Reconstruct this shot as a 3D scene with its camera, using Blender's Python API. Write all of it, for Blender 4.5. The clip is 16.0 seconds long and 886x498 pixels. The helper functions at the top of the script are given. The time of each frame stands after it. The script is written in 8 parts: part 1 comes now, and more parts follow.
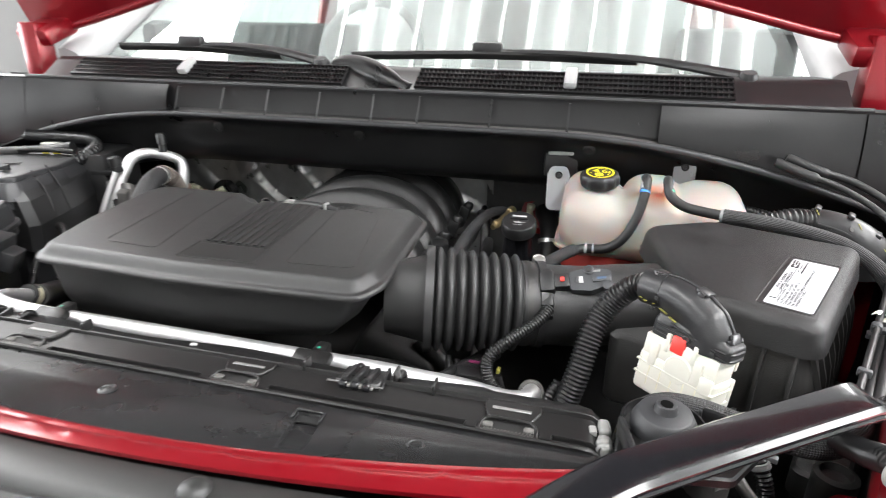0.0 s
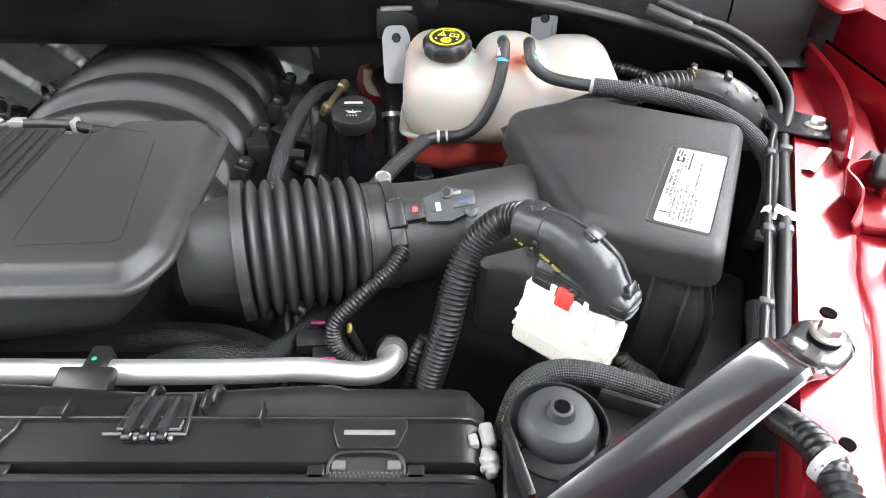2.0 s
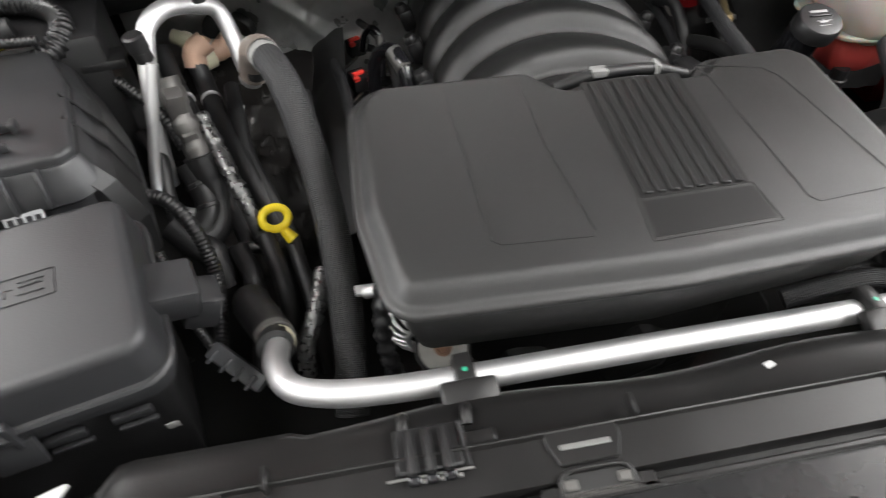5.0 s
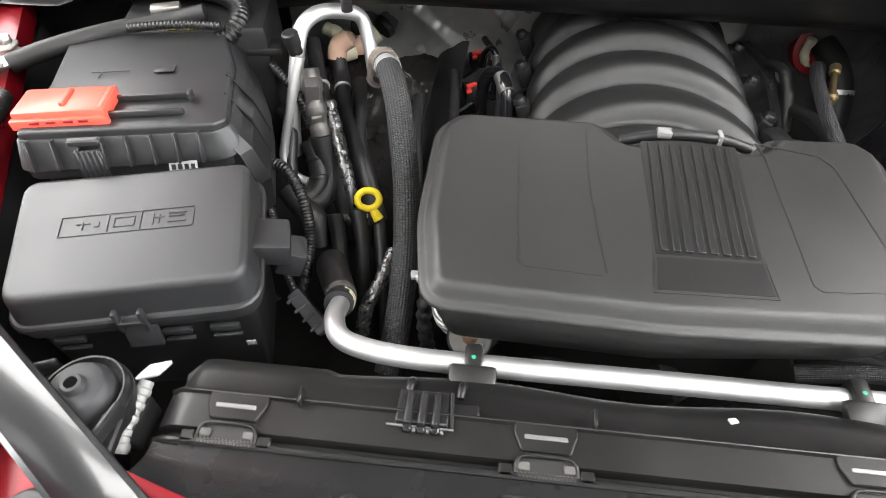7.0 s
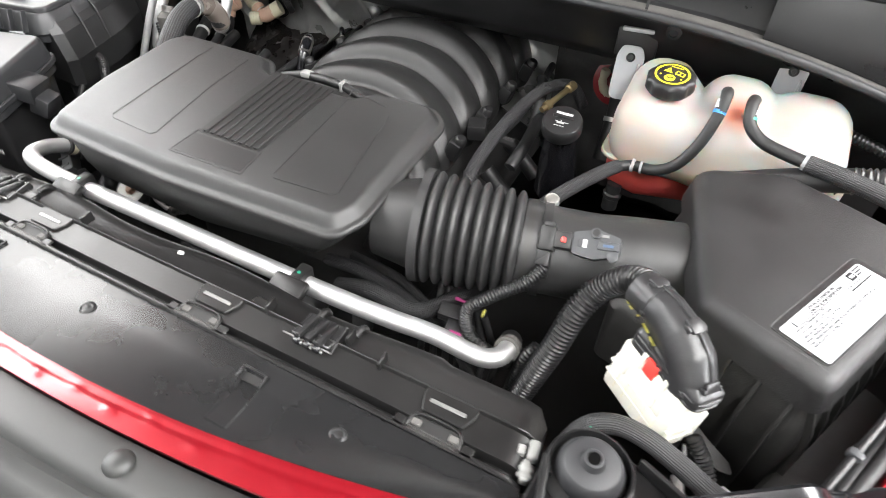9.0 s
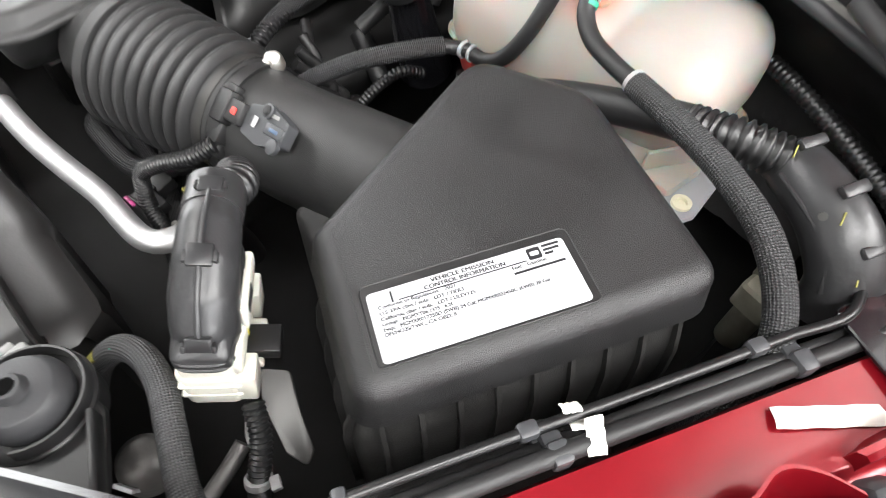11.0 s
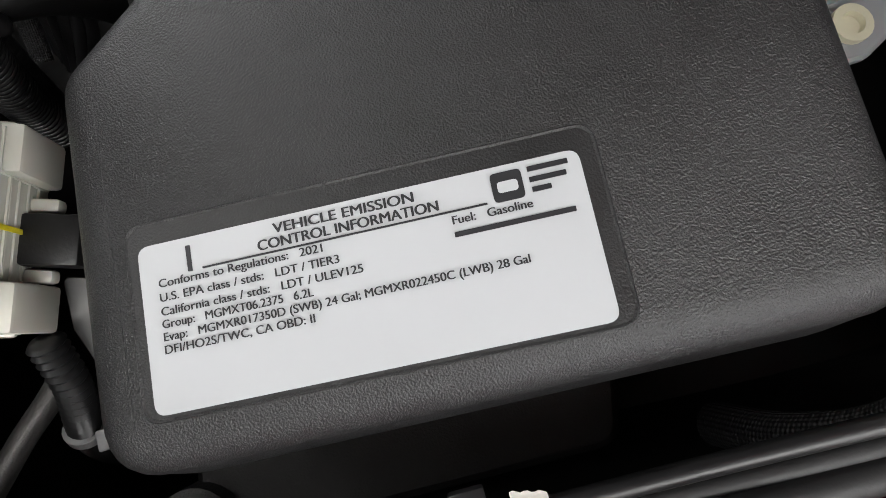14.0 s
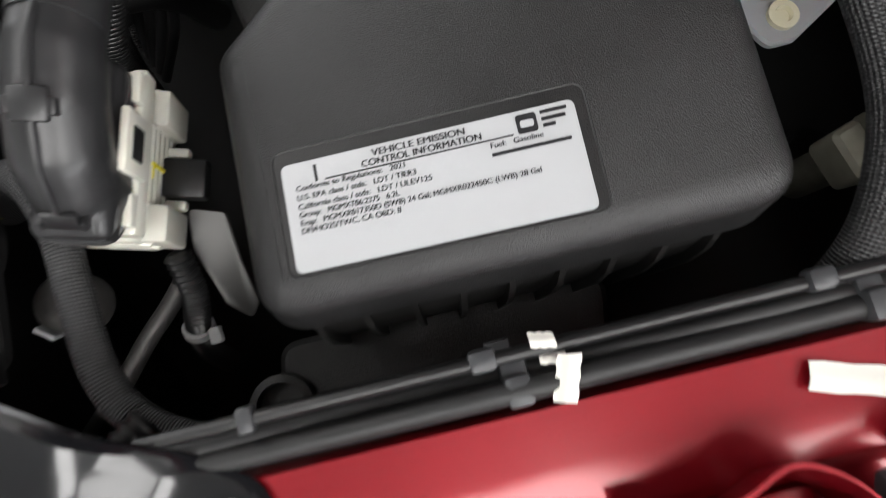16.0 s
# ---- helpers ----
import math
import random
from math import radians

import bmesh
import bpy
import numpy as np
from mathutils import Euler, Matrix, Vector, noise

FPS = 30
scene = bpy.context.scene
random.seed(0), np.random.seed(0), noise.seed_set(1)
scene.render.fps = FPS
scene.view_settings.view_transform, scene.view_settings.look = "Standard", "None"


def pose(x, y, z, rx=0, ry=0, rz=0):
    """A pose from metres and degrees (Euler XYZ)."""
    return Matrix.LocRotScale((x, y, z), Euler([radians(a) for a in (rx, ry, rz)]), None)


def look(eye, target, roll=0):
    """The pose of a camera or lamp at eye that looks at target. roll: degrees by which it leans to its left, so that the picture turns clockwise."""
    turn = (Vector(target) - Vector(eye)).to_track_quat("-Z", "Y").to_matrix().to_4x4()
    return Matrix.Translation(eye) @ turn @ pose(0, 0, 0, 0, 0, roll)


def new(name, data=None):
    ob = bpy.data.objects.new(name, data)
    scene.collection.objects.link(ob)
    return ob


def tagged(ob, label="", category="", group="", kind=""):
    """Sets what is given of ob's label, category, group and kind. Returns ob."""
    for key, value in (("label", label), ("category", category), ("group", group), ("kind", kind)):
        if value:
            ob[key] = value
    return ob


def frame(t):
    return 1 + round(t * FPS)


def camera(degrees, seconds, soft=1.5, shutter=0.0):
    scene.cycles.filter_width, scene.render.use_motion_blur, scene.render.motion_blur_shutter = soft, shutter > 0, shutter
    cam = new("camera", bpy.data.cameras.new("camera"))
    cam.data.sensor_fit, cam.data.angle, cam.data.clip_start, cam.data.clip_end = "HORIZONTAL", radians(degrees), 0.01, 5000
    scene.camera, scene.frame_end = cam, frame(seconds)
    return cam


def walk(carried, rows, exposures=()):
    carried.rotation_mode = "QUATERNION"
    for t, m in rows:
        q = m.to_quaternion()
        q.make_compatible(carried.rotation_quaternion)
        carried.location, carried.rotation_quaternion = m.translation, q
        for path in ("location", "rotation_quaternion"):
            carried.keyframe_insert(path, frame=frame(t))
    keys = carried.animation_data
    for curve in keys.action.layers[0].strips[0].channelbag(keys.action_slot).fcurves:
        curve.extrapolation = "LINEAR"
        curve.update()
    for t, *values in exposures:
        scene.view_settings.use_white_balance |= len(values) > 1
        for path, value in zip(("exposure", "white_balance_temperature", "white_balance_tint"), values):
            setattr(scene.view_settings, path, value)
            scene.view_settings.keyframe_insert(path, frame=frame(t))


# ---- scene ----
cam = camera(74.3, 16.0, soft=0.7, shutter=0.3)
PATH = [
    (0, (0.434, -0.452, 1.398), (-0.041, 1.356, 0.685), 0.8),
    (0.5, (0.443, -0.342, 1.396), (0.153, 1.445, 0.545), 0.8),
    (1, (0.417, -0.271, 1.402), (0.297, 1.441, 0.375), 0.9),
    (1.5, (0.422, -0.257, 1.423), (0.41, 1.381, 0.274), 1.0),
    (2, (0.427, -0.245, 1.42), (0.459, 1.341, 0.201), 1.1),
    (2.5, (0.361, -0.255, 1.442), (0.438, 1.249, 0.127), 1.0),
    (3, (0.235, -0.277, 1.456), (0.41, 1.167, 0.084), 1.0),
    (3.5, (0.095, -0.28, 1.47), (0.348, 1.098, 0.042), 1.1),
    (4, (-0.033, -0.26, 1.483), (0.225, 1.095, 0.034), 0.4),
    (4.5, (-0.151, -0.216, 1.473), (0.09, 1.134, 0.017), -0.4),
    (5, (-0.28, -0.15, 1.451), (-0.044, 1.183, -0.021), -0.6),
    (5.2, (-0.327, -0.136, 1.455), (-0.093, 1.194, -0.02), -0.6),
    (7.3, (-0.163, -0.249, 1.56), (-0.376, 1.064, 0.066), 0.4),
    (7.5, (-0.076, -0.272, 1.574), (-0.342, 1.046, 0.093), 0.2),
    (8, (0.158, -0.285, 1.588), (-0.22, 1.071, 0.168), 0.5),
    (8.5, (0.348, -0.265, 1.556), (-0.152, 1.093, 0.176), 1.3),
    (9, (0.503, -0.254, 1.533), (-0.151, 1.04, 0.155), 1.5),
    (9.5, (0.656, -0.236, 1.54), (-0.161, 0.957, 0.158), 1.8),
    (10, (0.773, -0.147, 1.508), (-0.125, 0.979, 0.121), 1.9),
    (10.2, (0.8, -0.097, 1.5), (-0.094, 1.007, 0.092), 2.3),
    (12.3, (0.706, 0.215, 1.301), (0.29, 0.515, -0.632), -1.8),
    (12.5, (0.702, 0.216, 1.297), (0.338, 0.476, -0.653), -2.3),
    (13, (0.7, 0.223, 1.293), (0.396, 0.453, -0.671), -0.9),
    (13.5, (0.693, 0.226, 1.295), (0.413, 0.443, -0.673), -0.5),
    (14, (0.695, 0.229, 1.292), (0.44, 0.436, -0.681), 0.7),
    (14.5, (0.699, 0.228, 1.295), (0.444, 0.447, -0.676), 2.4),
    (15, (0.709, 0.23, 1.308), (0.445, 0.466, -0.66), 3.5),
    (15.5, (0.709, 0.222, 1.316), (0.452, 0.43, -0.657), 0.6),
    (15.8, (0.707, 0.212, 1.335), (0.466, 0.401, -0.642), -0.5),
    (16, (0.721, 0.19, 1.369), (0.473, 0.363, -0.608), -3.4),
]
walk(cam, [(t, look(eye, aim, roll)) for t, eye, aim, roll in PATH], exposures=[(0, -0.28, 6420, 10), (0.6, -0.20, 6260, 10), (1.2, 0.02, 6230, 10), (2, 0.10, 6230, 10), (3.0, 0.0, 6260, 10), (4.0, -0.24, 6300, 10), (4.6, -0.42, 6460, 10), (5.2, -0.54, 6550, 10), (7.5, 0.08, 6500, 10), (9.5, 0.17, 6500, 10), (10.2, 0.14, 6520, 10), (12.3, -1.26, 6500, 10), (13.2, -1.38, 6500, 10), (14.0, -1.50, 6500, 10), (15.3, -1.54, 6520, 10), (16, -1.44, 6520, 10)])

# ---------------------------------------------------------------- world and light
world = bpy.data.worlds.new("sky")
scene.world = world
world.use_nodes = True
wn, wl = world.node_tree.nodes, world.node_tree.links
sky = wn.new("ShaderNodeTexSky")
sky.sky_type, sky.sun_disc = "NISHITA", False
sky.sun_elevation, sky.sun_rotation = radians(50), radians(200)
grey = wn.new("ShaderNodeHueSaturation")
grey.inputs["Saturation"].default_value = 0.3
wl.new(sky.outputs[0], grey.inputs["Color"])
wl.new(grey.outputs[0], wn["Background"].inputs[0])
wn["Background"].inputs[1].default_value = 0.09


def area_lamp(x, y, z, w, d, watts, aim):
    data = bpy.data.lights.new("ceiling_lamp_light", "AREA")
    data.shape, data.size, data.size_y, data.energy = "RECTANGLE", w, d, watts
    data.color = (1.0, 0.992, 0.985)
    ob = new("ceiling_lamp_light", data)
    ob.matrix_world = look((x, y, z), aim)
    return ob


# ---------------------------------------------------------------- materials
def material(name, color, rough=0.5, metal=0.0, grain=0.0, grain_size=400.0, bump=0.0, bump_size=600.0, stain=0.15, stain_size=18.0,
             spec=0.5, coat=0.0, sss=0.0, rough_var=0.12, per_object=0.0, trans=0.0, coat_rough=0.05):
    """A surface with variation at two scales: broad stains and fine grain, in colour, gloss and relief."""
    m = bpy.data.materials.new(name)
    m.use_nodes = True
    n, l = m.node_tree.nodes, m.node_tree.links
    b = n["Principled BSDF"]
    geo = n.new("ShaderNodeTexCoord")
    big = n.new("ShaderNodeTexNoise")
    big.inputs["Scale"].default_value, big.inputs["Detail"].default_value = stain_size, 5.0
    fine = n.new("ShaderNodeTexNoise")
    fine.inputs["Scale"].default_value, fine.inputs["Detail"].default_value = grain_size, 3.0
    for tex in (big, fine):
        l.new(geo.outputs["Object"], tex.inputs["Vector"])
    mix = n.new("ShaderNodeMath")
    mix.operation = "MULTIPLY_ADD"
    l.new(big.outputs["Fac"], mix.inputs[0])
    mix.inputs[1].default_value = 2 * stain
    mix.inputs[2].default_value = 1 - stain
    mix2 = n.new("ShaderNodeMath")
    mix2.operation = "MULTIPLY_ADD"
    l.new(fine.outputs["Fac"], mix2.inputs[0])
    mix2.inputs[1].default_value = 2 * grain
    mix2.inputs[2].default_value = -grain
    add = n.new("ShaderNodeMath")
    l.new(mix.outputs[0], add.inputs[0])
    l.new(mix2.outputs[0], add.inputs[1])
    last = add
    if per_object:
        info = n.new("ShaderNodeObjectInfo")
        vary = n.new("ShaderNodeMath")
        vary.operation = "MULTIPLY_ADD"
        l.new(info.outputs["Random"], vary.inputs[0])
        vary.inputs[1].default_value, vary.inputs[2].default_value = 2 * per_object, 1 - per_object
        last = n.new("ShaderNodeMath")
        last.operation = "MULTIPLY"
        l.new(add.outputs[0], last.inputs[0])
        l.new(vary.outputs[0], last.inputs[1])
    scale = n.new("ShaderNodeVectorMath")
    scale.operation = "SCALE"
    scale.inputs[0].default_value = color
    l.new(last.outputs[0], scale.inputs["Scale"])
    l.new(scale.outputs[0], b.inputs["Base Color"])
    r = n.new("ShaderNodeMath")
    r.operation = "MULTIPLY_ADD"
    l.new(big.outputs["Fac"], r.inputs[0])
    r.inputs[1].default_value, r.inputs[2].default_value = 2 * rough_var, max(rough - rough_var, 0.02)
    l.new(r.outputs[0], b.inputs["Roughness"])
    b.inputs["Metallic"].default_value = metal
    b.inputs["Specular IOR Level"].default_value = spec
    b.inputs["Coat Weight"].default_value, b.inputs["Coat Roughness"].default_value = coat, coat_rough
    b.inputs["Transmission Weight"].default_value = trans
    if sss:
        b.inputs["Subsurface Weight"].default_value, b.inputs["Subsurface Scale"].default_value = sss, 0.02 if sss < 0.7 else 0.06
    if bump:
        rel = n.new("ShaderNodeTexNoise")
        rel.inputs["Scale"].default_value, rel.inputs["Detail"].default_value = bump_size, 2.0
        l.new(geo.outputs["Object"], rel.inputs["Vector"])
        bn = n.new("ShaderNodeBump")
        bn.inputs["Strength"].default_value, bn.inputs["Distance"].default_value = bump, 0.001
        l.new(rel.outputs["Fac"], bn.inputs["Height"])
        l.new(bn.outputs[0], b.inputs["Normal"])
    return m


def braid(name, dark, light, rough=0.55):
    """Woven sleeve: a fine crossing weave along the tube's own length and girth."""
    m = material(name, dark, rough)
    n, l = m.node_tree.nodes, m.node_tree.links
    b = n["Principled BSDF"]
    uv = n.new("ShaderNodeUVMap")
    waves = []
    for sign in (1, -1):
        w = n.new("ShaderNodeVectorMath")
        w.operation = "DOT_PRODUCT"
        w.inputs[1].default_value = (14.0 * sign * math.tau, 250.0 * math.tau, 0)
        l.new(uv.outputs[0], w.inputs[0])
        s = n.new("ShaderNodeMath")
        s.operation = "SINE"
        l.new(w.outputs["Value"], s.inputs[0])
        waves.append(s)
    mx = n.new("ShaderNodeMath")
    mx.operation = "MULTIPLY"
    l.new(waves[0].outputs[0], mx.inputs[0])
    l.new(waves[1].outputs[0], mx.inputs[1])
    ramp = n.new("ShaderNodeMapRange")
    ramp.inputs["From Min"].default_value, ramp.inputs["From Max"].default_value = 0.0, 0.8
    l.new(mx.outputs[0], ramp.inputs["Value"])
    c = n.new("ShaderNodeMix")
    c.data_type = "RGBA"
    c.inputs["A"].default_value, c.inputs["B"].default_value = (*dark, 1), (*light, 1)
    l.new(ramp.outputs[0], c.inputs["Factor"])
    l.new(c.outputs["Result"], b.inputs["Base Color"])
    bn = n.new("ShaderNodeBump")
    bn.inputs["Strength"].default_value, bn.inputs["Distance"].default_value = 0.8, 0.0006
    l.new(mx.outputs[0], bn.inputs["Height"])
    l.new(bn.outputs[0], b.inputs["Normal"])
    return m


M = {}
M["cover"] = material("grained_black_plastic", (0.0165, 0.0165, 0.0165), 0.42, bump=0.30, bump_size=1500, stain=0.12, grain=0.05, rough_var=0.05)
M["airbox"] = material("pebbled_black_plastic", (0.0125, 0.0123, 0.0127), 0.36, bump=0.55, bump_size=1550, stain=0.75, stain_size=24, grain=0.45, grain_size=1000, rough_var=0.15)
M["airbase"] = material("dusty_ribbed_plastic", (0.020, 0.0195, 0.019), 0.45, bump=0.4, bump_size=900, stain=0.7, stain_size=40, rough_var=0.1)
M["label_field"] = material("fine_black_plastic", (0.0140, 0.0138, 0.0140), 0.36, bump=0.3, bump_size=1500, stain=0.4, stain_size=60, rough_var=0.05)
M["black"] = material("black_plastic", (0.012, 0.012, 0.0125), 0.42, bump=0.15, bump_size=500, rough_var=0.1)
M["satin"] = material("satin_black_plastic", (0.0115, 0.0115, 0.012), 0.34, stain=0.5, stain_size=11, bump=0.06, bump_size=200, rough_var=0.20, spec=0.4)
M["shield"] = material("glossy_black_plastic", (0.012, 0.012, 0.0125), 0.27, stain=0.35, stain_size=14, bump=0.05, bump_size=40, rough_var=0.07, spec=0.38)
M["field"] = material("smooth_black_plastic", (0.0128, 0.0128, 0.0128), 0.42, stain=0.15, rough_var=0.06, spec=0.40)
M["dusty"] = material("dusty_grey_plastic", (0.075, 0.072, 0.068), 0.75, stain=0.5, stain_size=35, bump=0.2, bump_size=300)
M["bandsteel"] = material("dull_band_steel", (0.055, 0.054, 0.052), 0.45, metal=0.7, stain=0.2)
M["shroud"] = material("dusty_black_plastic", (0.0100, 0.0097, 0.0097), 0.36, spec=0.36, stain=0.55, stain_size=12, bump=0.08, bump_size=300, rough_var=0.14)
M["fuse"] = material("grey_black_plastic", (0.021, 0.0215, 0.023), 0.42, bump=0.12, bump_size=700, rough_var=0.08)
M["rubber"] = material("black_rubber", (0.012, 0.012, 0.0125), 0.5, bump=0.15, bump_size=500)
M["bellows"] = material("ribbed_black_rubber", (0.021, 0.021, 0.0215), 0.46, bump=0.15, bump_size=500, stain=0.3, rough_var=0.08)
M["greyrubber"] = material("grey_rubber", (0.021, 0.0215, 0.0235), 0.55, bump=0.1, bump_size=500)
M["conduit"] = material("corrugated_conduit_plastic", (0.010, 0.010, 0.0105), 0.33, rough_var=0.08)
# Dark metal; its near-black also stands for shade deep in bay, slots and openings.
M["dark"] = material("dark_metal_and_shade", (0.008, 0.008, 0.008), 0.6, stain=0.4)
M["void"] = material("black_hollow", (0.002, 0.002, 0.002), 0.9, spec=0.05)
M["iron"] = material("cast_metal", (0.14, 0.135, 0.13), 0.5, metal=0.7, stain=0.35, bump=0.4, bump_size=300)
M["alu"] = material("brushed_aluminium", (0.64, 0.64, 0.645), 0.54, metal=1.0, stain=0.08, bump=0.12, bump_size=500, rough_var=0.08)
M["zinc"] = material("zinc_plated_steel", (0.55, 0.54, 0.51), 0.40, metal=1.0, stain=0.18)
M["gloss"] = material("gloss_black_paint", (0.008, 0.008, 0.0095), 0.20, stain=0.2, spec=0.42, coat=0.35, coat_rough=0.08, rough_var=0.06, bump=0.03, bump_size=60)
M["red"] = material("red_car_paint", (0.22, 0.005, 0.011), 0.34, metal=0.45, spec=0.2, coat=0.75, coat_rough=0.16, stain=0.10, rough_var=0.05, grain=0.06, grain_size=2500)
M["white_plastic"] = material("ivory_plastic", (0.60, 0.585, 0.52), 0.42, stain=0.08, sss=0.05)
M["clear_plastic"] = material("milky_plastic", (0.31, 0.315, 0.325), 0.32, stain=0.06, sss=0.1)
M["greyclip"] = material("grey_clip_plastic", (0.21, 0.21, 0.205), 0.45)
M["lightgrey"] = material("light_grey_plastic", (0.38, 0.38, 0.38), 0.4)
M["sensor"] = material("grey_sensor_plastic", (0.042, 0.0435, 0.047), 0.42)
M["headliner"] = material("grey_cabin_cloth", (0.30, 0.31, 0.31), 0.8, bump=0.2)
M["orange"] = material("orange_red_plastic", (0.85, 0.10, 0.065), 0.4, stain=0.06)
M["redclip"] = material("bright_red_plastic", (0.8, 0.05, 0.04), 0.4)
M["yellow"] = material("yellow_plastic", (0.80, 0.62, 0.02), 0.4, stain=0.06)
M["yellowink"] = material("yellow_print", (0.85, 0.72, 0.03), 0.5, stain=0.05)
M["chalk"] = material("worn_yellow_crayon", (0.22, 0.20, 0.035), 0.7, stain=0.6, stain_size=300)
M["greenink"] = material("green_print", (0.02, 0.30, 0.18), 0.5)
M["blueink"] = material("blue_print", (0.03, 0.22, 0.6), 0.5)
M["elbow"] = material("worn_black_plastic", (0.020, 0.020, 0.021), 0.36, stain=0.3, stain_size=60, bump=0.3, bump_size=150, rough_var=0.12)
M["bluegrey"] = material("blue_grey_print", (0.05, 0.09, 0.16), 0.4)
M["pinkclip"] = material("magenta_plastic", (0.22, 0.025, 0.10), 0.4)
M["paper"] = material("white_label_paper", (0.43, 0.44, 0.452), 0.38, stain=0.03, rough_var=0.04)
M["ink"] = material("black_print", (0.012, 0.012, 0.014), 0.5, stain=0.02)
M["tape"] = material("white_masking_tape", (0.78, 0.76, 0.70), 0.7, stain=0.1, bump=0.3, bump_size=200)
M["braid"] = braid("woven_black_sleeve", (0.009, 0.009, 0.010), (0.038, 0.038, 0.041))
M["braid_grey"] = braid("woven_grey_sleeve", (0.009, 0.009, 0.0095), (0.050, 0.050, 0.053))
# Shaded copy of the black sleeve: the dim low gap is in its colours.
M["braid_shaded"] = braid("woven_black_sleeve", (0.006, 0.006, 0.0063), (0.024, 0.024, 0.026))
M["milkgrey"] = material("pale_metal_edge", (0.22, 0.22, 0.215), 0.4, metal=0.5)
M["fascia"] = material("soft_grey_fascia", (0.019, 0.0195, 0.019), 0.46, stain=0.12, stain_size=6, bump=0.1, bump_size=900)
M["foil"] = material("crinkled_foil", (0.56, 0.56, 0.55), 0.30, metal=0.6, stain=0.45, stain_size=20, bump=0.7, bump_size=30, rough_var=0.12)
M["foilwrap"] = material("crumpled_foil_wrap", (0.15, 0.15, 0.15), 0.30, metal=0.8, stain=0.9, stain_size=150, bump=1.0, bump_size=260, rough_var=0.2)
M["brass"] = material("brass_fitting", (0.42, 0.33, 0.18), 0.35, metal=0.9, stain=0.2)
M["film"] = material("dark_crinkled_film", (0.020, 0.0185, 0.0175), 0.24, stain=0.5, stain_size=25, bump=0.25, bump_size=60, rough_var=0.12)
M["dullcream"] = material("dirty_cream_plastic", (0.26, 0.25, 0.20), 0.55, stain=0.45, stain_size=50, bump=0.2, bump_size=200)
M["rust"] = material("rusty_steel", (0.085, 0.040, 0.020), 0.75, stain=0.5, stain_size=120, bump=0.4, bump_size=400)
M["dish"] = material("dull_pale_steel", (0.13, 0.128, 0.12), 0.40, metal=0.7, stain=0.35, stain_size=60)
M["felt"] = material("grey_black_felt", (0.055, 0.054, 0.054), 0.85, stain=0.35, stain_size=22, bump=0.8, bump_size=140)
M["sheath"] = material("brown_grey_sheath", (0.20, 0.17, 0.15), 0.3, stain=0.2)
M["tan"] = material("tan_rubber_fitting", (0.55, 0.36, 0.26), 0.5, stain=0.2)
M["cream"] = material("cream_plastic", (0.66, 0.62, 0.46), 0.45, stain=0.12)
M["darkred"] = material("dark_red_plastic", (0.25, 0.01, 0.015), 0.35)
M["concrete"] = material("polished_concrete", (0.20, 0.195, 0.19), 0.4, stain=0.2, stain_size=2.0, bump=0.1)
M["wallpaint"] = material("white_wall_paint", (0.80, 0.80, 0.79), 0.6, stain=0.05, stain_size=1.5, bump=0.1)
M["greywall"] = material("unseen_side_wall_grey", (0.28, 0.28, 0.28), 0.6, stain=0.06, stain_size=1.5)
M["roofsheet"] = material("white_steel_sheet", (0.72, 0.74, 0.73), 0.45, stain=0.08, stain_size=1.5)
M["trim"] = material("dark_cabin_trim", (0.06, 0.065, 0.065), 0.7, bump=0.2)
M["liner"] = material("black_felt_liner", (0.02, 0.02, 0.02), 0.95, bump=0.8, bump_size=250)
M["bladerubber"] = material("wiper_black", (0.02, 0.02, 0.02), 0.35)


def glass_material(name, color, rough=0.0):
    m = material(name, color, 0.02, trans=1.0, stain=0.0, rough_var=0.0)
    m.node_tree.nodes["Principled BSDF"].inputs["IOR"].default_value = 1.5
    return m


M["glass"] = glass_material("windscreen_glass", (0.80, 0.90, 0.87))


def glow(name, color, strength):
    m = bpy.data.materials.new(name)
    m.use_nodes = True
    b = m.node_tree.nodes["Principled BSDF"]
    b.inputs["Base Color"].default_value = (0.8, 0.8, 0.8, 1)
    b.inputs["Emission Color"].default_value, b.inputs["Emission Strength"].default_value = (*color, 1), strength
    return m


M["lamp"] = glow("lamp_diffuser", (1.0, 0.98, 0.95), 9.0)
M["ceiling_glow"] = glow("added_ceiling_glow", (0.97, 1.0, 0.985), 2.2)
M["daylight"] = glow("daylit_pane", (0.97, 0.985, 1.0), 8.0)


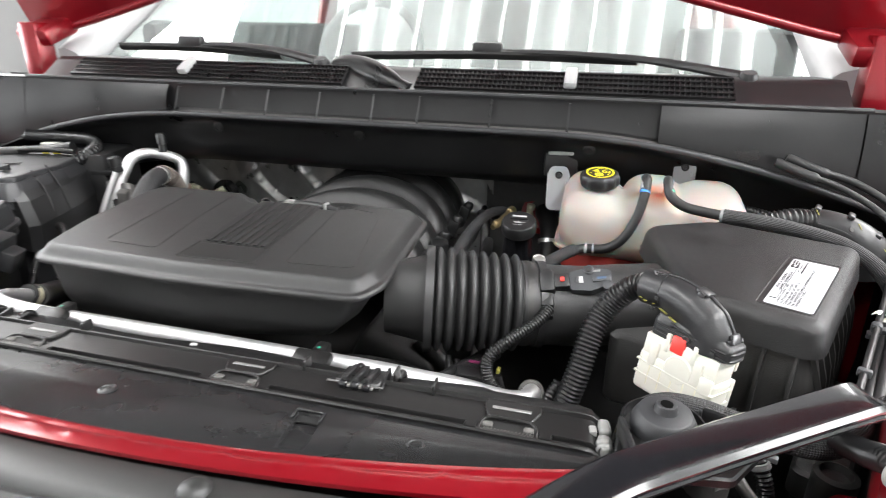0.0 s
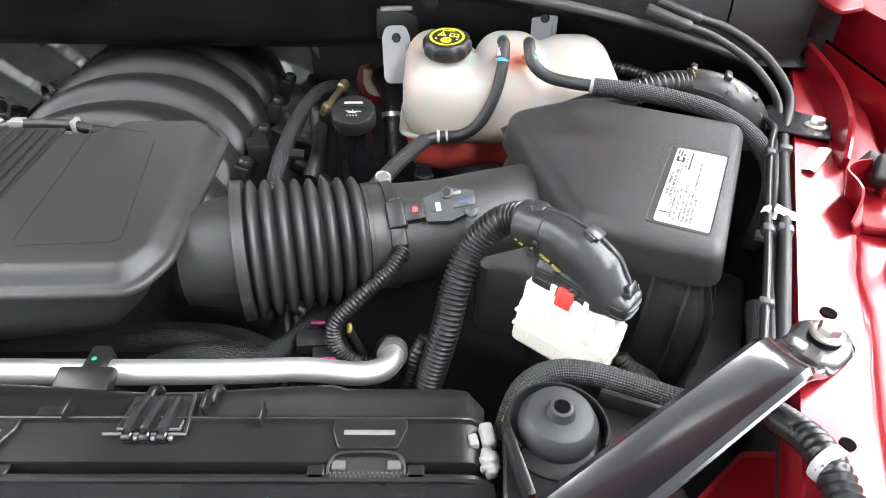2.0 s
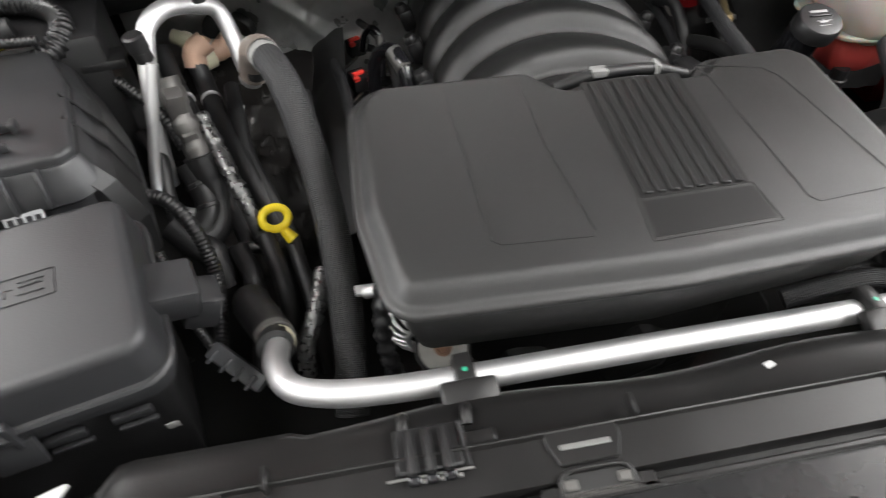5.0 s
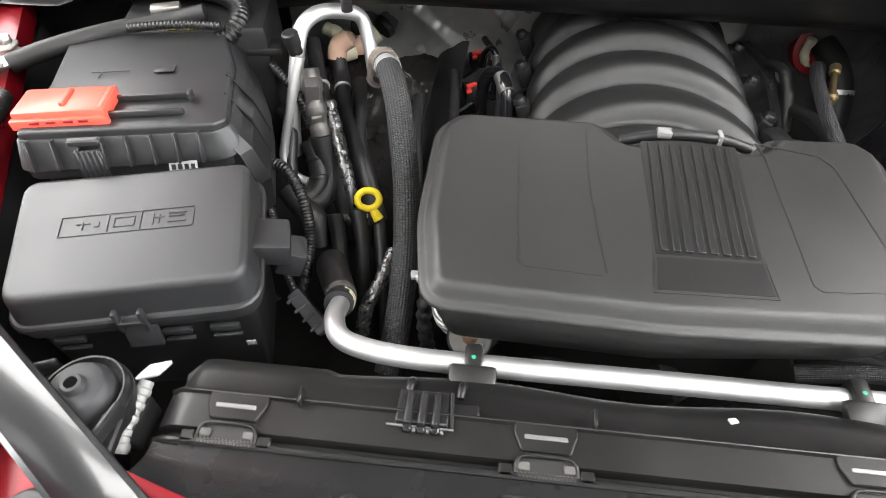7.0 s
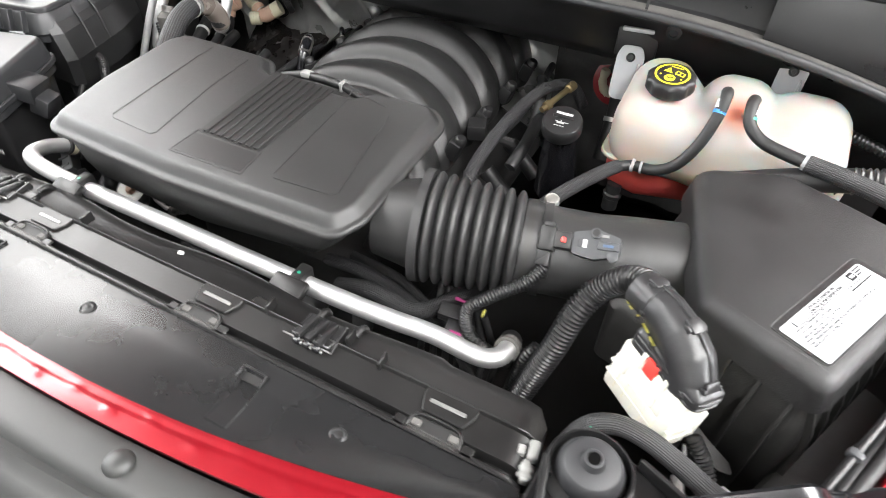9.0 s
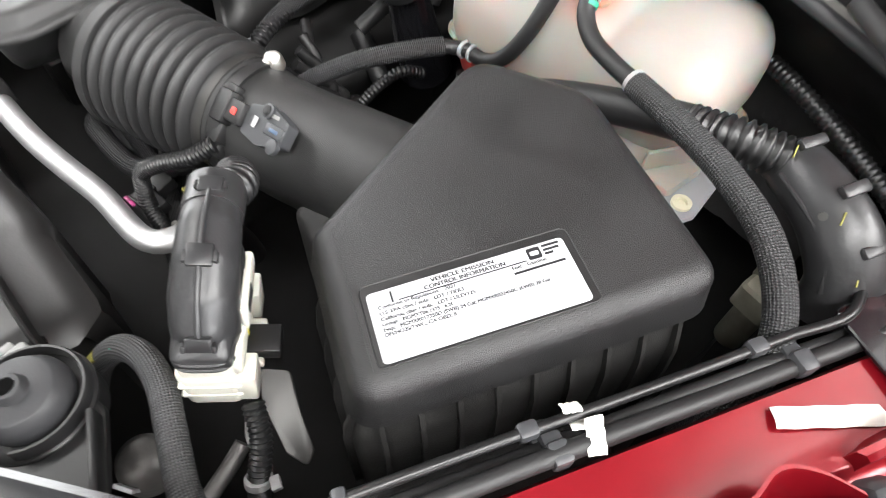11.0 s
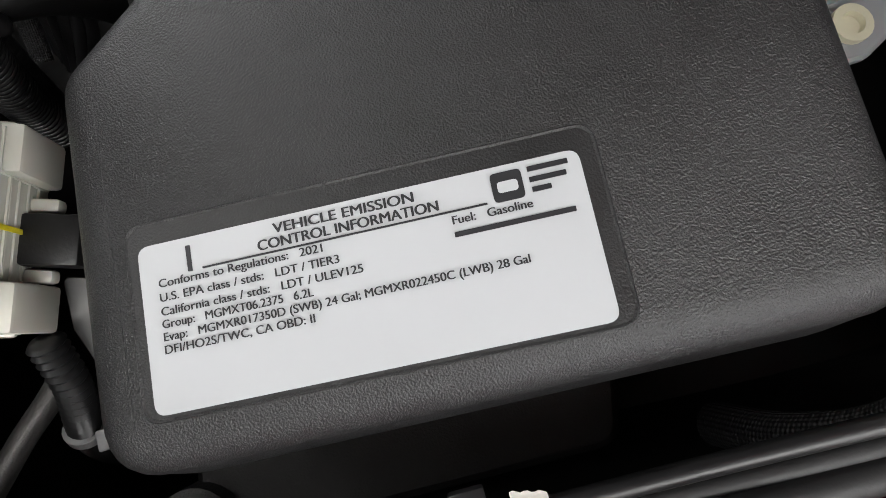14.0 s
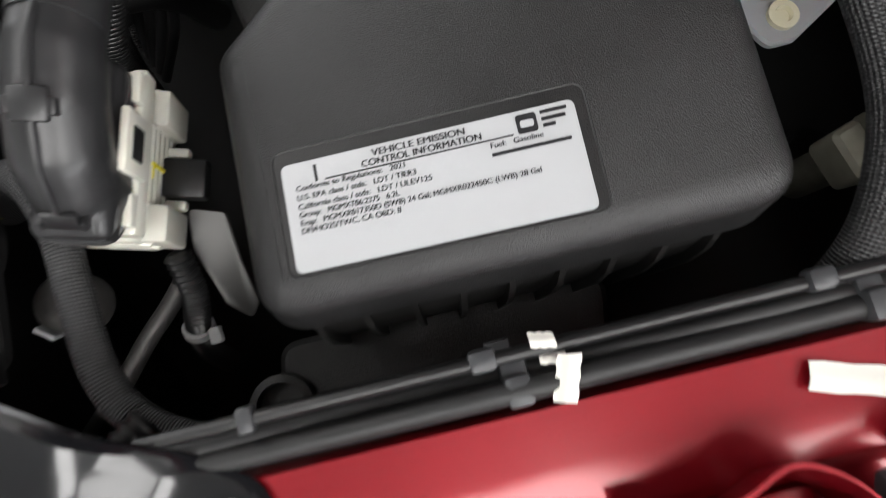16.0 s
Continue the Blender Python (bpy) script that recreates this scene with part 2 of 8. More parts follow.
def tank_plastic(name, top, low, z0, z1, sss=0.35):
    """Milky blow-moulded plastic, tinted by the coolant that stands in it up to its level."""
    m = material(name, top, 0.46, stain=0.06, sss=sss, bump=0.12, bump_size=120)
    n, l = m.node_tree.nodes, m.node_tree.links
    b = n["Principled BSDF"]
    geo = n.new("ShaderNodeNewGeometry")
    sep = n.new("ShaderNodeSeparateXYZ")
    l.new(geo.outputs["Position"], sep.inputs[0])
    cloud = n.new("ShaderNodeTexNoise")
    cloud.inputs["Scale"].default_value = 14.0
    l.new(geo.outputs["Position"], cloud.inputs["Vector"])
    lift = n.new("ShaderNodeMath")
    lift.operation = "MULTIPLY_ADD"
    l.new(cloud.outputs["Fac"], lift.inputs[0])
    lift.inputs[1].default_value = 0.022
    l.new(sep.outputs[2], lift.inputs[2])
    mr = n.new("ShaderNodeMapRange")
    mr.interpolation_type = "SMOOTHSTEP"
    mr.inputs["From Min"].default_value, mr.inputs["From Max"].default_value = z0 + 0.011, z1 + 0.011
    l.new(lift.outputs[0], mr.inputs["Value"])
    c = n.new("ShaderNodeMix")
    c.data_type = "RGBA"
    c.inputs["A"].default_value, c.inputs["B"].default_value = (*low, 1), (*top, 1)
    l.new(mr.outputs[0], c.inputs["Factor"])
    spot = n.new("ShaderNodeVectorMath")
    spot.operation = "DISTANCE"
    l.new(geo.outputs["Position"], spot.inputs[0])
    spot.inputs[1].default_value = (0.533, 0.502, 1.168)
    near = n.new("ShaderNodeMath")
    near.operation = "MULTIPLY_ADD"
    l.new(cloud.outputs["Fac"], near.inputs[0])
    near.inputs[1].default_value = 0.03
    l.new(spot.outputs["Value"], near.inputs[2])
    fade = n.new("ShaderNodeMapRange")
    fade.interpolation_type = "SMOOTHSTEP"
    fade.inputs["From Min"].default_value, fade.inputs["From Max"].default_value = 0.022, 0.060
    fade.inputs["To Min"].default_value, fade.inputs["To Max"].default_value = 0.75, 0.0
    l.new(near.outputs[0], fade.inputs["Value"])
    rust = n.new("ShaderNodeMix")
    rust.data_type = "RGBA"
    rust.inputs["B"].default_value = (0.50, 0.17, 0.10, 1)
    l.new(c.outputs["Result"], rust.inputs["A"])
    l.new(fade.outputs[0], rust.inputs["Factor"])
    l.new(rust.outputs["Result"], b.inputs["Base Color"])
    return m


M["tank"] = tank_plastic("milky_tank_plastic", (0.350, 0.326, 0.300), (0.42, 0.318, 0.262), 1.030, 1.110, 0.75)
M["tanklow"] = tank_plastic("coolant_filled_plastic", (0.50, 0.09, 0.075), (0.42, 0.03, 0.03), 0.97, 1.07, 0.25)


# ---------------------------------------------------------------- mesh helpers
def thing(name, at, label, category, group="", kind=""):
    ob = new(name)
    ob.location = at
    ob.empty_display_size = 0.02
    return tagged(ob, label, category, group, kind)


def finish(bm, sharp=38.0):
    bmesh.ops.remove_doubles(bm, verts=bm.verts, dist=1e-6)
    bmesh.ops.recalc_face_normals(bm, faces=bm.faces)
    for f in bm.faces:
        f.smooth = True
    lim = radians(sharp)
    for e in bm.edges:
        if len(e.link_faces) == 2 and e.calc_face_angle(0) > lim:
            e.smooth = False


def origin_of(ob):
    at = Vector((0, 0, 0))
    while ob is not None:
        at += ob.location
        ob = ob.parent
    return at


def part(name, bm, mat, parent, label="", sharp=38.0):
    """Links a bmesh, given in world places, as one mesh under a thing or a part."""
    finish(bm, sharp)
    me = bpy.data.meshes.new(name)
    off = -origin_of(parent)
    bm.transform(Matrix.Translation(off))
    bm.to_mesh(me)
    bm.free()
    me.materials.append(M[mat])
    ob = new(name, me)
    ob.parent = parent
    if label:
        ob["label"] = label
    return ob


def solo(name, bm, mat, label, category, kind="", group="", sharp=38.0):
    """A thing of one mesh, its origin at its base."""
    xs = [v.co for v in bm.verts]
    lo = [min(c[i] for c in xs) for i in range(3)]
    hi = [max(c[i] for c in xs) for i in range(3)]
    at = Vector(((lo[0] + hi[0]) / 2, (lo[1] + hi[1]) / 2, lo[2]))
    finish(bm, sharp)
    bm.transform(Matrix.Translation(-at))
    me = bpy.data.meshes.new(name)
    bm.to_mesh(me)
    bm.free()
    me.materials.append(M[mat])
    ob = new(name, me)
    ob.location = at
    return tagged(ob, label, category, group, kind)


def loft(bm, rings, cap=True, closed=True):
    """Skin between rings of points; closed: each ring closes on itself."""
    vs = [[bm.verts.new(p) for p in ring] for ring in rings]
    n = len(vs[0])
    for a, b in zip(vs, vs[1:]):
        for i in range(n if closed else n - 1):
            j = (i + 1) % n
            bm.faces.new((a[i], a[j], b[j], b[i]))
    if cap and closed:
        bm.faces.new(vs[0][::-1])
        bm.faces.new(vs[-1])
    return bm


def rounded(points, radii, n=5):
    """A closed plan outline with its corners rounded."""
    out = []
    k = len(points)
    for i in range(k):
        p, a, b = Vector(points[i]), Vector(points[i - 1]), Vector(points[(i + 1) % k])
        r = radii[i] if isinstance(radii, (list, tuple)) else radii
        u, w = (a - p).normalized(), (b - p).normalized()
        half = math.acos(max(-1, min(1, u.dot(w)))) / 2
        t = min(r / max(math.tan(half), 1e-3), 0.48 * min((a - p).length, (b - p).length))
        p0, p1 = p + u * t, p + w * t
        for s in range(n + 1):
            f = s / n
            out.append(p0 * (1 - f) ** 2 + p * 2 * f * (1 - f) + p1 * f * f)
    return [tuple(v) for v in out]


def inset(outline, d):
    """The outline moved inwards by d (counter-clockwise outlines)."""
    n = len(outline)
    area = sum(outline[i - 1][0] * outline[i][1] - outline[i][0] * outline[i - 1][1] for i in range(n))
    s = 1 if area > 0 else -1
    out = []
    for i in range(n):
        p, a, b = Vector(outline[i]), Vector(outline[i - 1]), Vector(outline[(i + 1) % n])
        e1, e2 = (p - a), (b - p)
        if e1.length < 1e-7 or e2.length < 1e-7:
            e1 = e2 = b - a
        n1, n2 = Vector((-e1.y, e1.x)).normalized() * s, Vector((-e2.y, e2.x)).normalized() * s
        m = (n1 + n2)
        m = m.normalized() if m.length > 1e-6 else n1
        out.append(tuple(p + m * d / max(m.dot(n1), 0.5)))
    return out


def lid(bm, outline, top, depth, r, n=6, flare=0.0, cap_bottom=True):
    """A moulded lid: top(x, y) is its face, its edge is rounded by r and its skirt goes down by depth."""
    rings = []
    lo = inset(outline, -flare)
    rings.append([(x, y, top(x, y) - depth) for x, y in lo])
    rings.append([(x, y, top(x, y) - r) for x, y in outline])
    for i in range(1, n + 1):
        a = i / n * math.pi / 2
        ring = inset(outline, r * (1 - math.cos(a)))
        rings.append([(x, y, top(x, y) - r + r * math.sin(a)) for x, y in ring])
    loft(bm, rings, cap=True)
    return bm


def prism(bm, outline, z0, z1, bevel=0.0, taper=0.0):
    f0 = z0 if callable(z0) else (lambda x, y: z0)
    f1 = z1 if callable(z1) else (lambda x, y: z1)
    rings = []
    low = inset(outline, taper)
    if bevel:
        rings.append([(x, y, f0(x, y)) for x, y in inset(low, bevel)])
    rings.append([(x, y, f0(x, y) + bevel) for x, y in low])
    rings.append([(x, y, f1(x, y) - bevel) for x, y in outline])
    if bevel:
        rings.append([(x, y, f1(x, y)) for x, y in inset(outline, bevel)])
    return loft(bm, rings)


def block(bm, at, size, turn=(0, 0, 0), bevel=0.0, seg=2):
    """A box with rounded edges at a place, turned by degrees."""
    m = pose(*at, *turn) @ Matrix.Diagonal((*size, 1))
    made = bmesh.ops.create_cube(bm, size=1.0, matrix=m)
    if bevel:
        vs = set(made["verts"])
        es = [e for e in bm.edges if e.verts[0] in vs and e.verts[1] in vs]
        bmesh.ops.bevel(bm, geom=es, offset=bevel, segments=seg, affect="EDGES", profile=0.5)
    return bm


def smooth_path(points, step):
    """A curve through the points, in even steps."""
    ps = [Vector(p) for p in points]
    if len(ps) == 2:
        k = max(int((ps[1] - ps[0]).length / step), 1)
        return [ps[0].lerp(ps[1], i / k) for i in range(k + 1)]
    ext = [2 * ps[0] - ps[1], *ps, 2 * ps[-1] - ps[-2]]
    fine = []
    for i in range(1, len(ext) - 2):
        p0, p1, p2, p3 = ext[i - 1:i + 3]
        for s in range(24):
            t = s / 24
            fine.append(0.5 * (2 * p1 + (p2 - p0) * t + (2 * p0 - 5 * p1 + 4 * p2 - p3) * t * t + (3 * p1 - p0 - 3 * p2 + p3) * t ** 3))
    fine.append(ps[-1])
    out, left = [fine[0]], step
    for a, b in zip(fine, fine[1:]):
        d = (b - a).length
        pos = left
        while pos <= d:
            out.append(a.lerp(b, pos / d))
            pos += step
        left = pos - d
    if (out[-1] - ps[-1]).length > step * 0.3:
        out.append(ps[-1])
    return out


def tube(bm, points, r, n=14, step=0.006, cap=True, flat=1.0):
    """A round tube along a smooth path; r: a radius or a function of the way along it."""
    ps = smooth_path(points, step)
    uv = bm.loops.layers.uv.verify()
    tang = [((ps[min(i + 1, len(ps) - 1)]) - ps[max(i - 1, 0)]).normalized() for i in range(len(ps))]
    side = tang[0].orthogonal().normalized()
    rings, s = [], 0.0
    for i, p in enumerate(ps):
        if i:
            s += (p - ps[i - 1]).length
            side = (side - tang[i] * side.dot(tang[i])).normalized()
        up = tang[i].cross(side)
        rad = r(s) if callable(r) else r
        rings.append(([bm.verts.new(p + side * rad * math.cos(a) + up * rad * flat * math.sin(a)) for a in (math.tau * k / n for k in range(n))], s))
    for (a, sa), (b, sb) in zip(rings, rings[1:]):
        for i in range(n):
            j = (i + 1) % n
            f = bm.faces.new((a[i], a[j], b[j], b[i]))
            for loop, (u, v) in zip(f.loops, ((i / n, sa), ((i + 1) / n, sa), ((i + 1) / n, sb), (i / n, sb))):
                loop[uv].uv = (u, v)
    if cap:
        bm.faces.new(rings[0][0][::-1])
        bm.faces.new(rings[-1][0])
    return bm


def ribbed(r, depth, pitch):
    """The radius of a corrugated conduit."""
    return lambda s: r - depth * (0.5 + 0.5 * max(-1.0, min(1.0, 1.8 * math.cos(math.tau * s / pitch))))


def lathe(bm, at, axis, profile, n=24, cap=True):
    """A turned shape about an axis: profile of (radius, height)."""
    q = Vector(axis).normalized().to_track_quat("Z", "Y").to_matrix()
    at = Vector(at)
    rings = []
    for r, h in profile:
        rings.append([at + q @ Vector((r * math.cos(math.tau * k / n), r * math.sin(math.tau * k / n), h)) for k in range(n)])
    return loft(bm, rings, cap=cap)


def bolt(bm, at, axis, r=0.008, h=0.006, flange=1.5):
    lathe(bm, at, axis, [(r * flange, 0), (r * flange, h * 0.25), (r * 1.12, h * 0.45)], 20)
    at2 = Vector(at) + Vector(axis).normalized() * h * 0.4
    lathe(bm, at2, axis, [(r, 0), (r, h * 0.8), (r * 0.85, h)], 6)
    return bm


def blob(bm, at, dist, nu=64, nv=40, far=0.4):
    """A closed skin round a centre, where the distance field dist is nought along each way out from it."""
    at = Vector(at)
    def reach(d):
        lo, hi = 0.0, far
        t = far
        k = 0.0
        while k < far:
            if dist(at + d * k) > 0:
                hi = k
                break
            lo = k
            k += 0.006
        for _ in range(12):
            mid = (lo + hi) / 2
            if dist(at + d * mid) > 0:
                hi = mid
            else:
                lo = mid
        return at + d * lo
    rings = []
    for j in range(1, nv):
        th = math.pi * j / nv
        rings.append([reach(Vector((math.sin(th) * math.cos(math.tau * i / nu), math.sin(th) * math.sin(math.tau * i / nu), -math.cos(th)))) for i in range(nu)])
    loft(bm, rings, cap=False)
    bm.verts.ensure_lookup_table()
    bot, top = bm.verts.new(reach(Vector((0, 0, -1)))), bm.verts.new(reach(Vector((0, 0, 1))))
    first, last = list(bm.verts)[-2 - nu * (nv - 1):-2 - nu * (nv - 2)], list(bm.verts)[-2 - nu:-2]
    for i in range(nu):
        j = (i + 1) % nu
        bm.faces.new((bot, first[j], first[i]))
        bm.faces.new((top, last[i], last[j]))
    return bm


def smin(a, b, k):
    h = max(0.0, min(1.0, 0.5 + 0.5 * (b - a) / k))
    return b * (1 - h) + a * h - k * h * (1 - h)


def rbox(p, c, half, r):
    """Distance to a rounded box."""
    q = [abs(p[i] - c[i]) - half[i] + r for i in range(3)]
    out = math.sqrt(sum(max(v, 0) ** 2 for v in q))
    return out + min(max(q), 0) - r


def sheet(bm, fn, us, vs):
    """A grid of fn(u, v)."""
    grid = [[bm.verts.new(fn(u, v)) for v in vs] for u in us]
    for a, b in zip(grid, grid[1:]):
        for i in range(len(vs) - 1):
            bm.faces.new((a[i], a[i + 1], b[i + 1], b[i]))
    return bm


def span(a, b, n):
    return [a + (b - a) * i / n for i in range(n + 1)]


def slab(bm, fn, us, vs, thick, down=(0, 0, -1)):
    """A grid with a back at a thickness, closed round its rim."""
    d = Vector(down) * thick
    top = [[bm.verts.new(fn(u, v)) for v in vs] for u in us]
    low = [[bm.verts.new(Vector(fn(u, v)) + d) for v in vs] for u in us]
    nu, nv = len(us), len(vs)
    for i in range(nu - 1):
        for j in range(nv - 1):
            bm.faces.new((top[i][j], top[i][j + 1], top[i + 1][j + 1], top[i + 1][j]))
            bm.faces.new((low[i][j], low[i + 1][j], low[i + 1][j + 1], low[i][j + 1]))
    for i in range(nu - 1):
        bm.faces.new((top[i][0], top[i + 1][0], low[i + 1][0], low[i][0]))
        bm.faces.new((top[i][-1], low[i][-1], low[i + 1][-1], top[i + 1][-1]))
    for j in range(nv - 1):
        bm.faces.new((top[0][j], low[0][j], low[0][j + 1], top[0][j + 1]))
        bm.faces.new((top[-1][j], top[-1][j + 1], low[-1][j + 1], low[-1][j]))
    return bm


B = bmesh.new
LAMPS = ((-2.6, -2.0, 1.0, 4.0, 165), (2.6, -2.0, 1.2, 4.0, 390), (-4.9, 2.5, 2.6, 6.0, 520), (4.9, 2.5, 2.6, 6.0, 830))

# ---------------------------------------------------------------- the hall round the truck
solo("floor", block(B(), (0, 1.0, -0.05), (18, 18, 0.1)), "concrete", "polished grey concrete hall floor", "floor", "structure")
# Side walls are unseen; their grey is chosen to darken what the fender mirrors.
for nm, at, size in (("wall_north", (0, 10.1, 2.5), (18.4, 0.2, 5.2)), ("wall_south", (0, -8.1, 2.5), (18.4, 0.2, 5.2)),
                     ("wall_east", (9.1, 1, 2.5), (0.2, 18, 5.2)), ("wall_west", (-9.1, 1, 2.5), (0.2, 18, 5.2))):
    side_wall = nm in ("wall_east", "wall_west")
    solo(nm, block(B(), at, size), "greywall" if side_wall else "wallpaint", "unseen hall side wall, grey to keep reflections dark" if side_wall else "white painted hall wall", "wall", "structure")
bm = B()
prof = []
for i in range(91):
    x0 = -9 + i * 0.2
    prof += [(x0, 5.10), (x0 + 0.06, 5.10), (x0 + 0.09, 5.16), (x0 + 0.17, 5.16)]
top = [[(x, y, z) for x, z in prof] for y in (-8, 10)]
loft(bm, top, closed=False)
loft(bm, [[(-9.0, y, 5.25), (9.3, y, 5.25)] for y in (-8, 10)], closed=False)
solo("ceiling", bm, "roofsheet", "white ribbed sheet ceiling of the hall", "ceiling", "structure")


def ceiling_light(x, y, w, d, watts):
    root = thing("ceiling_light", (x, y, 4.9), "long white ceiling light panel with a bright diffuser", "ceiling light", "ceiling lights of the hall")
    bm = B()
    for sx, sy, ax, ay in ((w + 0.08, 0.04, 0, d / 2 + 0.02), (w + 0.08, 0.04, 0, -d / 2 - 0.02), (0.04, d, w / 2 + 0.02, 0), (0.04, d, -w / 2 - 0.02, 0)):
        block(bm, (x + ax, y + ay, 4.99), (sx, sy, 0.18))
    part("frame", bm, "roofsheet", root)
    part("diffuser", block(B(), (x, y, 5.0), (w, d, 0.02)), "lamp", root, "glowing white diffuser")
    area_lamp(x, y, 4.93, w, d, watts, (x, y + 0.001, 0))


for lx, ly, lw, ld, watts in LAMPS:
    ceiling_light(lx, ly, lw, ld, watts)
for i in range(15):
    root = thing("strip_light", (-2.1 + 0.3 * i, 4.6, 5.0), "slim white ceiling strip light", "ceiling light", "strip lights of the hall")
    part("diffuser", block(B(), (-2.1 + 0.3 * i, 4.6, 5.04), (0.035 + 0.03 * (i * 7 % 3), 6.0, 0.04), (0, 0, 0), 0.01), "lamp", root, "glowing white diffuser")
    part("housing", block(B(), (-2.1 + 0.3 * i, 4.6, 5.068), (0.05, 6.05, 0.02)), "roofsheet", root)

# Added glowing panels; they lift the pale ceiling mirrored in the windscreen.
sky = thing("roof_light", (0, 4.6, 5.08), "glowing white roof sheets added to brighten the windscreen's reflection", "roof light", kind="structure")
for i in range(8):
    part("sheet", block(B(), (-2.1 + 0.6 * i, 4.6, 5.088), (0.56, 6.2, 0.012)), "ceiling_glow", sky)

# tall bright windows in the side walls
def side_window(name, x, face, watts):
    root = thing(name, (x, 0.5, 0.8), "tall bright window in the hall's side wall", "window", kind="structure")
    bm = B()
    for y in (-3.5, -1.5, 0.5, 2.5, 4.5):
        block(bm, (x, y, 2.3), (0.08, 0.08, 3.0))
    for z in (0.8, 3.8):
        block(bm, (x, 0.5, z), (0.08, 8.08, 0.08))
    part("window_frame", bm, "roofsheet", root)
    part("pane", block(B(), (x - 0.03 * face, 0.5, 2.3), (0.02, 7.9, 2.9)), "daylight", root, "bright frosted panes")
    data = bpy.data.lights.new("window_light", "AREA")
    data.shape, data.size, data.size_y, data.energy, data.color = "RECTANGLE", 7.9, 2.9, watts, (0.97, 0.985, 1.0)
    new("window_light", data).matrix_world = look((x + 0.06 * face, 0.5, 2.3), (x + 2.0 * face, 0.5, 2.3))


side_window("window_1", -8.95, 1, 450)
side_window("window_2", 8.95, -1, 800)

# ---------------------------------------------------------------- the truck's body
truck = thing("truck", (0, 1.5, 0), "dark red sport utility truck with its hood raised", "car")


def ledge_point(s, w, h, side):
    """A place on the fender rail: s along it from its brace bolt, w outwards, h over it."""
    x, y = 0.700 + 0.417 * s + 0.909 * w, 0.060 + 0.909 * s - 0.417 * w
    return (side * x, y, 1.094 + 0.05 * (y - 0.06) + h)


RAIL = ((0.0015, -0.030), (0.0025, -0.006), (0.0052, 0.0), (0.030, -0.0006), (0.052, 0.0), (0.0560, -0.0012), (0.0590, -0.0055), (0.0640, -0.0075), (0.080, -0.0070), (0.094, -0.0055), (0.0985, -0.0085), (0.1030, -0.028),
        (0.122, -0.040), (0.138, -0.028), (0.146, 0.006), (0.156, 0.028), (0.172, 0.034), (0.190, 0.030), (0.260, -0.01), (0.30, -0.12), (0.31, -0.65))
for side in (1, -1):
    bm = B()
    rings = []
    for s in span(-0.16, 0.80, 24):
        dent = 0.0025 * math.sin(s * 38) + 0.0015 * math.sin(s * 90)
        ring = [ledge_point(s, w + (dent if 0.055 < w < 0.10 else 0), h, side) for w, h in RAIL]
        rings.append([(side * min(abs(x), 0.99 + 0.10 * max(0.0, w - 0.19)), y, z) for (x, y, z), (w, h) in zip(ring, RAIL)])
    loft(bm, rings, closed=False)
    part("inner_fender", bm, "red", truck, "glossy dark red painted fender rail")
    # Added wall under the rail, near-black for shade below the lines, hiding the floor.
    part("apron", loft(B(), [[ledge_point(s, 0.0145, -0.028, side), ledge_point(s, 0.0165, -0.60, side)] for s in span(-0.16, 1.0, 10)], closed=False), "dark", truck, "added inner fender apron, near-black for the shade there")
    for s, w, r in ((0.052, 0.0275, 0.0064), (-0.075, 0.033, 0.005)):
        x, y, z = ledge_point(s, w, 0.0006, side)
        part("rail_hole", lathe(B(), (x, y, z - 0.004), (0, 0, 1), [(r, 0), (r, 0.0042)], 20), "void", truck, "dark drilled hole in the rail")
    if side > 0:
        # pressed bracket and bolt on the outer flange
        bm = B()
        wall_path = smooth_path([(0.178, 0.058, 0), (0.200, 0.063, 0), (0.222, 0.060, 0), (0.244, 0.052, 0), (0.262, 0.060, 0), (0.276, 0.076, 0)], 0.004)
        slab(bm, lambda u, v: ledge_point(wall_path[u].x, wall_path[u].y - 0.010 * v, -0.004 + (0.030 * v) * min(1.0, 0.35 + u / 12) + 0.004 * v * v, side), list(range(len(wall_path))), span(0, 1, 6), 0.0022, (0.909, -0.417, 0))
        bracket = part("fender_bracket", bm, "red", truck, "pressed dark red fender bracket")
        bm = B()
        block(bm, ledge_point(0.228, 0.088, -0.0005, side), (0.052, 0.074, 0.010), (0, -6, -24), 0.003, 2)
        block(bm, ledge_point(0.262, 0.098, 0.006, side), (0.034, 0.030, 0.018), (0, -10, -24), 0.004, 2)
        part("bracket_foot", bm, "red", bracket)
        bm = B()
        bolt(bm, (0.884, 0.188, 1.108), (0, 0, 1), 0.0075, 0.007)
        part("fender_bolt", bm, "zinc", truck, "zinc hexagon bolt")

# front strip of painted panel, bowed forwards, with shallow dimples
def strip_y(x):
    return -0.137 + 0.30 * x * x

def strip(u, v):
    y = strip_y(u) - (0.0255 + 0.08 * u * u) * v
    dim = 0.0
    for k in range(-9, 10):
        d2 = (u - k * 0.044 - 0.01 * math.sin(k * 3.1)) ** 2 + (0.03 * (v - 0.35 - 0.2 * (k % 2))) ** 2
        dim += 0.0016 * math.exp(-d2 / 0.000016)
    crease = 0.0012 * max(0.0, 1 - abs(v - 0.30) / 0.12)
    return (u, y, 1.0815 + 0.0065 * v - 0.003 * v * v + dim - crease)

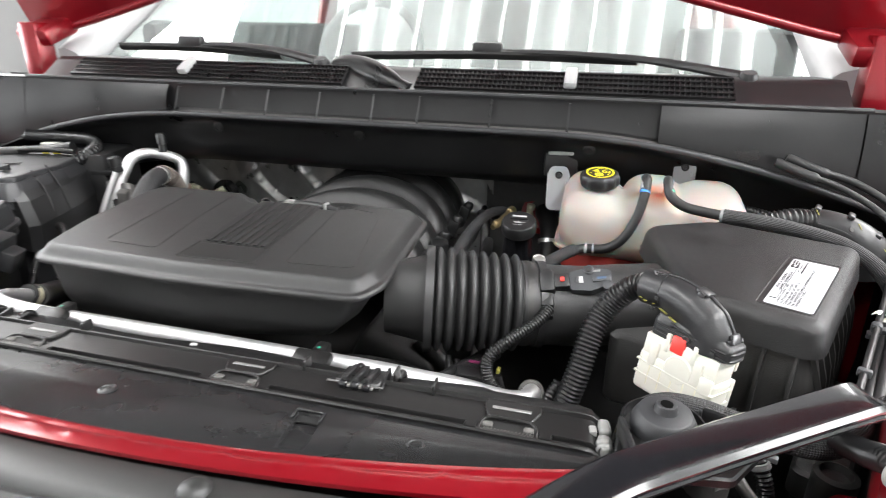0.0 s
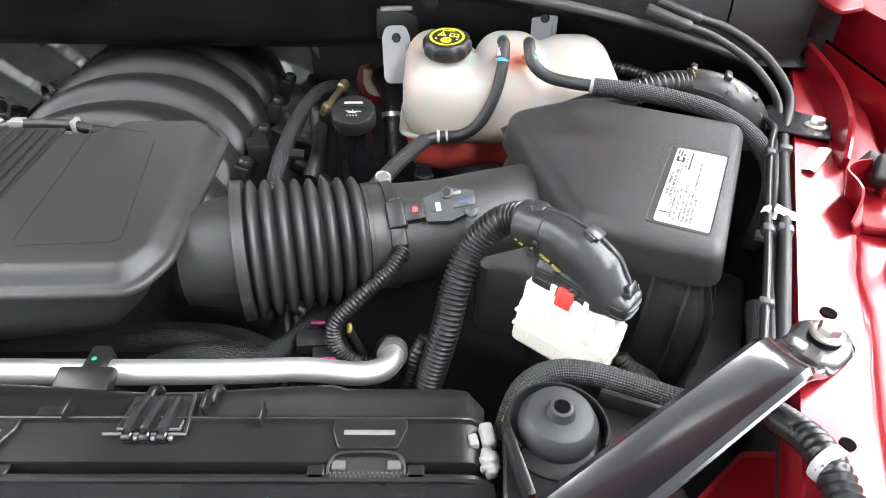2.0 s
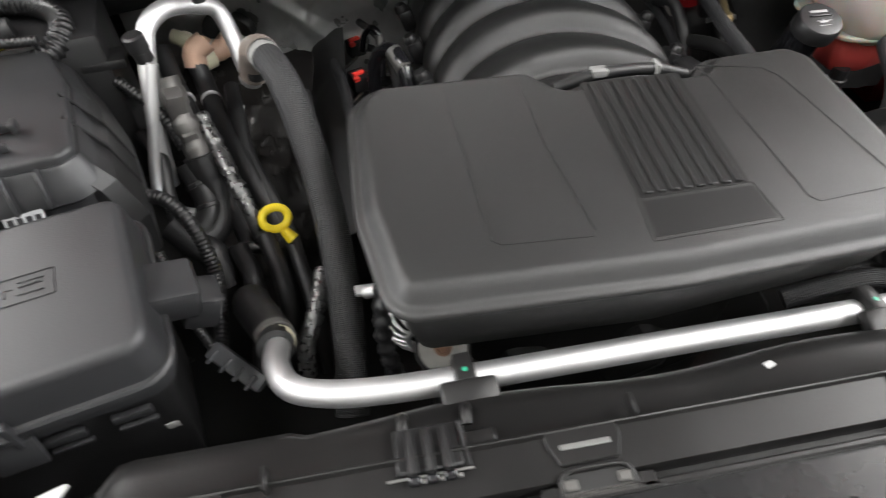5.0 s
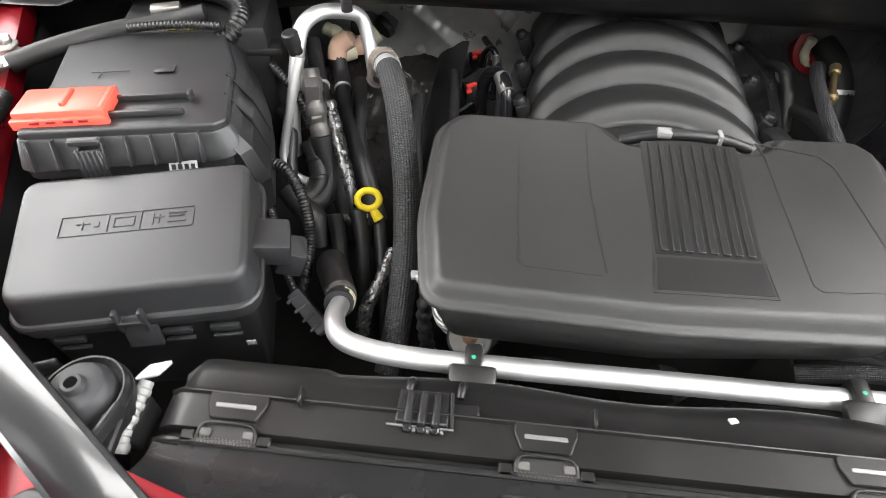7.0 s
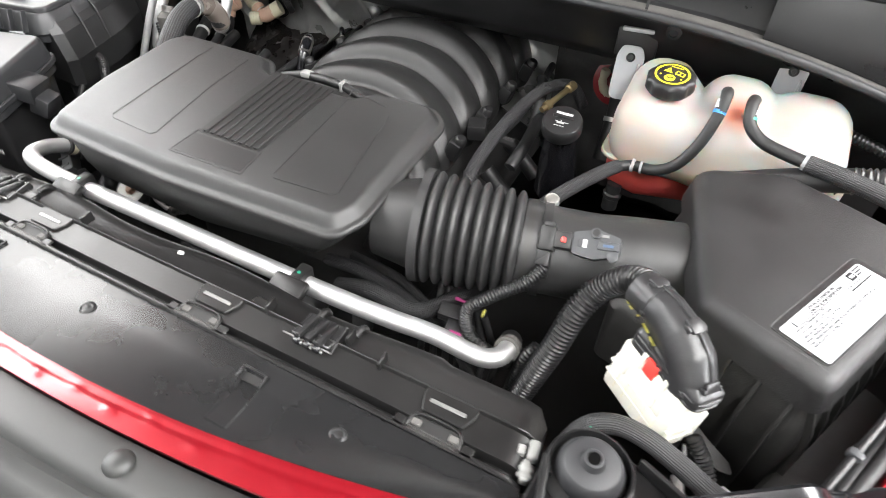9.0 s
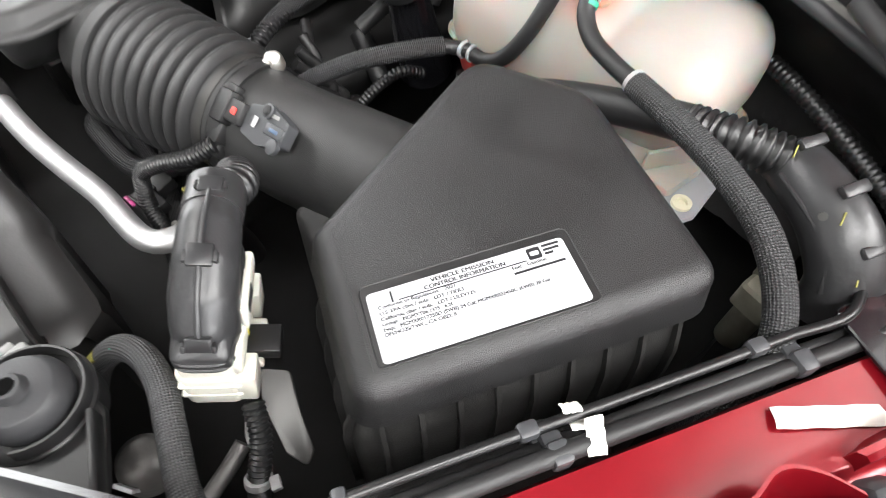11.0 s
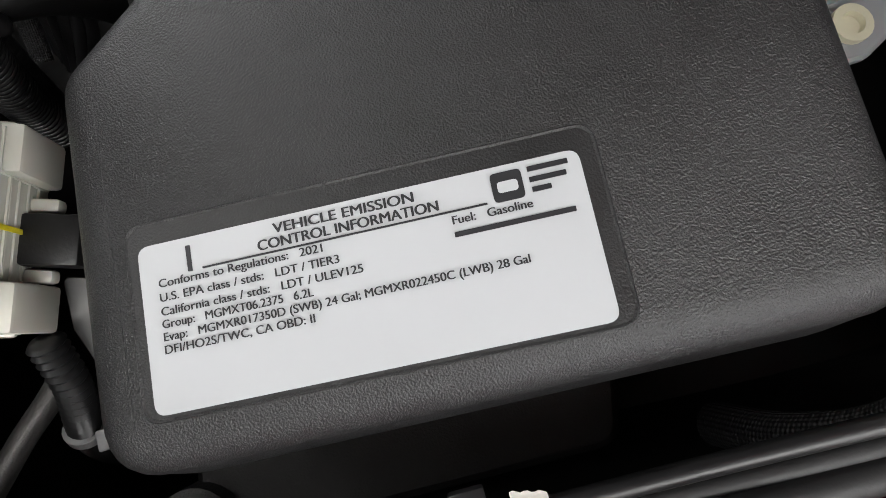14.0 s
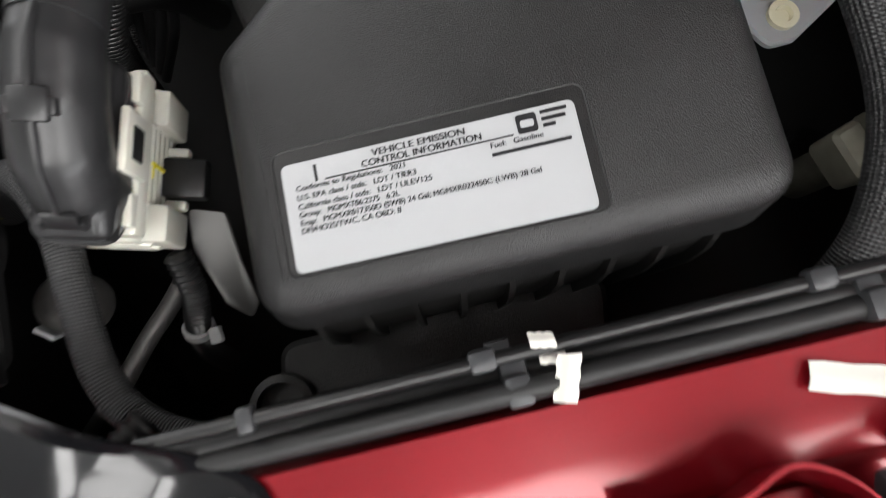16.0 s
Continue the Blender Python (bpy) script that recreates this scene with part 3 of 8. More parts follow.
part("front_panel", slab(B(), strip, span(-0.50, 0.47, 150), span(0, 1, 12), 0.004), "red", truck, "bright red painted front edge with shallow dimples")
for side in (1, -1):
    bm = B()
    quad = [(side * x, y) for x, y in ((0.400, -0.095), (0.470, -0.066), (0.522, -0.055), (0.585, -0.050), (0.66, 0.010), (0.705, 0.01), (0.70, -0.07), (0.62, -0.15), (0.50, -0.20), (0.40, -0.17))]
    outline = rounded(quad if side > 0 else quad[::-1], 0.012)
    prism(bm, outline, 1.030, lambda x, y: 1.050 + 0.10 * (y + 0.05) - 0.24 * (abs(x) - 0.50), 0.003)
    part("headlamp_panel", bm, "red", truck, "red painted panel under the strut brace")
    bm = B()
    lathe(bm, (side * 0.506, -0.097, 1.0430), (0, 0, 1), [(0.0095, 0), (0.0095, 0.003)], 20)
    part("panel_hole", bm, "void", truck)

# black bumper fascia in front of the strip
def fascia(u, v):
    y = strip_y(u) - 0.027 - 0.08 * u * u - 0.30 * v
    z = 1.0795 + 0.10 * v - 0.62 * v * v - 0.05 * u * u
    for g in (0.14, 0.19, 0.25):
        z -= 0.005 * math.exp(-((v - g) / 0.010) ** 2)
    return (u, y, z)

part("fascia", slab(B(), fascia, span(-0.35, 0.35, 40), span(0, 1, 50), 0.006), "fascia", truck, "soft grey black bumper fascia")
for side in (1, -1):
    bm = B()
    outline = rounded([(side * 0.300, -0.150), (side * 0.338, -0.142), (side * 0.461, -0.123), (side * 0.545, -0.106 if side > 0 else -0.085), (side * 0.66, -0.20), (side * 0.56, -0.40), (side * 0.30, -0.25)][::-side], [0.01, 0.05, 0.10, 0.02, 0.06, 0.06, 0.01])
    prism(bm, outline, 0.98, lambda x, y: 1.0865 + 0.10 * (y + 0.14), 0.003)
    part("headlamp_cap", bm, "fascia", truck, "black headlamp housing cap")
bm = B()
lathe(bm, (0.178, -0.176, 1.0795), (0, 0.12, 1), [(0.0125, 0), (0.0125, 0.003), (0.010, 0.007), (0.005, 0.009)], 20)
part("fascia_plug", bm, "fascia", truck, "round black push plug")

# firewall, inner walls, undertray: near-black for the bay's deep shade, hiding the floor
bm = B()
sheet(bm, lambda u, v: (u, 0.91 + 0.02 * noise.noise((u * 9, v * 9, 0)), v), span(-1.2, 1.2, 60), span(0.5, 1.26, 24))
part("firewall", bm, "dark", truck, "firewall behind the engine, near-black for the shade there")
part("undertray", block(B(), (0, 0.40, 0.66), (2.0, 1.12, 0.02)), "dark", truck, "added undertray, near-black for the shaded bay floor")
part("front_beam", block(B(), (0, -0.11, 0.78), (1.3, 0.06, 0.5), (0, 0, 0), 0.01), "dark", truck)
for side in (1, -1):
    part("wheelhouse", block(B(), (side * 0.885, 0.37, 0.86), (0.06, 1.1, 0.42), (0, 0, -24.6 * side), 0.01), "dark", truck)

# hood: raised, with red frame and felt liner
def hood_edge(x):
    return 1.366 + 0.26 * max(0.0, math.sqrt(max(0.0, 0.88 - abs(x)) ** 2 + 0.0009) - 0.03)

def hood(u, v):
    return (u * (1 - 0.12 * v), 0.785 - 0.60 * v, hood_edge(u) + 0.012 + 1.05 * v)

part("hood", slab(B(), hood, span(-0.95, 0.95, 38), span(0, 1, 10), 0.03, (0, 0.85, 0.5)), "red", truck, "raised dark red hood")
part("hood_liner", slab(B(), lambda u, v: tuple(Vector(hood(u, 0.075 + v * 0.85)) + Vector((0, -0.010, -0.006))), span(-0.68, 0.68, 24), span(0, 1, 8), 0.006, (0, 0.85, 0.5)),
     "liner", truck, "black felt hood liner")
part("hood_rim", tube(B(), [hood(u, 0.0) for u in span(-0.95, 0.95, 24)], 0.009, 12, 0.03), "red", truck)
for side in (1, -1):
    bm = B()
    block(bm, (side * 0.875, 0.72, 1.30), (0.05, 0.05, 0.19), (0, 0, 0), 0.008, 2)
    block(bm, (side * 0.87, 0.75, 1.375), (0.09, 0.10, 0.04), (20, 0, 0), 0.01, 2)
    part("hood_hinge", bm, "red", truck, "red painted hood hinge")

# seam flange of the fender curving in towards the cowl, and the hinge plate over it
bm = B()
rings = []
for p in smooth_path([(0.872, 0.312, 1.098), (0.882, 0.335, 1.116), (0.905, 0.382, 1.124), (0.940, 0.473, 1.126), (0.968, 0.598, 1.128), (0.985, 0.728, 1.130)], 0.012):
    x, y, z = p
    jig = 0.0012 * noise.noise((x * 60, y * 60, 0.3))
    rings.append([(x - 0.012, y, z - 0.020), (x - 0.004 + jig, y, z + 0.002), (x - 0.003, y, z + 0.020 + jig), (x + 0.001, y, z + 0.0225), (x + 0.005, y, z + 0.020), (x + 0.006, y, z - 0.020)])
loft(bm, rings)
part("fender_flange", bm, "red", truck, "dark red seam flange with sealer")
bm = B()
prism(bm, rounded([(0.945, 0.530), (0.985, 0.545), (1.030, 0.640), (1.020, 0.700), (0.950, 0.690), (0.940, 0.640)], 0.012), lambda x, y: 1.205 + 0.08 * (y - 0.5), lambda x, y: 1.211 + 0.08 * (y - 0.5), 0.001)
hp_ = part("hinge_plate", bm, "red", truck, "dark red hood hinge plate")
part("hinge_bolt", bolt(B(), (0.982, 0.625, 1.220), (0, 0, 1), 0.009, 0.008), "red", hp_, "red painted bolt")
part("hinge_hole", lathe(B(), (0.962, 0.668, 1.2235), (0, 0, 1), [(0.008, 0), (0.008, 0.0012)], 16), "void", hp_)
bm = B()
loft(bm, [[(1.030, y, 1.10), (1.026 + 0.02 * (y - 0.4), y, 1.195), (1.045 + 0.02 * (y - 0.4), y, 1.212), (1.10, y, 1.20), (1.10, y, 1.10)] for y in span(0.36, 0.82, 8)])
part("outer_fender", bm, "red", truck, "dark red outer fender edge")

# wheels
for side in (1, -1):
    for y in (0.42, 3.45):
        bm = B()
        lathe(bm, (side * 0.78, y, 0.41), (side, 0, 0), [(0.28, 0), (0.38, 0.01), (0.405, 0.05), (0.41, 0.14), (0.405, 0.23), (0.38, 0.27), (0.28, 0.28)], 40)
        w = part("tyre", bm, "rubber", truck, "black rubber tyre")
        bm = B()
        lathe(bm, (side * 0.80, y, 0.41), (side, 0, 0), [(0.27, 0.0), (0.27, 0.25), (0.10, 0.22), (0.05, 0.25)], 30)
        part("rim", bm, "zinc", w, "bright wheel rim")
for side in (1, -1):
    part("body_side", loft(B(), [[(side * (0.99 + o), y, 0.42), (side * (1.015 + o), y, 0.75), (side * (1.005 + o), y, 1.05), (side * (0.97 + o), y, 1.16), (side * 0.90, y, 1.16), (side * 0.90, y, 0.42)] for y, o in ((0.83, 0.0), (1.2, 0.0), (2.9, 0.0), (4.4, -0.01), (4.75, -0.05))]), "red", truck, "dark red body side")
    for y0, y1 in ((1.25, 2.25), (2.33, 3.20), (3.28, 4.35)):
        part("side_glass", loft(B(), [[(side * 0.93, y0, 1.17), (side * 0.93, y1, 1.17), (side * 0.925, y1, 1.17), (side * 0.925, y0, 1.17)], [(side * 0.78, y0 + (0.55 if y0 < 1.3 else 0.0), 1.80), (side * 0.78, y1, 1.80), (side * 0.775, y1, 1.80), (side * 0.775, y0 + (0.55 if y0 < 1.3 else 0.0), 1.80)]]), "glass", truck, "side window glass")
        part("pillar", tube(B(), [(side * 0.935, y1 + 0.04, 1.16), (side * 0.785, y1 + 0.04, 1.82)], 0.045, 10, 0.1), "red", truck, "dark red door pillar")

# windscreen and a plain cabin behind it
WS = Vector((0, math.cos(radians(33)), math.sin(radians(33))))
def screen(u, v):
    x = u * (1 - 0.16 * v)
    return (x, 0.715 + 0.10 * (u / 0.8) ** 2 + WS.y * v, 1.300 + WS.z * v)
ws = part("windscreen", slab(B(), screen, span(-0.80, 0.80, 24), span(0, 1, 10), 0.005, (0, 0.55, -0.83)), "glass", truck, "sloping greenish windscreen glass")
ws.visible_shadow = False
part("dashboard", block(B(), (0, 1.28, 1.12), (1.5, 0.85, 0.30), (-6, 0, 0), 0.06, 4), "trim", truck, "dark dashboard top")
for side in (1, -1):
    # Pale grey stands for the bright white background and reflection at the pillar.
    part("pillar", tube(B(), [(side * 0.86, 0.80, 1.30), (side * 0.80, 1.15, 1.55), (side * 0.72, 1.62, 1.86)], 0.045, 10, 0.05), "lightgrey", truck, "roof pillar coloured pale for the bright background beside it")
    part("seat", block(B(), (side * 0.38, 2.1, 1.25), (0.5, 0.16, 0.75), (-12, 0, 0), 0.07, 4), "lightgrey", truck, "light grey front seat")
part("cabin_back", block(B(), (0, 3.0, 1.35), (1.6, 0.06, 1.1), (0, 0, 0), 0.02), "headliner", truck, "grey rear of the cabin")
for side in (1, -1):
    part("door_panel", block(B(), (side * 0.80, 2.0, 1.15), (0.06, 2.0, 0.5), (0, 0, 0), 0.03), "trim", truck, "dark grey door panel")
wheel = part("steering_wheel", tube(B(), [(-0.36 + 0.18 * math.cos(math.tau * i / 16), 1.55 + 0.06 * math.sin(math.tau * i / 16), 1.30 + 0.17 * math.sin(math.tau * i / 16)) for i in range(17)], 0.016, 10, 0.02), "trim", truck, "dark steering wheel")
part("mirror", block(B(), (0.02, 1.40, 1.66), (0.22, 0.03, 0.07), (0, 0, 0), 0.012), "trim", truck, "dark rear view mirror")
part("roof", block(B(), (0, 3.02, 1.845), (1.66, 2.9, 0.07), (0, 0, 0), 0.03, 4), "red", truck, "dark red roof")
part("tailgate", block(B(), (0, 4.70, 0.82), (1.84, 0.10, 0.72), (0, 0, 0), 0.03), "red", truck, "dark red tailgate")
part("rear_glass", block(B(), (0, 4.58, 1.49), (1.62, 0.02, 0.66), (12, 0, 0), 0.004), "glass", truck, "rear window glass")
part("front_bumper", block(B(), (0, -0.30, 0.62), (1.86, 0.34, 0.46), (0, 0, 0), 0.06, 4), "fascia", truck, "dark front bumper")

# ---------------------------------------------------------------- cowl
cowl = thing("cowl_panel", (0, 0.6, 1.15), "black plastic cowl panel with ribs and vent grilles", "cowl")

def seal_z(x):
    return 1.225 - 0.35 * max(0.0, min(abs(x), 0.88) - 0.35) ** 2

COWL_X = span(-1.0, 1.0, 64)
bm = B()
rings = []
for x in COWL_X:
    z = seal_z(x)
    rings.append([(x, 0.93, z - 0.10), (x, 0.70, z - 0.118), (x, 0.66, z - 0.110), (x, 0.634, z - 0.085), (x, 0.617, z - 0.045), (x, 0.612, z - 0.025), (x, 0.596, z - 0.010), (x, 0.572, z - 0.004),
                  (x, 0.566, z), (x, 0.572, z + 0.003), (x, 0.588, z + 0.002), (x, 0.600, z + 0.010), (x, 0.606, 1.272), (x, 0.604, 1.282),
                  (x, 0.610, 1.286), (x, 0.622, 1.284)])
loft(bm, rings, closed=False)
part("trough", bm, "satin", cowl)
bm = B()
tube(bm, [(x, 0.566, seal_z(x) + 0.002) for x in span(-0.80, 0.86, 30)], 0.0055, 10, 0.012)
part("weather_seal", bm, "greyrubber", cowl, "grey rubber weather seal along the lip")
bm = B()
tube(bm, [(x, 0.607, 1.284) for x in span(-0.80, 0.84, 20)], 0.0042, 8, 0.02)
part("upper_seal", bm, "greyrubber", cowl)
bm = B()
sheet(bm, lambda u, v: (u, 0.5735 + 0.024 * v, seal_z(u) + 0.0052 + 0.004 * max(0.0, v - 0.6)), span(-0.40, 0.86, 60), span(0, 1, 6))
part("lip_shelf", bm, "dusty", cowl, "dusty grey shelf along the lip")
for x in (-0.405, -0.30, -0.20, -0.09, 0.02, 0.11, 0.244, 0.38):
    bm = B()
    loft(bm, [[(x - 0.0018, y, z), (x + 0.0018, y, z)] for y, z in ((0.576, seal_z(x) + 0.003), (0.600, 1.276), (0.612, 1.276), (0.612, seal_z(x) + 0.003), (0.576, seal_z(x) + 0.003))], closed=False)
    part("rib", bm, "satin", cowl)
for x0, x1 in ((0.53, 0.83), (0.833, 0.95), (-0.80, -0.43), (-0.99, -0.803)):
    bm = B()
    sheet(bm, lambda u, v: (u, 0.585 - 0.006 * math.sin(v * math.pi) + 0.018 * v, seal_z(u) + 0.006 + (1.279 - seal_z(u) - 0.006) * v), span(x0, x1, 16), span(0, 1, 6))
    part("end_cover", bm, "satin", cowl, "smooth dull black end cover")
for x in (-0.016, 0.42, -0.33):
    bm = B()
    lathe(bm, (x, 0.6105, seal_z(x) - 0.028), (0, -1, -0.2), [(0.011, 0), (0.011, 0.003), (0.006, 0.0045), (0.006, 0.003), (0.003, 0.003)], 18)
    part("push_pin", bm, "black", cowl)

# vent grilles: a dark pan with a grid of bars
for x0, x1 in ((-0.70, -0.06), (0.09, 0.645)):
    pan = part("vent_pan", slab(B(), lambda u, v: (u, 0.628 + 0.045 * v, 1.287 + 0.030 * v), span(x0, x1, 10), span(0, 1, 2), 0.004), "dark", cowl, "dark vent opening")
    bm = B()
    nx = int((x1 - x0) / 0.0085)
    for i in range(nx + 1):
        x = x0 + (x1 - x0) * i / nx
        block(bm, (x, 0.6505, 1.3045), (0.0022, 0.052, 0.004), (33.7, 0, 0))
    for v in (0.02, 0.25, 0.5, 0.75, 0.98):
        block(bm, ((x0 + x1) / 2, 0.628 + 0.045 * v, 1.2905 + 0.030 * v), (x1 - x0, 0.0024, 0.005), (33.7, 0, 0))
    g = part("vent_grille", bm, "satin", cowl, "fine black grille bars")
    g["kind"] = "stuff"
bm = B()
rings = []
for x in span(-0.78, 0.82, 40):
    rings.append([(x, 0.622, 1.284), (x, 0.630, 1.284), (x, 0.674, 1.3145), (x, 0.688, 1.322), (x, 0.735 + 0.10 * (x / 0.8) ** 2, 1.318)])
loft(bm, rings, closed=False)
part("upper_cowl", bm, "satin", cowl, "glossy black upper cowl strip")
part("centre_trim", tube(B(), [(-0.105, 0.698, 1.327), (-0.060, 0.690, 1.326), (-0.015, 0.672, 1.318), (0.035, 0.648, 1.303), (0.080, 0.626, 1.290)], lambda s: 0.010 + 0.012 * math.sin(min(1.0, s / 0.17) * math.pi) ** 0.5, 14, 0.008, flat=0.45), "satin", cowl, "glossy black slanting trim between the vents")
for x in (-0.42, 0.375):
    part("cowl_clip", block(B(), (x, 0.655, 1.314), (0.022, 0.05, 0.014), (30, 0, 0), 0.004), "lightgrey", cowl, "grey washer nozzle")


def wiper(pivot, tip, blade_a, blade_b, label):
    root = thing("wiper", pivot, label, "wiper", "windscreen wipers")
    p, q = Vector(pivot), Vector(tip)
    part("arm", tube(B(), [p, p.lerp(q, 0.35) + Vector((0, 0, 0.012)), p.lerp(q, 0.7) + Vector((0, 0, 0.010)), q], lambda s: 0.011 - 0.005 * min(1, s / 0.3), 10, 0.02, flat=0.6), "black", root)
    a, b = Vector(blade_a), Vector(blade_b)
    part("blade", tube(B(), [a, a.lerp(b, 0.5) + Vector((0, 0, 0.006)), b], 0.007, 8, 0.03, flat=1.5), "bladerubber", root, "black rubber wiper blade")
    part("joint", block(B(), q + Vector((0, 0, 0.006)), (0.06, 0.022, 0.024), (0, 0, 0), 0.006), "black", root)
    part("pivot_cap", lathe(B(), p - Vector((0, 0, 0.02)), (0, -0.3, 1), [(0.018, 0), (0.018, 0.02), (0.012, 0.03)], 16), "black", root)


wiper((0.672, 0.70, 1.322), (0.205, 0.745, 1.352), (-0.081, 0.742, 1.338), (0.493, 0.742, 1.342), "long black wiper resting at the foot of the windscreen")
wiper((-0.13, 0.70, 1.325), (-0.47, 0.745, 1.352), (-0.66, 0.745, 1.345), (-0.245, 0.742, 1.334), "short black wiper resting at the foot of the windscreen")

# ---------------------------------------------------------------- front: sight shield, shroud, pipe, braces
shield = thing("sight_shield", (0, -0.08, 1.04), "satin black plastic radiator sight shield", "panel")

POCKETS = (-0.178, 0.205)

def smooth_in(v, lo, hi, soft):
    return max(0.0, min(1.0, (v - lo) / soft)) * max(0.0, min(1.0, (hi - v) / soft))

def shield_fn(u, v):
    y0, y1 = -0.034, strip_y(u) - 0.002
    y = y0 + (y1 - y0) * v
    z = 1.0625 + 0.002 * math.sin(math.pi * v) + 0.0185 * max(0.0, (v - 0.30) / 0.70) ** 1.6
    for x in POCKETS:
        lane = x + 0.18 * (-0.052 - y)
        ramp = smooth_in(u, lane - 0.0125, lane + 0.0125, 0.0018) * smooth_in(y, -0.112, -0.0500, 0.0018)
        z -= ramp * (0.0012 + 0.0045 * max(0.0, 1 - (-0.0515 - y) / 0.050))
    return (u, y, z)

SHIELD_U = sorted(set(span(-0.485, 0.468, 60) + [x + d * 0.0009 for x in POCKETS for d in range(-16, 32)]))
part("panel", slab(B(), shield_fn, SHIELD_U, sorted(set(span(0, 1, 12) + span(0.12, 1.0, 60))), 0.004), "shield", shield)
for x, y in ((0.0, -0.071), (0.311, -0.067), (-0.31, -0.068)):
    bm = B()
    z = 1.0648
    lathe(bm, (x, y, z - 0.002), (0, 0, 1), [(0.0085, 0), (0.0085, 0.003), (0.0065, 0.0042), (0.0055, 0.003), (0.003, 0.003), (0.002, 0.0036)], 18)
    part("push_pin", bm, "black", shield, "black push pin")
for x in POCKETS:
    bm = B()
    block(bm, (x, -0.0485, 1.0655), (0.027, 0.0030, 0.0030), (0, 0, 0), 0.0008, 1)
    for dx in (-0.0135, 0.0135):
        block(bm, (x + dx, -0.0545, 1.0655), (0.0024, 0.014, 0.0024), (0, 0, 0), 0.0006, 1)
    part("latch_frame", bm, "satin", shield, "moulded frame round a recessed slot")
    part("latch_slot", block(B(), (x, -0.0555, 1.0605), (0.023, 0.009, 0.0016)), "dark", shield, "dark slot")

shroud = thing("radiator_shroud", (0, 0.02, 0.9), "dusty black plastic radiator shroud with clips", "shroud")
PROFILE = ((-0.034, 1.040), (-0.034, 1.0655), (-0.0325, 1.0670), (-0.0300, 1.0670), (-0.0285, 1.0655), (-0.0280, 1.0500), (-0.0195, 1.0500), (-0.0190, 1.0615),
           (-0.0180, 1.0630), (0.0120, 1.0640), (0.0135, 1.0675), (0.0145, 1.0680), (0.0160, 1.0670), (0.0180, 1.0570), (0.0220, 1.0545), (0.0400, 1.0530), (0.0520, 1.0500), (0.0590, 1.0440), (0.0610, 1.0340), (0.0610, 0.93))
bm = B()
rings = []
for x in span(-0.490, 0.467, 80):
    e = min(1.0, (0.467 - x) / 0.022, (x + 0.490) / 0.022)
    k = 1 - math.sqrt(max(0.0, 1 - (1 - e) ** 2))
    back = 0.004 * math.sin(x * 22) * (1 if abs(x) < 0.35 else 0)
    rings.append([(x, y + (back if y > 0.03 else 0) - (0.020 * k if y > 0.02 else 0), z - 0.010 * k * (z > 1.045)) for y, z in PROFILE])
loft(bm, rings, closed=False)
part("body", bm, "shroud", shroud)
for x in (-0.424, -0.156, 0.109, 0.383):
    flap = rounded([(x - 0.0265, 0.0150), (x + 0.0265, 0.0150), (x + 0.0265, 0.0050), (x + 0.0205, -0.0100), (x - 0.0205, -0.0100), (x - 0.0265, 0.0050)], 0.004, 4)
    clip = part("clip", prism(B(), flap, 1.0630, 1.0672, 0.0010), "shroud", shroud)
    part("clip_slot", block(B(), (x, 0.0020, 1.0675), (0.036, 0.0040, 0.0014), (0, 0, 0), 0.0005, 1), "milkgrey", clip, "pale slot in the clip")
    hook = part("clip_hook", tube(B(), [(x - 0.0255, -0.0300, 1.0640), (x - 0.0245, -0.0210, 1.0665), (x - 0.0190, -0.0150, 1.0680), (x, -0.0140, 1.0685), (x + 0.0190, -0.0150, 1.0680), (x + 0.0245, -0.0210, 1.0665), (x + 0.0255, -0.0300, 1.0640)], 0.0016, 10, 0.002), "shroud", shroud)
    part("recess", block(B(), (x, -0.0220, 1.0640), (0.047, 0.0140, 0.0030), (0, 0, 0), 0.001, 1), "dark", hook, "dark recess")
    for sx in (-1, 1):
        part("cream_tab", block(B(), (x + sx * 0.0185, -0.0230, 1.0665), (0.0095, 0.0070, 0.0030), (0, 0, 0), 0.001, 1), "dusty", hook, "pale plastic tab")
        part("side_tab", block(B(), (x + sx * 0.0330, -0.0275, 1.0655), (0.0120, 0.0110, 0.0030), (0, 0, 0), 0.0012, 1), "shroud", hook)
    part("spring", tube(B(), [(x - 0.0235 + 0.00157 * k, -0.0275 - 0.0050 * (k % 2), 1.0668) for k in range(31)], 0.00035, 5, 0.0012), "iron", hook, "fine zigzag spring wire")
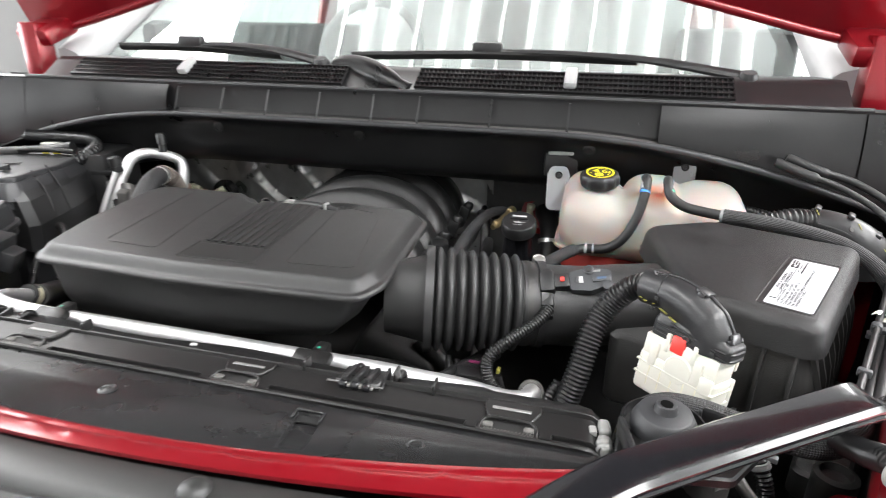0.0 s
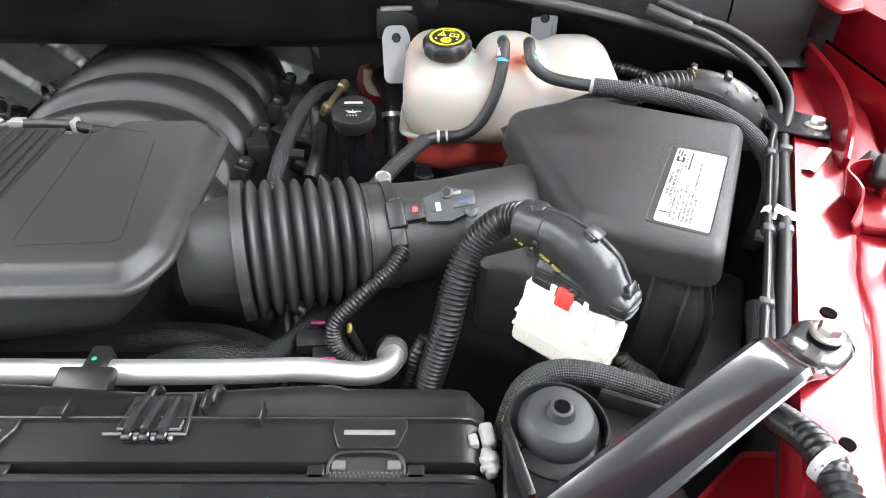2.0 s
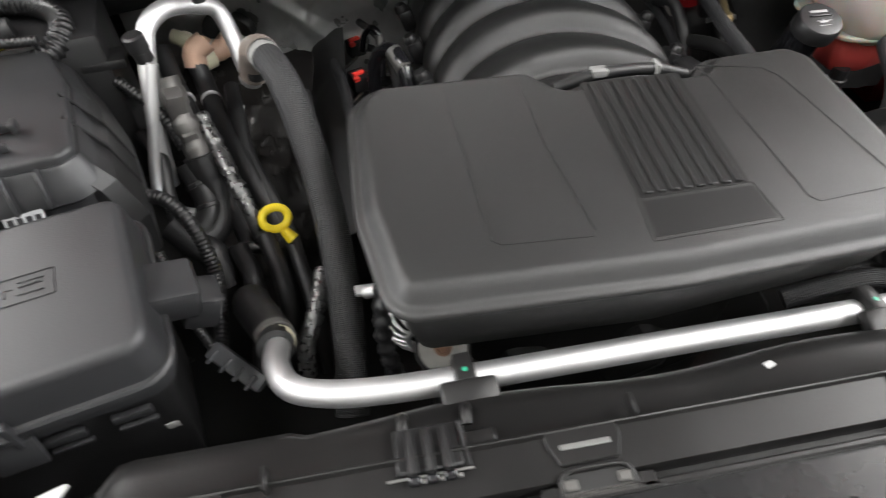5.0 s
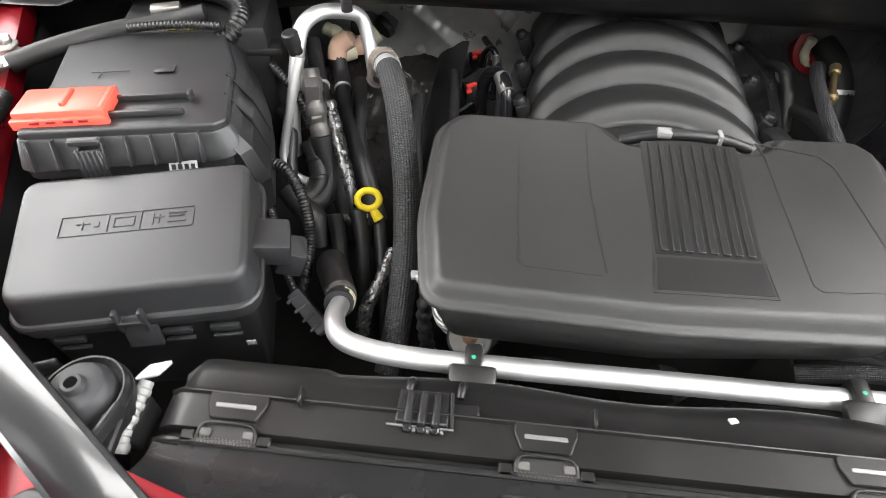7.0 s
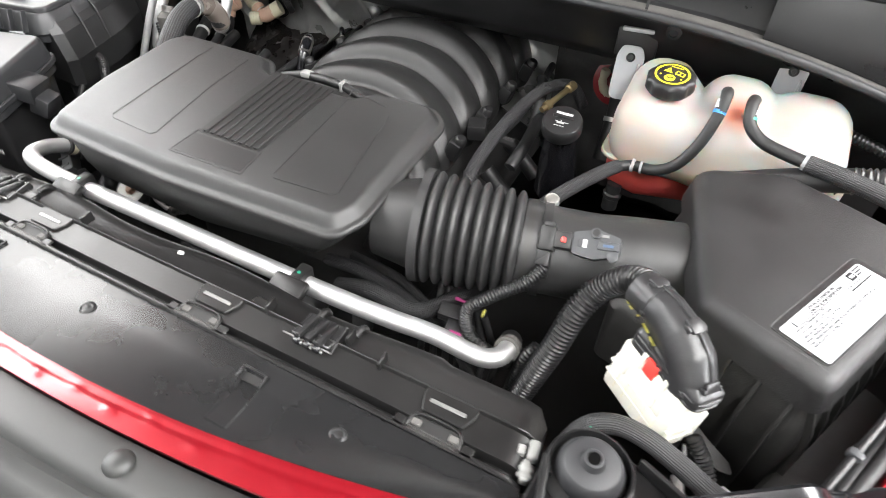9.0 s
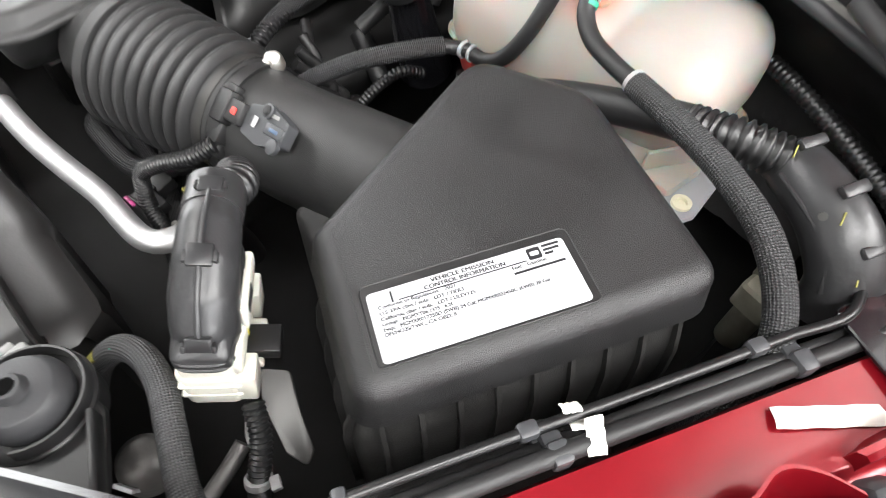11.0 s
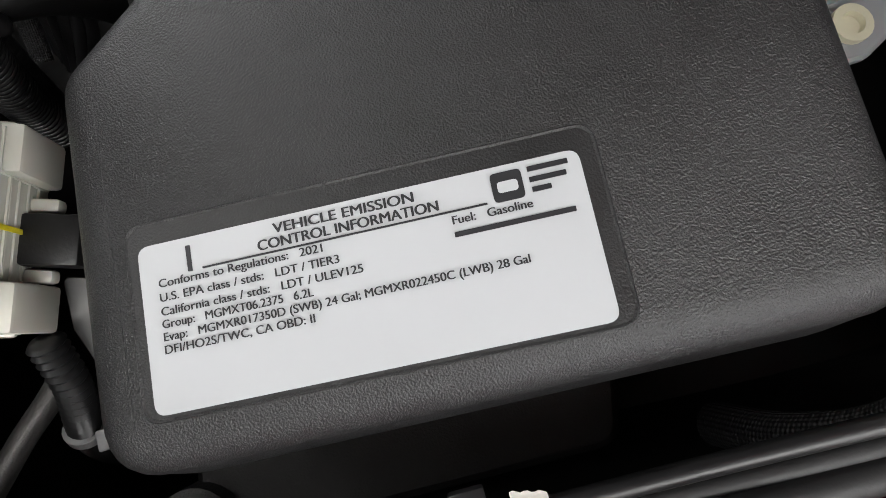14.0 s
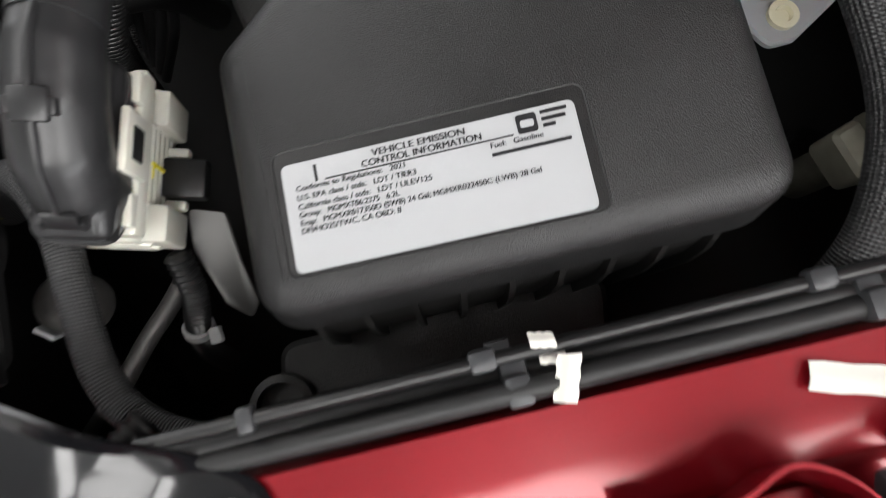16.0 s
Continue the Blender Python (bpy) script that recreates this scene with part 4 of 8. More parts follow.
for x in (0.228, -0.262):
    bm = B()
    block(bm, (x, 0.020, 1.0630), (0.046, 0.034, 0.006), (-8, 0, 0), 0.0015, 1)
    holder = part("cable_holder", bm, "black", shroud, "black three fingered holder")
    for i in range(3):
        fx = x - 0.012 + i * 0.012
        part("finger", block(B(), (fx, 0.0165, 1.0680), (0.0064, 0.034, 0.008), (-10, 0, 0), 0.0022, 2), "black", holder)
        part("finger_tip", lathe(B(), (fx - 0.0036, -0.0010, 1.0665), (1, 0, 0), [(0.0036, 0), (0.0044, 0.0010), (0.0044, 0.0062), (0.0036, 0.0072)], 16), "gloss", holder, "rounded black finger tip")
        part("spring_tab", block(B(), (fx + 0.0060, -0.0030, 1.0675), (0.0030, 0.003, 0.003), (0, 0, 0), 0.0006, 1), "milkgrey", holder, "bright metal edge")
    part("side_fin", prism(B(), [(x + 0.0245, 0.002), (x + 0.0275, 0.002), (x + 0.0255, 0.034), (x + 0.0225, 0.034)], 1.060, lambda px, py: 1.067 + 0.10 * (py - 0.002), 0.0006), "black", holder)
    for bx in (-0.016, 0.031):
        part("edge_bump", tube(B(), [(x + bx, 0.0360, 1.0560), (x + bx + 0.001, 0.0450, 1.0575), (x + bx + 0.002, 0.0500, 1.0550), (x + bx + 0.002, 0.0520, 1.0480)], 0.0040, 12, 0.004), "shroud", shroud)
    part("spring_wire", block(B(), (x - 0.001, 0.0002, 1.0677), (0.058, 0.0016, 0.0012)), "milkgrey", holder, "thin bright wire")
for x, y in ((0.166, 0.020), (0.305, 0.016), (-0.115, 0.022), (-0.37, 0.016), (0.262, 0.026)):
    bm = B()
    block(bm, (x, y, 1.0685), (0.0030, 0.016, 0.013), (0, 0, 0), 0.0008, 1)
    part("fin", bm, "shroud", shroud)
for x in (0.152, -0.226):
    part("stop_block", block(B(), (x, 0.022, 1.0600), (0.026, 0.013, 0.008), (0, 0, 0), 0.002, 1), "shroud", shroud)
bm = B()
outline = rounded([(0.008, 0.0385), (0.016, 0.041), (0.013, 0.0455), (0.006, 0.0435)], 0.0015)
prism(bm, outline, 1.0532, 1.0544)
part("scuff", bm, "lightgrey", shroud, "small pale chip in the plastic")

for side, at in ((1, (0.463, -0.004)),):
    root = thing("hose_tee", (at[0], at[1], 1.03), "pale grey plastic tee clip beside the shroud", "clip", "tee clips")
    bm = B()
    block(bm, (at[0] + 0.003, at[1] + 0.006, 1.063), (0.010, 0.019, 0.011), (0, 0, 10 * side), 0.003, 3)
    block(bm, (at[0] + 0.003, at[1] - 0.013, 1.060), (0.008, 0.020, 0.010), (0, 0, 10 * side), 0.002, 3)
    tube(bm, [(at[0] + 0.003, at[1] - 0.007, 1.062), (at[0] + 0.004, at[1] - 0.019, 1.059)], lambda s: 0.0062 + 0.0012 * (int(s / 0.003) % 2), 14, 0.0015)
    part("stem", bm, "greyclip", root)
    part("tab", block(B(), (at[0] - 0.007 * side, at[1] + 0.003, 1.061), (0.007, 0.010, 0.008), (0, 0, 10 * side), 0.002, 2), "greyclip", root)
    part("foot", block(B(), (at[0] + 0.003, at[1] - 0.003, 1.042), (0.012, 0.030, 0.028), (0, 0, 10 * side), 0.003, 2), "black", root)

root = thing("hose_tee", (-0.510, -0.01, 1.03), "pale grey plastic clip with a flat tab beside the shroud", "clip", "tee clips")
part("tab", prism(B(), rounded([(-0.520, 0.012), (-0.500, 0.020), (-0.491, 0.036), (-0.511, 0.029)], 0.002, 3), 1.0725, 1.0765, 0.0008), "lightgrey", root, "flat light grey tab")
part("stem", tube(B(), [(-0.510, 0.016, 1.069), (-0.513, -0.004, 1.064), (-0.515, -0.026, 1.058), (-0.514, -0.044, 1.052)], lambda s: 0.0062 + 0.0014 * (int(s / 0.006) % 2), 14, 0.0015), "greyclip", root)
part("foot", block(B(), (-0.512, -0.012, 1.045), (0.012, 0.040, 0.030), (0, 0, -4), 0.003, 2), "black", root)

pipe = thing("coolant_pipe", (0, 0.09, 0.98), "bare aluminium coolant pipe clipped behind the shroud", "pipe")
part("tube", tube(B(), [(-0.376, 0.163, 1.007), (-0.374, 0.134, 1.021), (-0.361, 0.106, 1.030), (-0.334, 0.093, 1.033), (-0.290, 0.088, 1.032), (-0.222, 0.087, 1.031), (-0.040, 0.089, 1.029),
                        (0.144, 0.091, 1.026), (0.215, 0.094, 1.023), (0.262, 0.101, 1.016), (0.310, 0.110, 1.008), (0.350, 0.112, 1.001), (0.368, 0.114, 0.999), (0.381, 0.120, 0.998), (0.388, 0.131, 0.997), (0.388, 0.146, 0.993)],
                  0.0112, 20, 0.006), "alu", pipe)
part("hose_end", tube(B(), [(0.388, 0.143, 0.994), (0.386, 0.158, 0.985), (0.380, 0.178, 0.962), (0.372, 0.195, 0.925), (0.365, 0.205, 0.88)], 0.0135, 16, 0.005), "rubber", pipe, "black rubber hose end")
part("hose_end", tube(B(), [(-0.377, 0.161, 1.009), (-0.381, 0.182, 0.998), (-0.392, 0.206, 0.988), (-0.408, 0.238, 0.976), (-0.416, 0.268, 0.945), (-0.418, 0.28, 0.88)], lambda s: 0.0150 + (0.002 if s < 0.012 else 0.004 * min(1, s / 0.05)), 16, 0.005), "rubber", pipe, "black rubber hose end")
part("hose_clamp", tube(B(), [(0.3880, 0.1400, 0.9950), (0.3878, 0.1490, 0.9910)], 0.0150, 18, 0.003), "dusty", pipe, "dull brown hose clamp")
part("hose_clamp", tube(B(), [(-0.3765, 0.165, 1.0065), (-0.3775, 0.173, 1.002)], 0.0165, 18, 0.003), "cream", pipe, "pale spring clamp")
part("hose_band", tube(B(), [(-0.3785, 0.176, 1.0005), (-0.3815, 0.184, 0.997)], 0.0182, 20, 0.003), "dusty", pipe, "dusty brown hose band")
part("paint_dab", block(B(), (-0.3905, 0.170, 1.006), (0.005, 0.010, 0.010), (30, 20, 20), 0.002), "greenink", pipe, "green paint dab")
for x, y, z in ((-0.222, 0.087, 1.032), (0.144, 0.091, 1.028)):
    bm = B()
    block(bm, (x, y, z + 0.004), (0.017, 0.030, 0.026), (0, 0, 2), 0.004, 2)
    block(bm, (x, y - 0.022, z + 0.012), (0.046, 0.024, 0.012), (20, 0, 0), 0.004, 2)
    clip = part("clip", bm, "shroud", pipe, "black pipe clip")
    part("clip_mark", lathe(B(), (x, y - 0.002, z + 0.0168), (0, 0, 1), [(0.0022, 0), (0.0022, 0.0006)], 10), "greenink", clip, "small green dot")


def brace(side, label):
    root = thing("strut_brace", (side * 0.56, -0.03, 1.04), label, "brace", "strut braces")
    a, b = Vector((side * 0.345, -0.187, 1.066)), Vector((side * 0.742, 0.0755, 1.1015))
    d = (b - a).normalized()
    w = Vector((-d.y, d.x, 0)).normalized() * side
    bm = B()
    rings = []
    for f in span(0.03, 0.95, 40) + [0.96, 0.968, 0.976, 0.983, 0.989, 0.994, 0.998, 1.0]:
        c = a.lerp(b, f)
        end = min(1.0, max(0.0, (f - 0.80) / 0.11))
        end = end * end * (3 - 2 * end)
        dive = max(0.0, 1 - f / 0.34)
        arch = 0.029 + 0.003 * math.sin(math.pi * f) - (0.050 if side > 0 else 0.026) * dive ** 1.4
        half, hgt = (0.0190 if side > 0 else 0.0225) + 0.002 * end, 0.005 * (1 - end) + 0.004
        half *= math.sqrt(max(0.04, 1 - max(0.0, (f - 0.955) / 0.045) ** 2))
        half *= 0.35 + 0.65 * min(1.0, f / 0.18) if side > 0 else 1.0
        c = c + Vector((0, 0, arch * (1 - end)))
        dip = 0.0022 * (1 - end)
        sec = ((-half - 0.0015 * (1 - end), -hgt - 0.0015), (-half - 0.0015 * (1 - end), -hgt), (-half, -hgt + 0.0015), (-half - 0.001, -0.003), (-half + 0.003, 0.0), (-half * 0.45, -dip), (0, -dip * 1.2), (half * 0.45, -dip), (half - 0.003, 0.0), (half + 0.001, -0.003), (half, -hgt + 0.0015), (half + 0.0015 * (1 - end), -hgt), (half + 0.0015 * (1 - end), -hgt - 0.0015),
               (half - 0.002, -hgt), (half - 0.003, -0.004), (-half + 0.003, -0.004), (-half + 0.002, -hgt))
        rings.append([c + w * u + Vector((0, 0, h)) for u, h in sec])
    loft(bm, rings)
    part("bar", bm, "gloss", root)
    bm = B()
    bolt(bm, (b.x - d.x * 0.019, b.y - d.y * 0.019, b.z + 0.0005), (0, 0, 1), 0.0085, 0.0075, 1.45)
    part("bolt", bm, "zinc", root, "zinc flange bolt")


brace(1, "gloss black pressed steel strut brace bolted to the fender rail")
brace(-1, "gloss black pressed steel strut brace bolted to the fender rail")


def hood_stop(side, x0, y0, up, group):
    root = thing("hood_stop", (x0, y0, 1.04 + up), "grey rubber hood bump stop in a black steel bracket", "bump stop", group)
    bm = B()
    lathe(bm, (x0, y0, 1.076 + up), (0, -0.05, 1), [(0.018, -0.004), (0.0265, -0.003), (0.0275, 0.001), (0.0272, 0.007), (0.0225, 0.0160), (0.0212, 0.0168), (0.0100, 0.0180), (0.0094, 0.0190), (0.0090, 0.0225), (0.0078, 0.0245), (0.0056, 0.0248), (0.0052, 0.0235), (0.0050, 0.015)], 40)
    part("rubber_pad", bm, "greyrubber", root)
    part("bore", lathe(B(), (x0, y0 - 0.0012, 1.0992 + up), (0, -0.05, 1), [(0.0052, 0), (0.0052, 0.0016)], 18), "void", root, "dark bore of the pad")
    bm = B()
    rim = []
    for i in range(41):
        a = math.radians(-35 + 250 * i / 40) if side > 0 else math.radians(215 - 250 * i / 40)
        rim.append((math.cos(a), math.sin(a)))
    rings = [[(x0 + c * r, y0 + s * r, z + up) for r, z in ((0.0318, 1.066), (0.0322, 1.081), (0.0330, 1.0830), (0.0345, 1.0830), (0.0355, 1.081), (0.0360, 1.050))] for c, s in rim]
    loft(bm, rings, closed=False)
    lathe(bm, (x0, y0, 1.069 + up), (0, 0, 1), [(0.0375, 0), (0.0375, 0.003), (0.034, 0.005)], 40)
    outline = rounded([(x0 - 0.042 * side, y0 - 0.058), (x0 + 0.050 * side, y0 - 0.045), (x0 + 0.085 * side, y0 + 0.005), (x0 + 0.030 * side, y0 + 0.030), (x0 - 0.034 * side, y0 + 0.02)][::side], 0.012)
    prism(bm, outline, 1.060 + up, 1.0705 + up, 0.002)
    block(bm, (x0 + 0.062 * side, y0 + 0.014, 1.078 + up), (0.060, 0.005, 0.016), (0, 0, -22 * side), 0.002)
    block(bm, (x0 - 0.030 * side, y0 - 0.030, 1.070 + up), (0.006, 0.050, 0.030), (0, 0, 12 * side), 0.002)
    br = part("bracket", bm, "satin", root, "black painted pressed bracket")
    for dx, dy in ((0.048, -0.020), (0.010, -0.042)):
        part("bracket_hole", lathe(B(), (x0 + dx * side, y0 + dy, 1.0690 + up), (0, 0, 1), [(0.0062, 0), (0.0062, 0.0020)], 16), "void", br)


hood_stop(1, 0.513, -0.001, 0.002, "hood bump stops")
hood_stop(-1, -0.545, -0.012, 0.012, "hood bump stops")

# ---------------------------------------------------------------- engine
cover_top = lambda x, y: 1.1130 + 0.085 * y
COVER = [(-0.276, 0.098), (-0.05, 0.091), (0.190, 0.101), (0.208, 0.140), (0.206, 0.335), (0.180, 0.362), (0.088, 0.358), (0.066, 0.332), (-0.072, 0.332), (-0.100, 0.366), (-0.262, 0.366), (-0.288, 0.335), (-0.292, 0.20)]
COVER_R = [0.034, 0.25, 0.034, 0.05, 0.034, 0.034, 0.036, 0.016, 0.016, 0.036, 0.034, 0.05, 0.2]
resonator = thing("engine_cover", (-0.04, 0.22, 0.98), "dull black plastic intake resonator cover with a ribbed centre", "engine cover")
outline = rounded(COVER, COVER_R, 9)
bm = B()
LIP = ((0.014, 0.0200), (0.0030, 0.0212), (0.0008, 0.0204), (0.0, 0.0186), (0.0003, 0.0162), (0.0014, 0.0146), (0.0034, 0.0136), (0.0060, 0.0131), (0.0080, 0.0124), (0.0096, 0.0106), (0.0130, 0.0062), (0.0160, 0.0030), (0.0185, 0.0012), (0.0210, 0.0003), (0.0235, 0.0))
loft(bm, [[(x, y, cover_top(x, y) - dz) for x, y in inset(outline, d)] for d, dz in LIP])
part("lid", bm, "cover", resonator)
bm = B()
mid = (-0.04, 0.22)
rings = []
for f, dz in ((0.0, 0.012), (0.016, 0.028), (0.036, 0.050), (0.070, 0.076), (0.13, 0.100), (0.25, 0.114), (0.6, 0.118)):
    ring = []
    for x, y in inset(outline, 0.013):
        side = max(0.0, min(1.0, (x - 0.02) / 0.24))
        px, py = mid[0] + (x - mid[0]) * (1 - f * (0.45 + 1.5 * side)), mid[1] + (y - mid[1]) * (1 - f)
        ring.append((px, py, cover_top(px, py) - dz * (1 - 0.25 * side)))
    rings.append(ring)
loft(bm, rings[::-1])
part("bowl", bm, "cover", resonator)
# moulded lines of the lid
def line_strip(bm, pts, w, h, top):
    for a, b in zip(pts, pts[1:]):
        a, b = Vector(a), Vector(b)
        d = (b - a)
        if d.length < 1e-6:
            continue
        nrm = Vector((-d.y, d.x)).normalized() * w / 2
        q = [(a + nrm), (a - nrm), (b - nrm), (b + nrm)]
        lo = [(p.x, p.y, top(p.x, p.y) - 0.0004) for p in q]
        hi = [(p.x, p.y, top(p.x, p.y) + h) for p in q]
        loft(bm, [lo, hi])
for pts in ([(-0.190, 0.335), (-0.192, 0.300), (-0.189, 0.146), (-0.183, 0.141), (-0.112, 0.137), (-0.107, 0.142), (-0.118, 0.250), (-0.118, 0.330)],
            [(0.064, 0.330), (0.070, 0.310), (0.078, 0.146), (0.084, 0.140), (0.158, 0.145), (0.165, 0.150), (0.140, 0.300), (0.128, 0.316), (0.064, 0.330)],
            [(-0.062, 0.170), (-0.066, 0.124), (0.044, 0.127), (0.040, 0.170)]):
    bm = B()
    line_strip(bm, pts, 0.0011, 0.0006, cover_top)
    part("moulded_line", bm, "cover", resonator)
part("front_field", prism(B(), rounded([(-0.0625, 0.1275), (0.0405, 0.1300), (0.0375, 0.1655), (-0.060, 0.1640)], 0.002), lambda x, y: cover_top(x, y) - 0.001, lambda x, y: cover_top(x, y) + 0.0004), "field", resonator, "smooth darker field before the ribs")
# ribs over a recessed-looking dark field
bm = B()
prism(bm, rounded([(-0.060, 0.1675), (0.0375, 0.1690), (0.0415, 0.322), (-0.060, 0.322)], 0.004), lambda x, y: cover_top(x, y) - 0.001, lambda x, y: cover_top(x, y) + 0.0004)
field = part("rib_field", bm, "field", resonator, "darker recessed field")
for i in range(8):
    bm = B()
    xa, xb = -0.0515 + i * 0.0115, -0.0500 + i * 0.0117
    prism(bm, rounded([(xa - 0.0036, 0.1720), (xa + 0.0036, 0.1720), (xb + 0.0036, 0.3185), (xb - 0.0036, 0.3185)], 0.0016, 3), lambda x, y: cover_top(x, y), lambda x, y: cover_top(x, y) + 0.0022, 0.0009)
    block(bm, (xa, 0.1722, cover_top(xa, 0.1722) + 0.0016), (0.0066, 0.0030, 0.0030), (0, 0, 0), 0.0008, 1)
    part("rib", bm, "field", field)
# outlet neck
AX0, AX1 = Vector((0.185, 0.196, 1.068)), Vector((0.372, 0.246, 1.060))
AXD = (AX1 - AX0).normalized()
part("neck", tube(B(), [AX0 + AXD * 0.004, AX0 + AXD * 0.066], lambda s: 0.046 + 0.013 * min(1, s / 0.06), 40, 0.006), "cover", resonator)
# strap and clip in the notch
bm = B()
tube(bm, [(-0.074, 0.350, 1.118), (-0.03, 0.350, 1.130), (0.03, 0.350, 1.130), (0.072, 0.350, 1.118)], 0.0065, 10, 0.006)
strap = part("strap", bm, "black", resonator, "black strap in the rear notch")
bm = B()
part("strap_clip", block(bm, (-0.028, 0.350, 1.1325), (0.017, 0.013, 0.009), (0, 0, 0), 0.002), "greyclip", strap, "pale plastic clip")
part("strap_clip", block(B(), (0.034, 0.350, 1.1305), (0.005, 0.015, 0.014), (0, 0, 0), 0.001), "greyclip", strap, "pale plastic clip")

# bellows
hose = thing("intake_hose", tuple((AX0 + AX1) / 2 - Vector((0, 0, 0.06))), "black rubber bellows intake hose with a steel clamp", "hose")
L0, L1 = AX0 + AXD * 0.054, AX1 - AXD * 0.002
LEN = (L1 - L0).length
def bellow(s):
    base = 0.0655 - 0.007 * s / LEN
    if s < 0.010:
        return base + 0.004
    if s > LEN - 0.016:
        return base - 0.004
    ph = (s - 0.010) / (LEN - 0.026) * 8
    return base - 0.0125 * (1 - abs(math.sin(math.pi * ph)) ** 0.85) + 0.0035
part("bellows", tube(B(), [L0, L1], bellow, 56, 0.0011), "bellows", hose, sharp=60)
bm = B()
tube(bm, [L1 - AXD * 0.0115, L1 - AXD * 0.0045], 0.0557, 40, 0.004)
band = part("clamp", bm, "bandsteel", hose, "dull steel hose clamp band")
bm = B()
cs = Vector((0.3740, 0.279, 1.1075))
lathe(bm, cs, (0.05, -0.25, 0.95), [(0.0088, -0.006), (0.0088, 0.003), (0.0074, 0.0055), (0.0066, 0.004), (0.002, 0.004)], 18)
block(bm, cs - Vector((0, 0.006, 0.006)), (0.010, 0.012, 0.020), (25, 0, 14), 0.003)
part("clamp_screw", bm, "zinc", band, "bright clamp screw")

# mass air flow tube and sensor
maf = thing("air_flow_tube", (0.45, 0.27, 1.0), "black plastic air flow tube with a grey sensor", "air tube")
part("tube", tube(B(), [AX1 - AXD * 0.02, AX1 + AXD * 0.06, (0.48, 0.276, 1.060), (0.56, 0.30, 1.062)], lambda s: 0.0525 if s > 0.03 else 0.0540, 44, 0.01), "cover", maf)
part("collar", tube(B(), [AX1 + AXD * 0.002, AX1 + AXD * 0.012], 0.0565, 40, 0.005), "black", maf)
SN = Vector((-0.10, -0.62, 0.78)).normalized()
SX = (AXD - SN * AXD.dot(SN)).normalized()
SY = SN.cross(SX)
SC = Vector((0.438, 0.2265, 1.1085))
def tilted(bm, u, v, h, size, bevel=0.0012, at=None):
    m = Matrix((SX, SY, SN)).transposed().to_4x4()
    m.translation = (at or SC) + SX * u + SY * v + SN * h
    made = bmesh.ops.create_cube(bm, size=1.0, matrix=m @ Matrix.Diagonal((*size, 1)))
    vs = set(made["verts"])
    es = [e for e in bm.edges if e.verts[0] in vs and e.verts[1] in vs]
    bmesh.ops.bevel(bm, geom=es, offset=bevel, segments=2, affect="EDGES", profile=0.5)
    return bm
bm = B()
pts2 = rounded([(-0.020, -0.012), (0.004, -0.016), (0.030, -0.009), (0.030, 0.010), (0.006, 0.017), (-0.020, 0.012)], 0.004)
loft(bm, [[SC + SX * u + SY * v + SN * h for u, v in pts2] for h in (-0.006, 0.0045)])
for u, v in ((0.004, 0.0125), (0.024, -0.011)):
    lathe(bm, SC + SX * u + SY * v + SN * 0.003, SN, [(0.0060, 0), (0.0060, 0.004), (0.0045, 0.0046)], 16)
sensor = part("sensor", bm, "sensor", maf, "grey flat sensor body")
part("sensor_screw", lathe(B(), SC + SX * 0.004 + SY * 0.0125 + SN * 0.007, SN, [(0.0040, 0), (0.0040, 0.0016), (0.0022, 0.0018)], 12), "dark", sensor)
part("sensor_boss", tilted(B(), 0.018, 0.0, 0.0042, (0.022, 0.0095, 0.0036), 0.0016), "sensor", sensor, "raised oblong boss")
part("sensor_tag", tilted(B(), 0.018, 0.0, 0.0058, (0.011, 0.0032, 0.0012), 0.0005), "bluegrey", sensor, "blue marked tag")
part("sensor_sticker", tilted(B(), -0.010, 0.000, 0.0050, (0.006, 0.008, 0.0008), 0.0003), "sensor", sensor, "pale code sticker")
bm = B()
tilted(bm, -0.031, 0.000, 0.003, (0.022, 0.019, 0.014), 0.002)
tilted(bm, -0.047, 0.000, 0.002, (0.018, 0.028, 0.020), 0.003)
tilted(bm, -0.049, -0.020, -0.003, (0.016, 0.022, 0.016), 0.003)
tilted(bm, -0.050, -0.036, -0.007, (0.013, 0.014, 0.013), 0.003)
tilted(bm, -0.047, 0.0155, 0.003, (0.012, 0.008, 0.010), 0.002)
plug = part("plug", bm, "black", maf, "black wiring plug")
part("sensor_print", tilted(B(), -0.0065, 0.000, 0.0056, (0.005, 0.009, 0.0006), 0.0002), "lightgrey", sensor, "pale code print")
part("sensor_print", tilted(B(), 0.013, 0.0105, 0.0050, (0.009, 0.0030, 0.0006), 0.0002), "greyclip", sensor, "pale printed marks")
part("plug_lock", tilted(B(), -0.0285, 0.000, 0.0105, (0.005, 0.006, 0.003), 0.001), "redclip", plug, "red lock tab")

# wiring at the front of the air box
wire = thing("sensor_harness", (0.36, 0.15, 0.97), "thin black corrugated wiring conduit hanging from the sensor", "conduit")
part("conduit", tube(B(), [(0.398, 0.198, 1.080), (0.385, 0.178, 1.068), (0.356, 0.155, 1.052), (0.334, 0.145, 1.028), (0.340, 0.138, 1.000), (0.362, 0.136, 0.986), (0.392, 0.136, 0.978)], ribbed(0.0078, 0.0015, 0.0036), 16, 0.00045), "conduit", wire, sharp=80)
PL = pose(0.549, 0.118, 1.070, -8, 2, -39)
main = thing("main_harness", (0.45, 0.14, 0.95), "thick black corrugated conduit with a white plug on its elbow", "conduit")
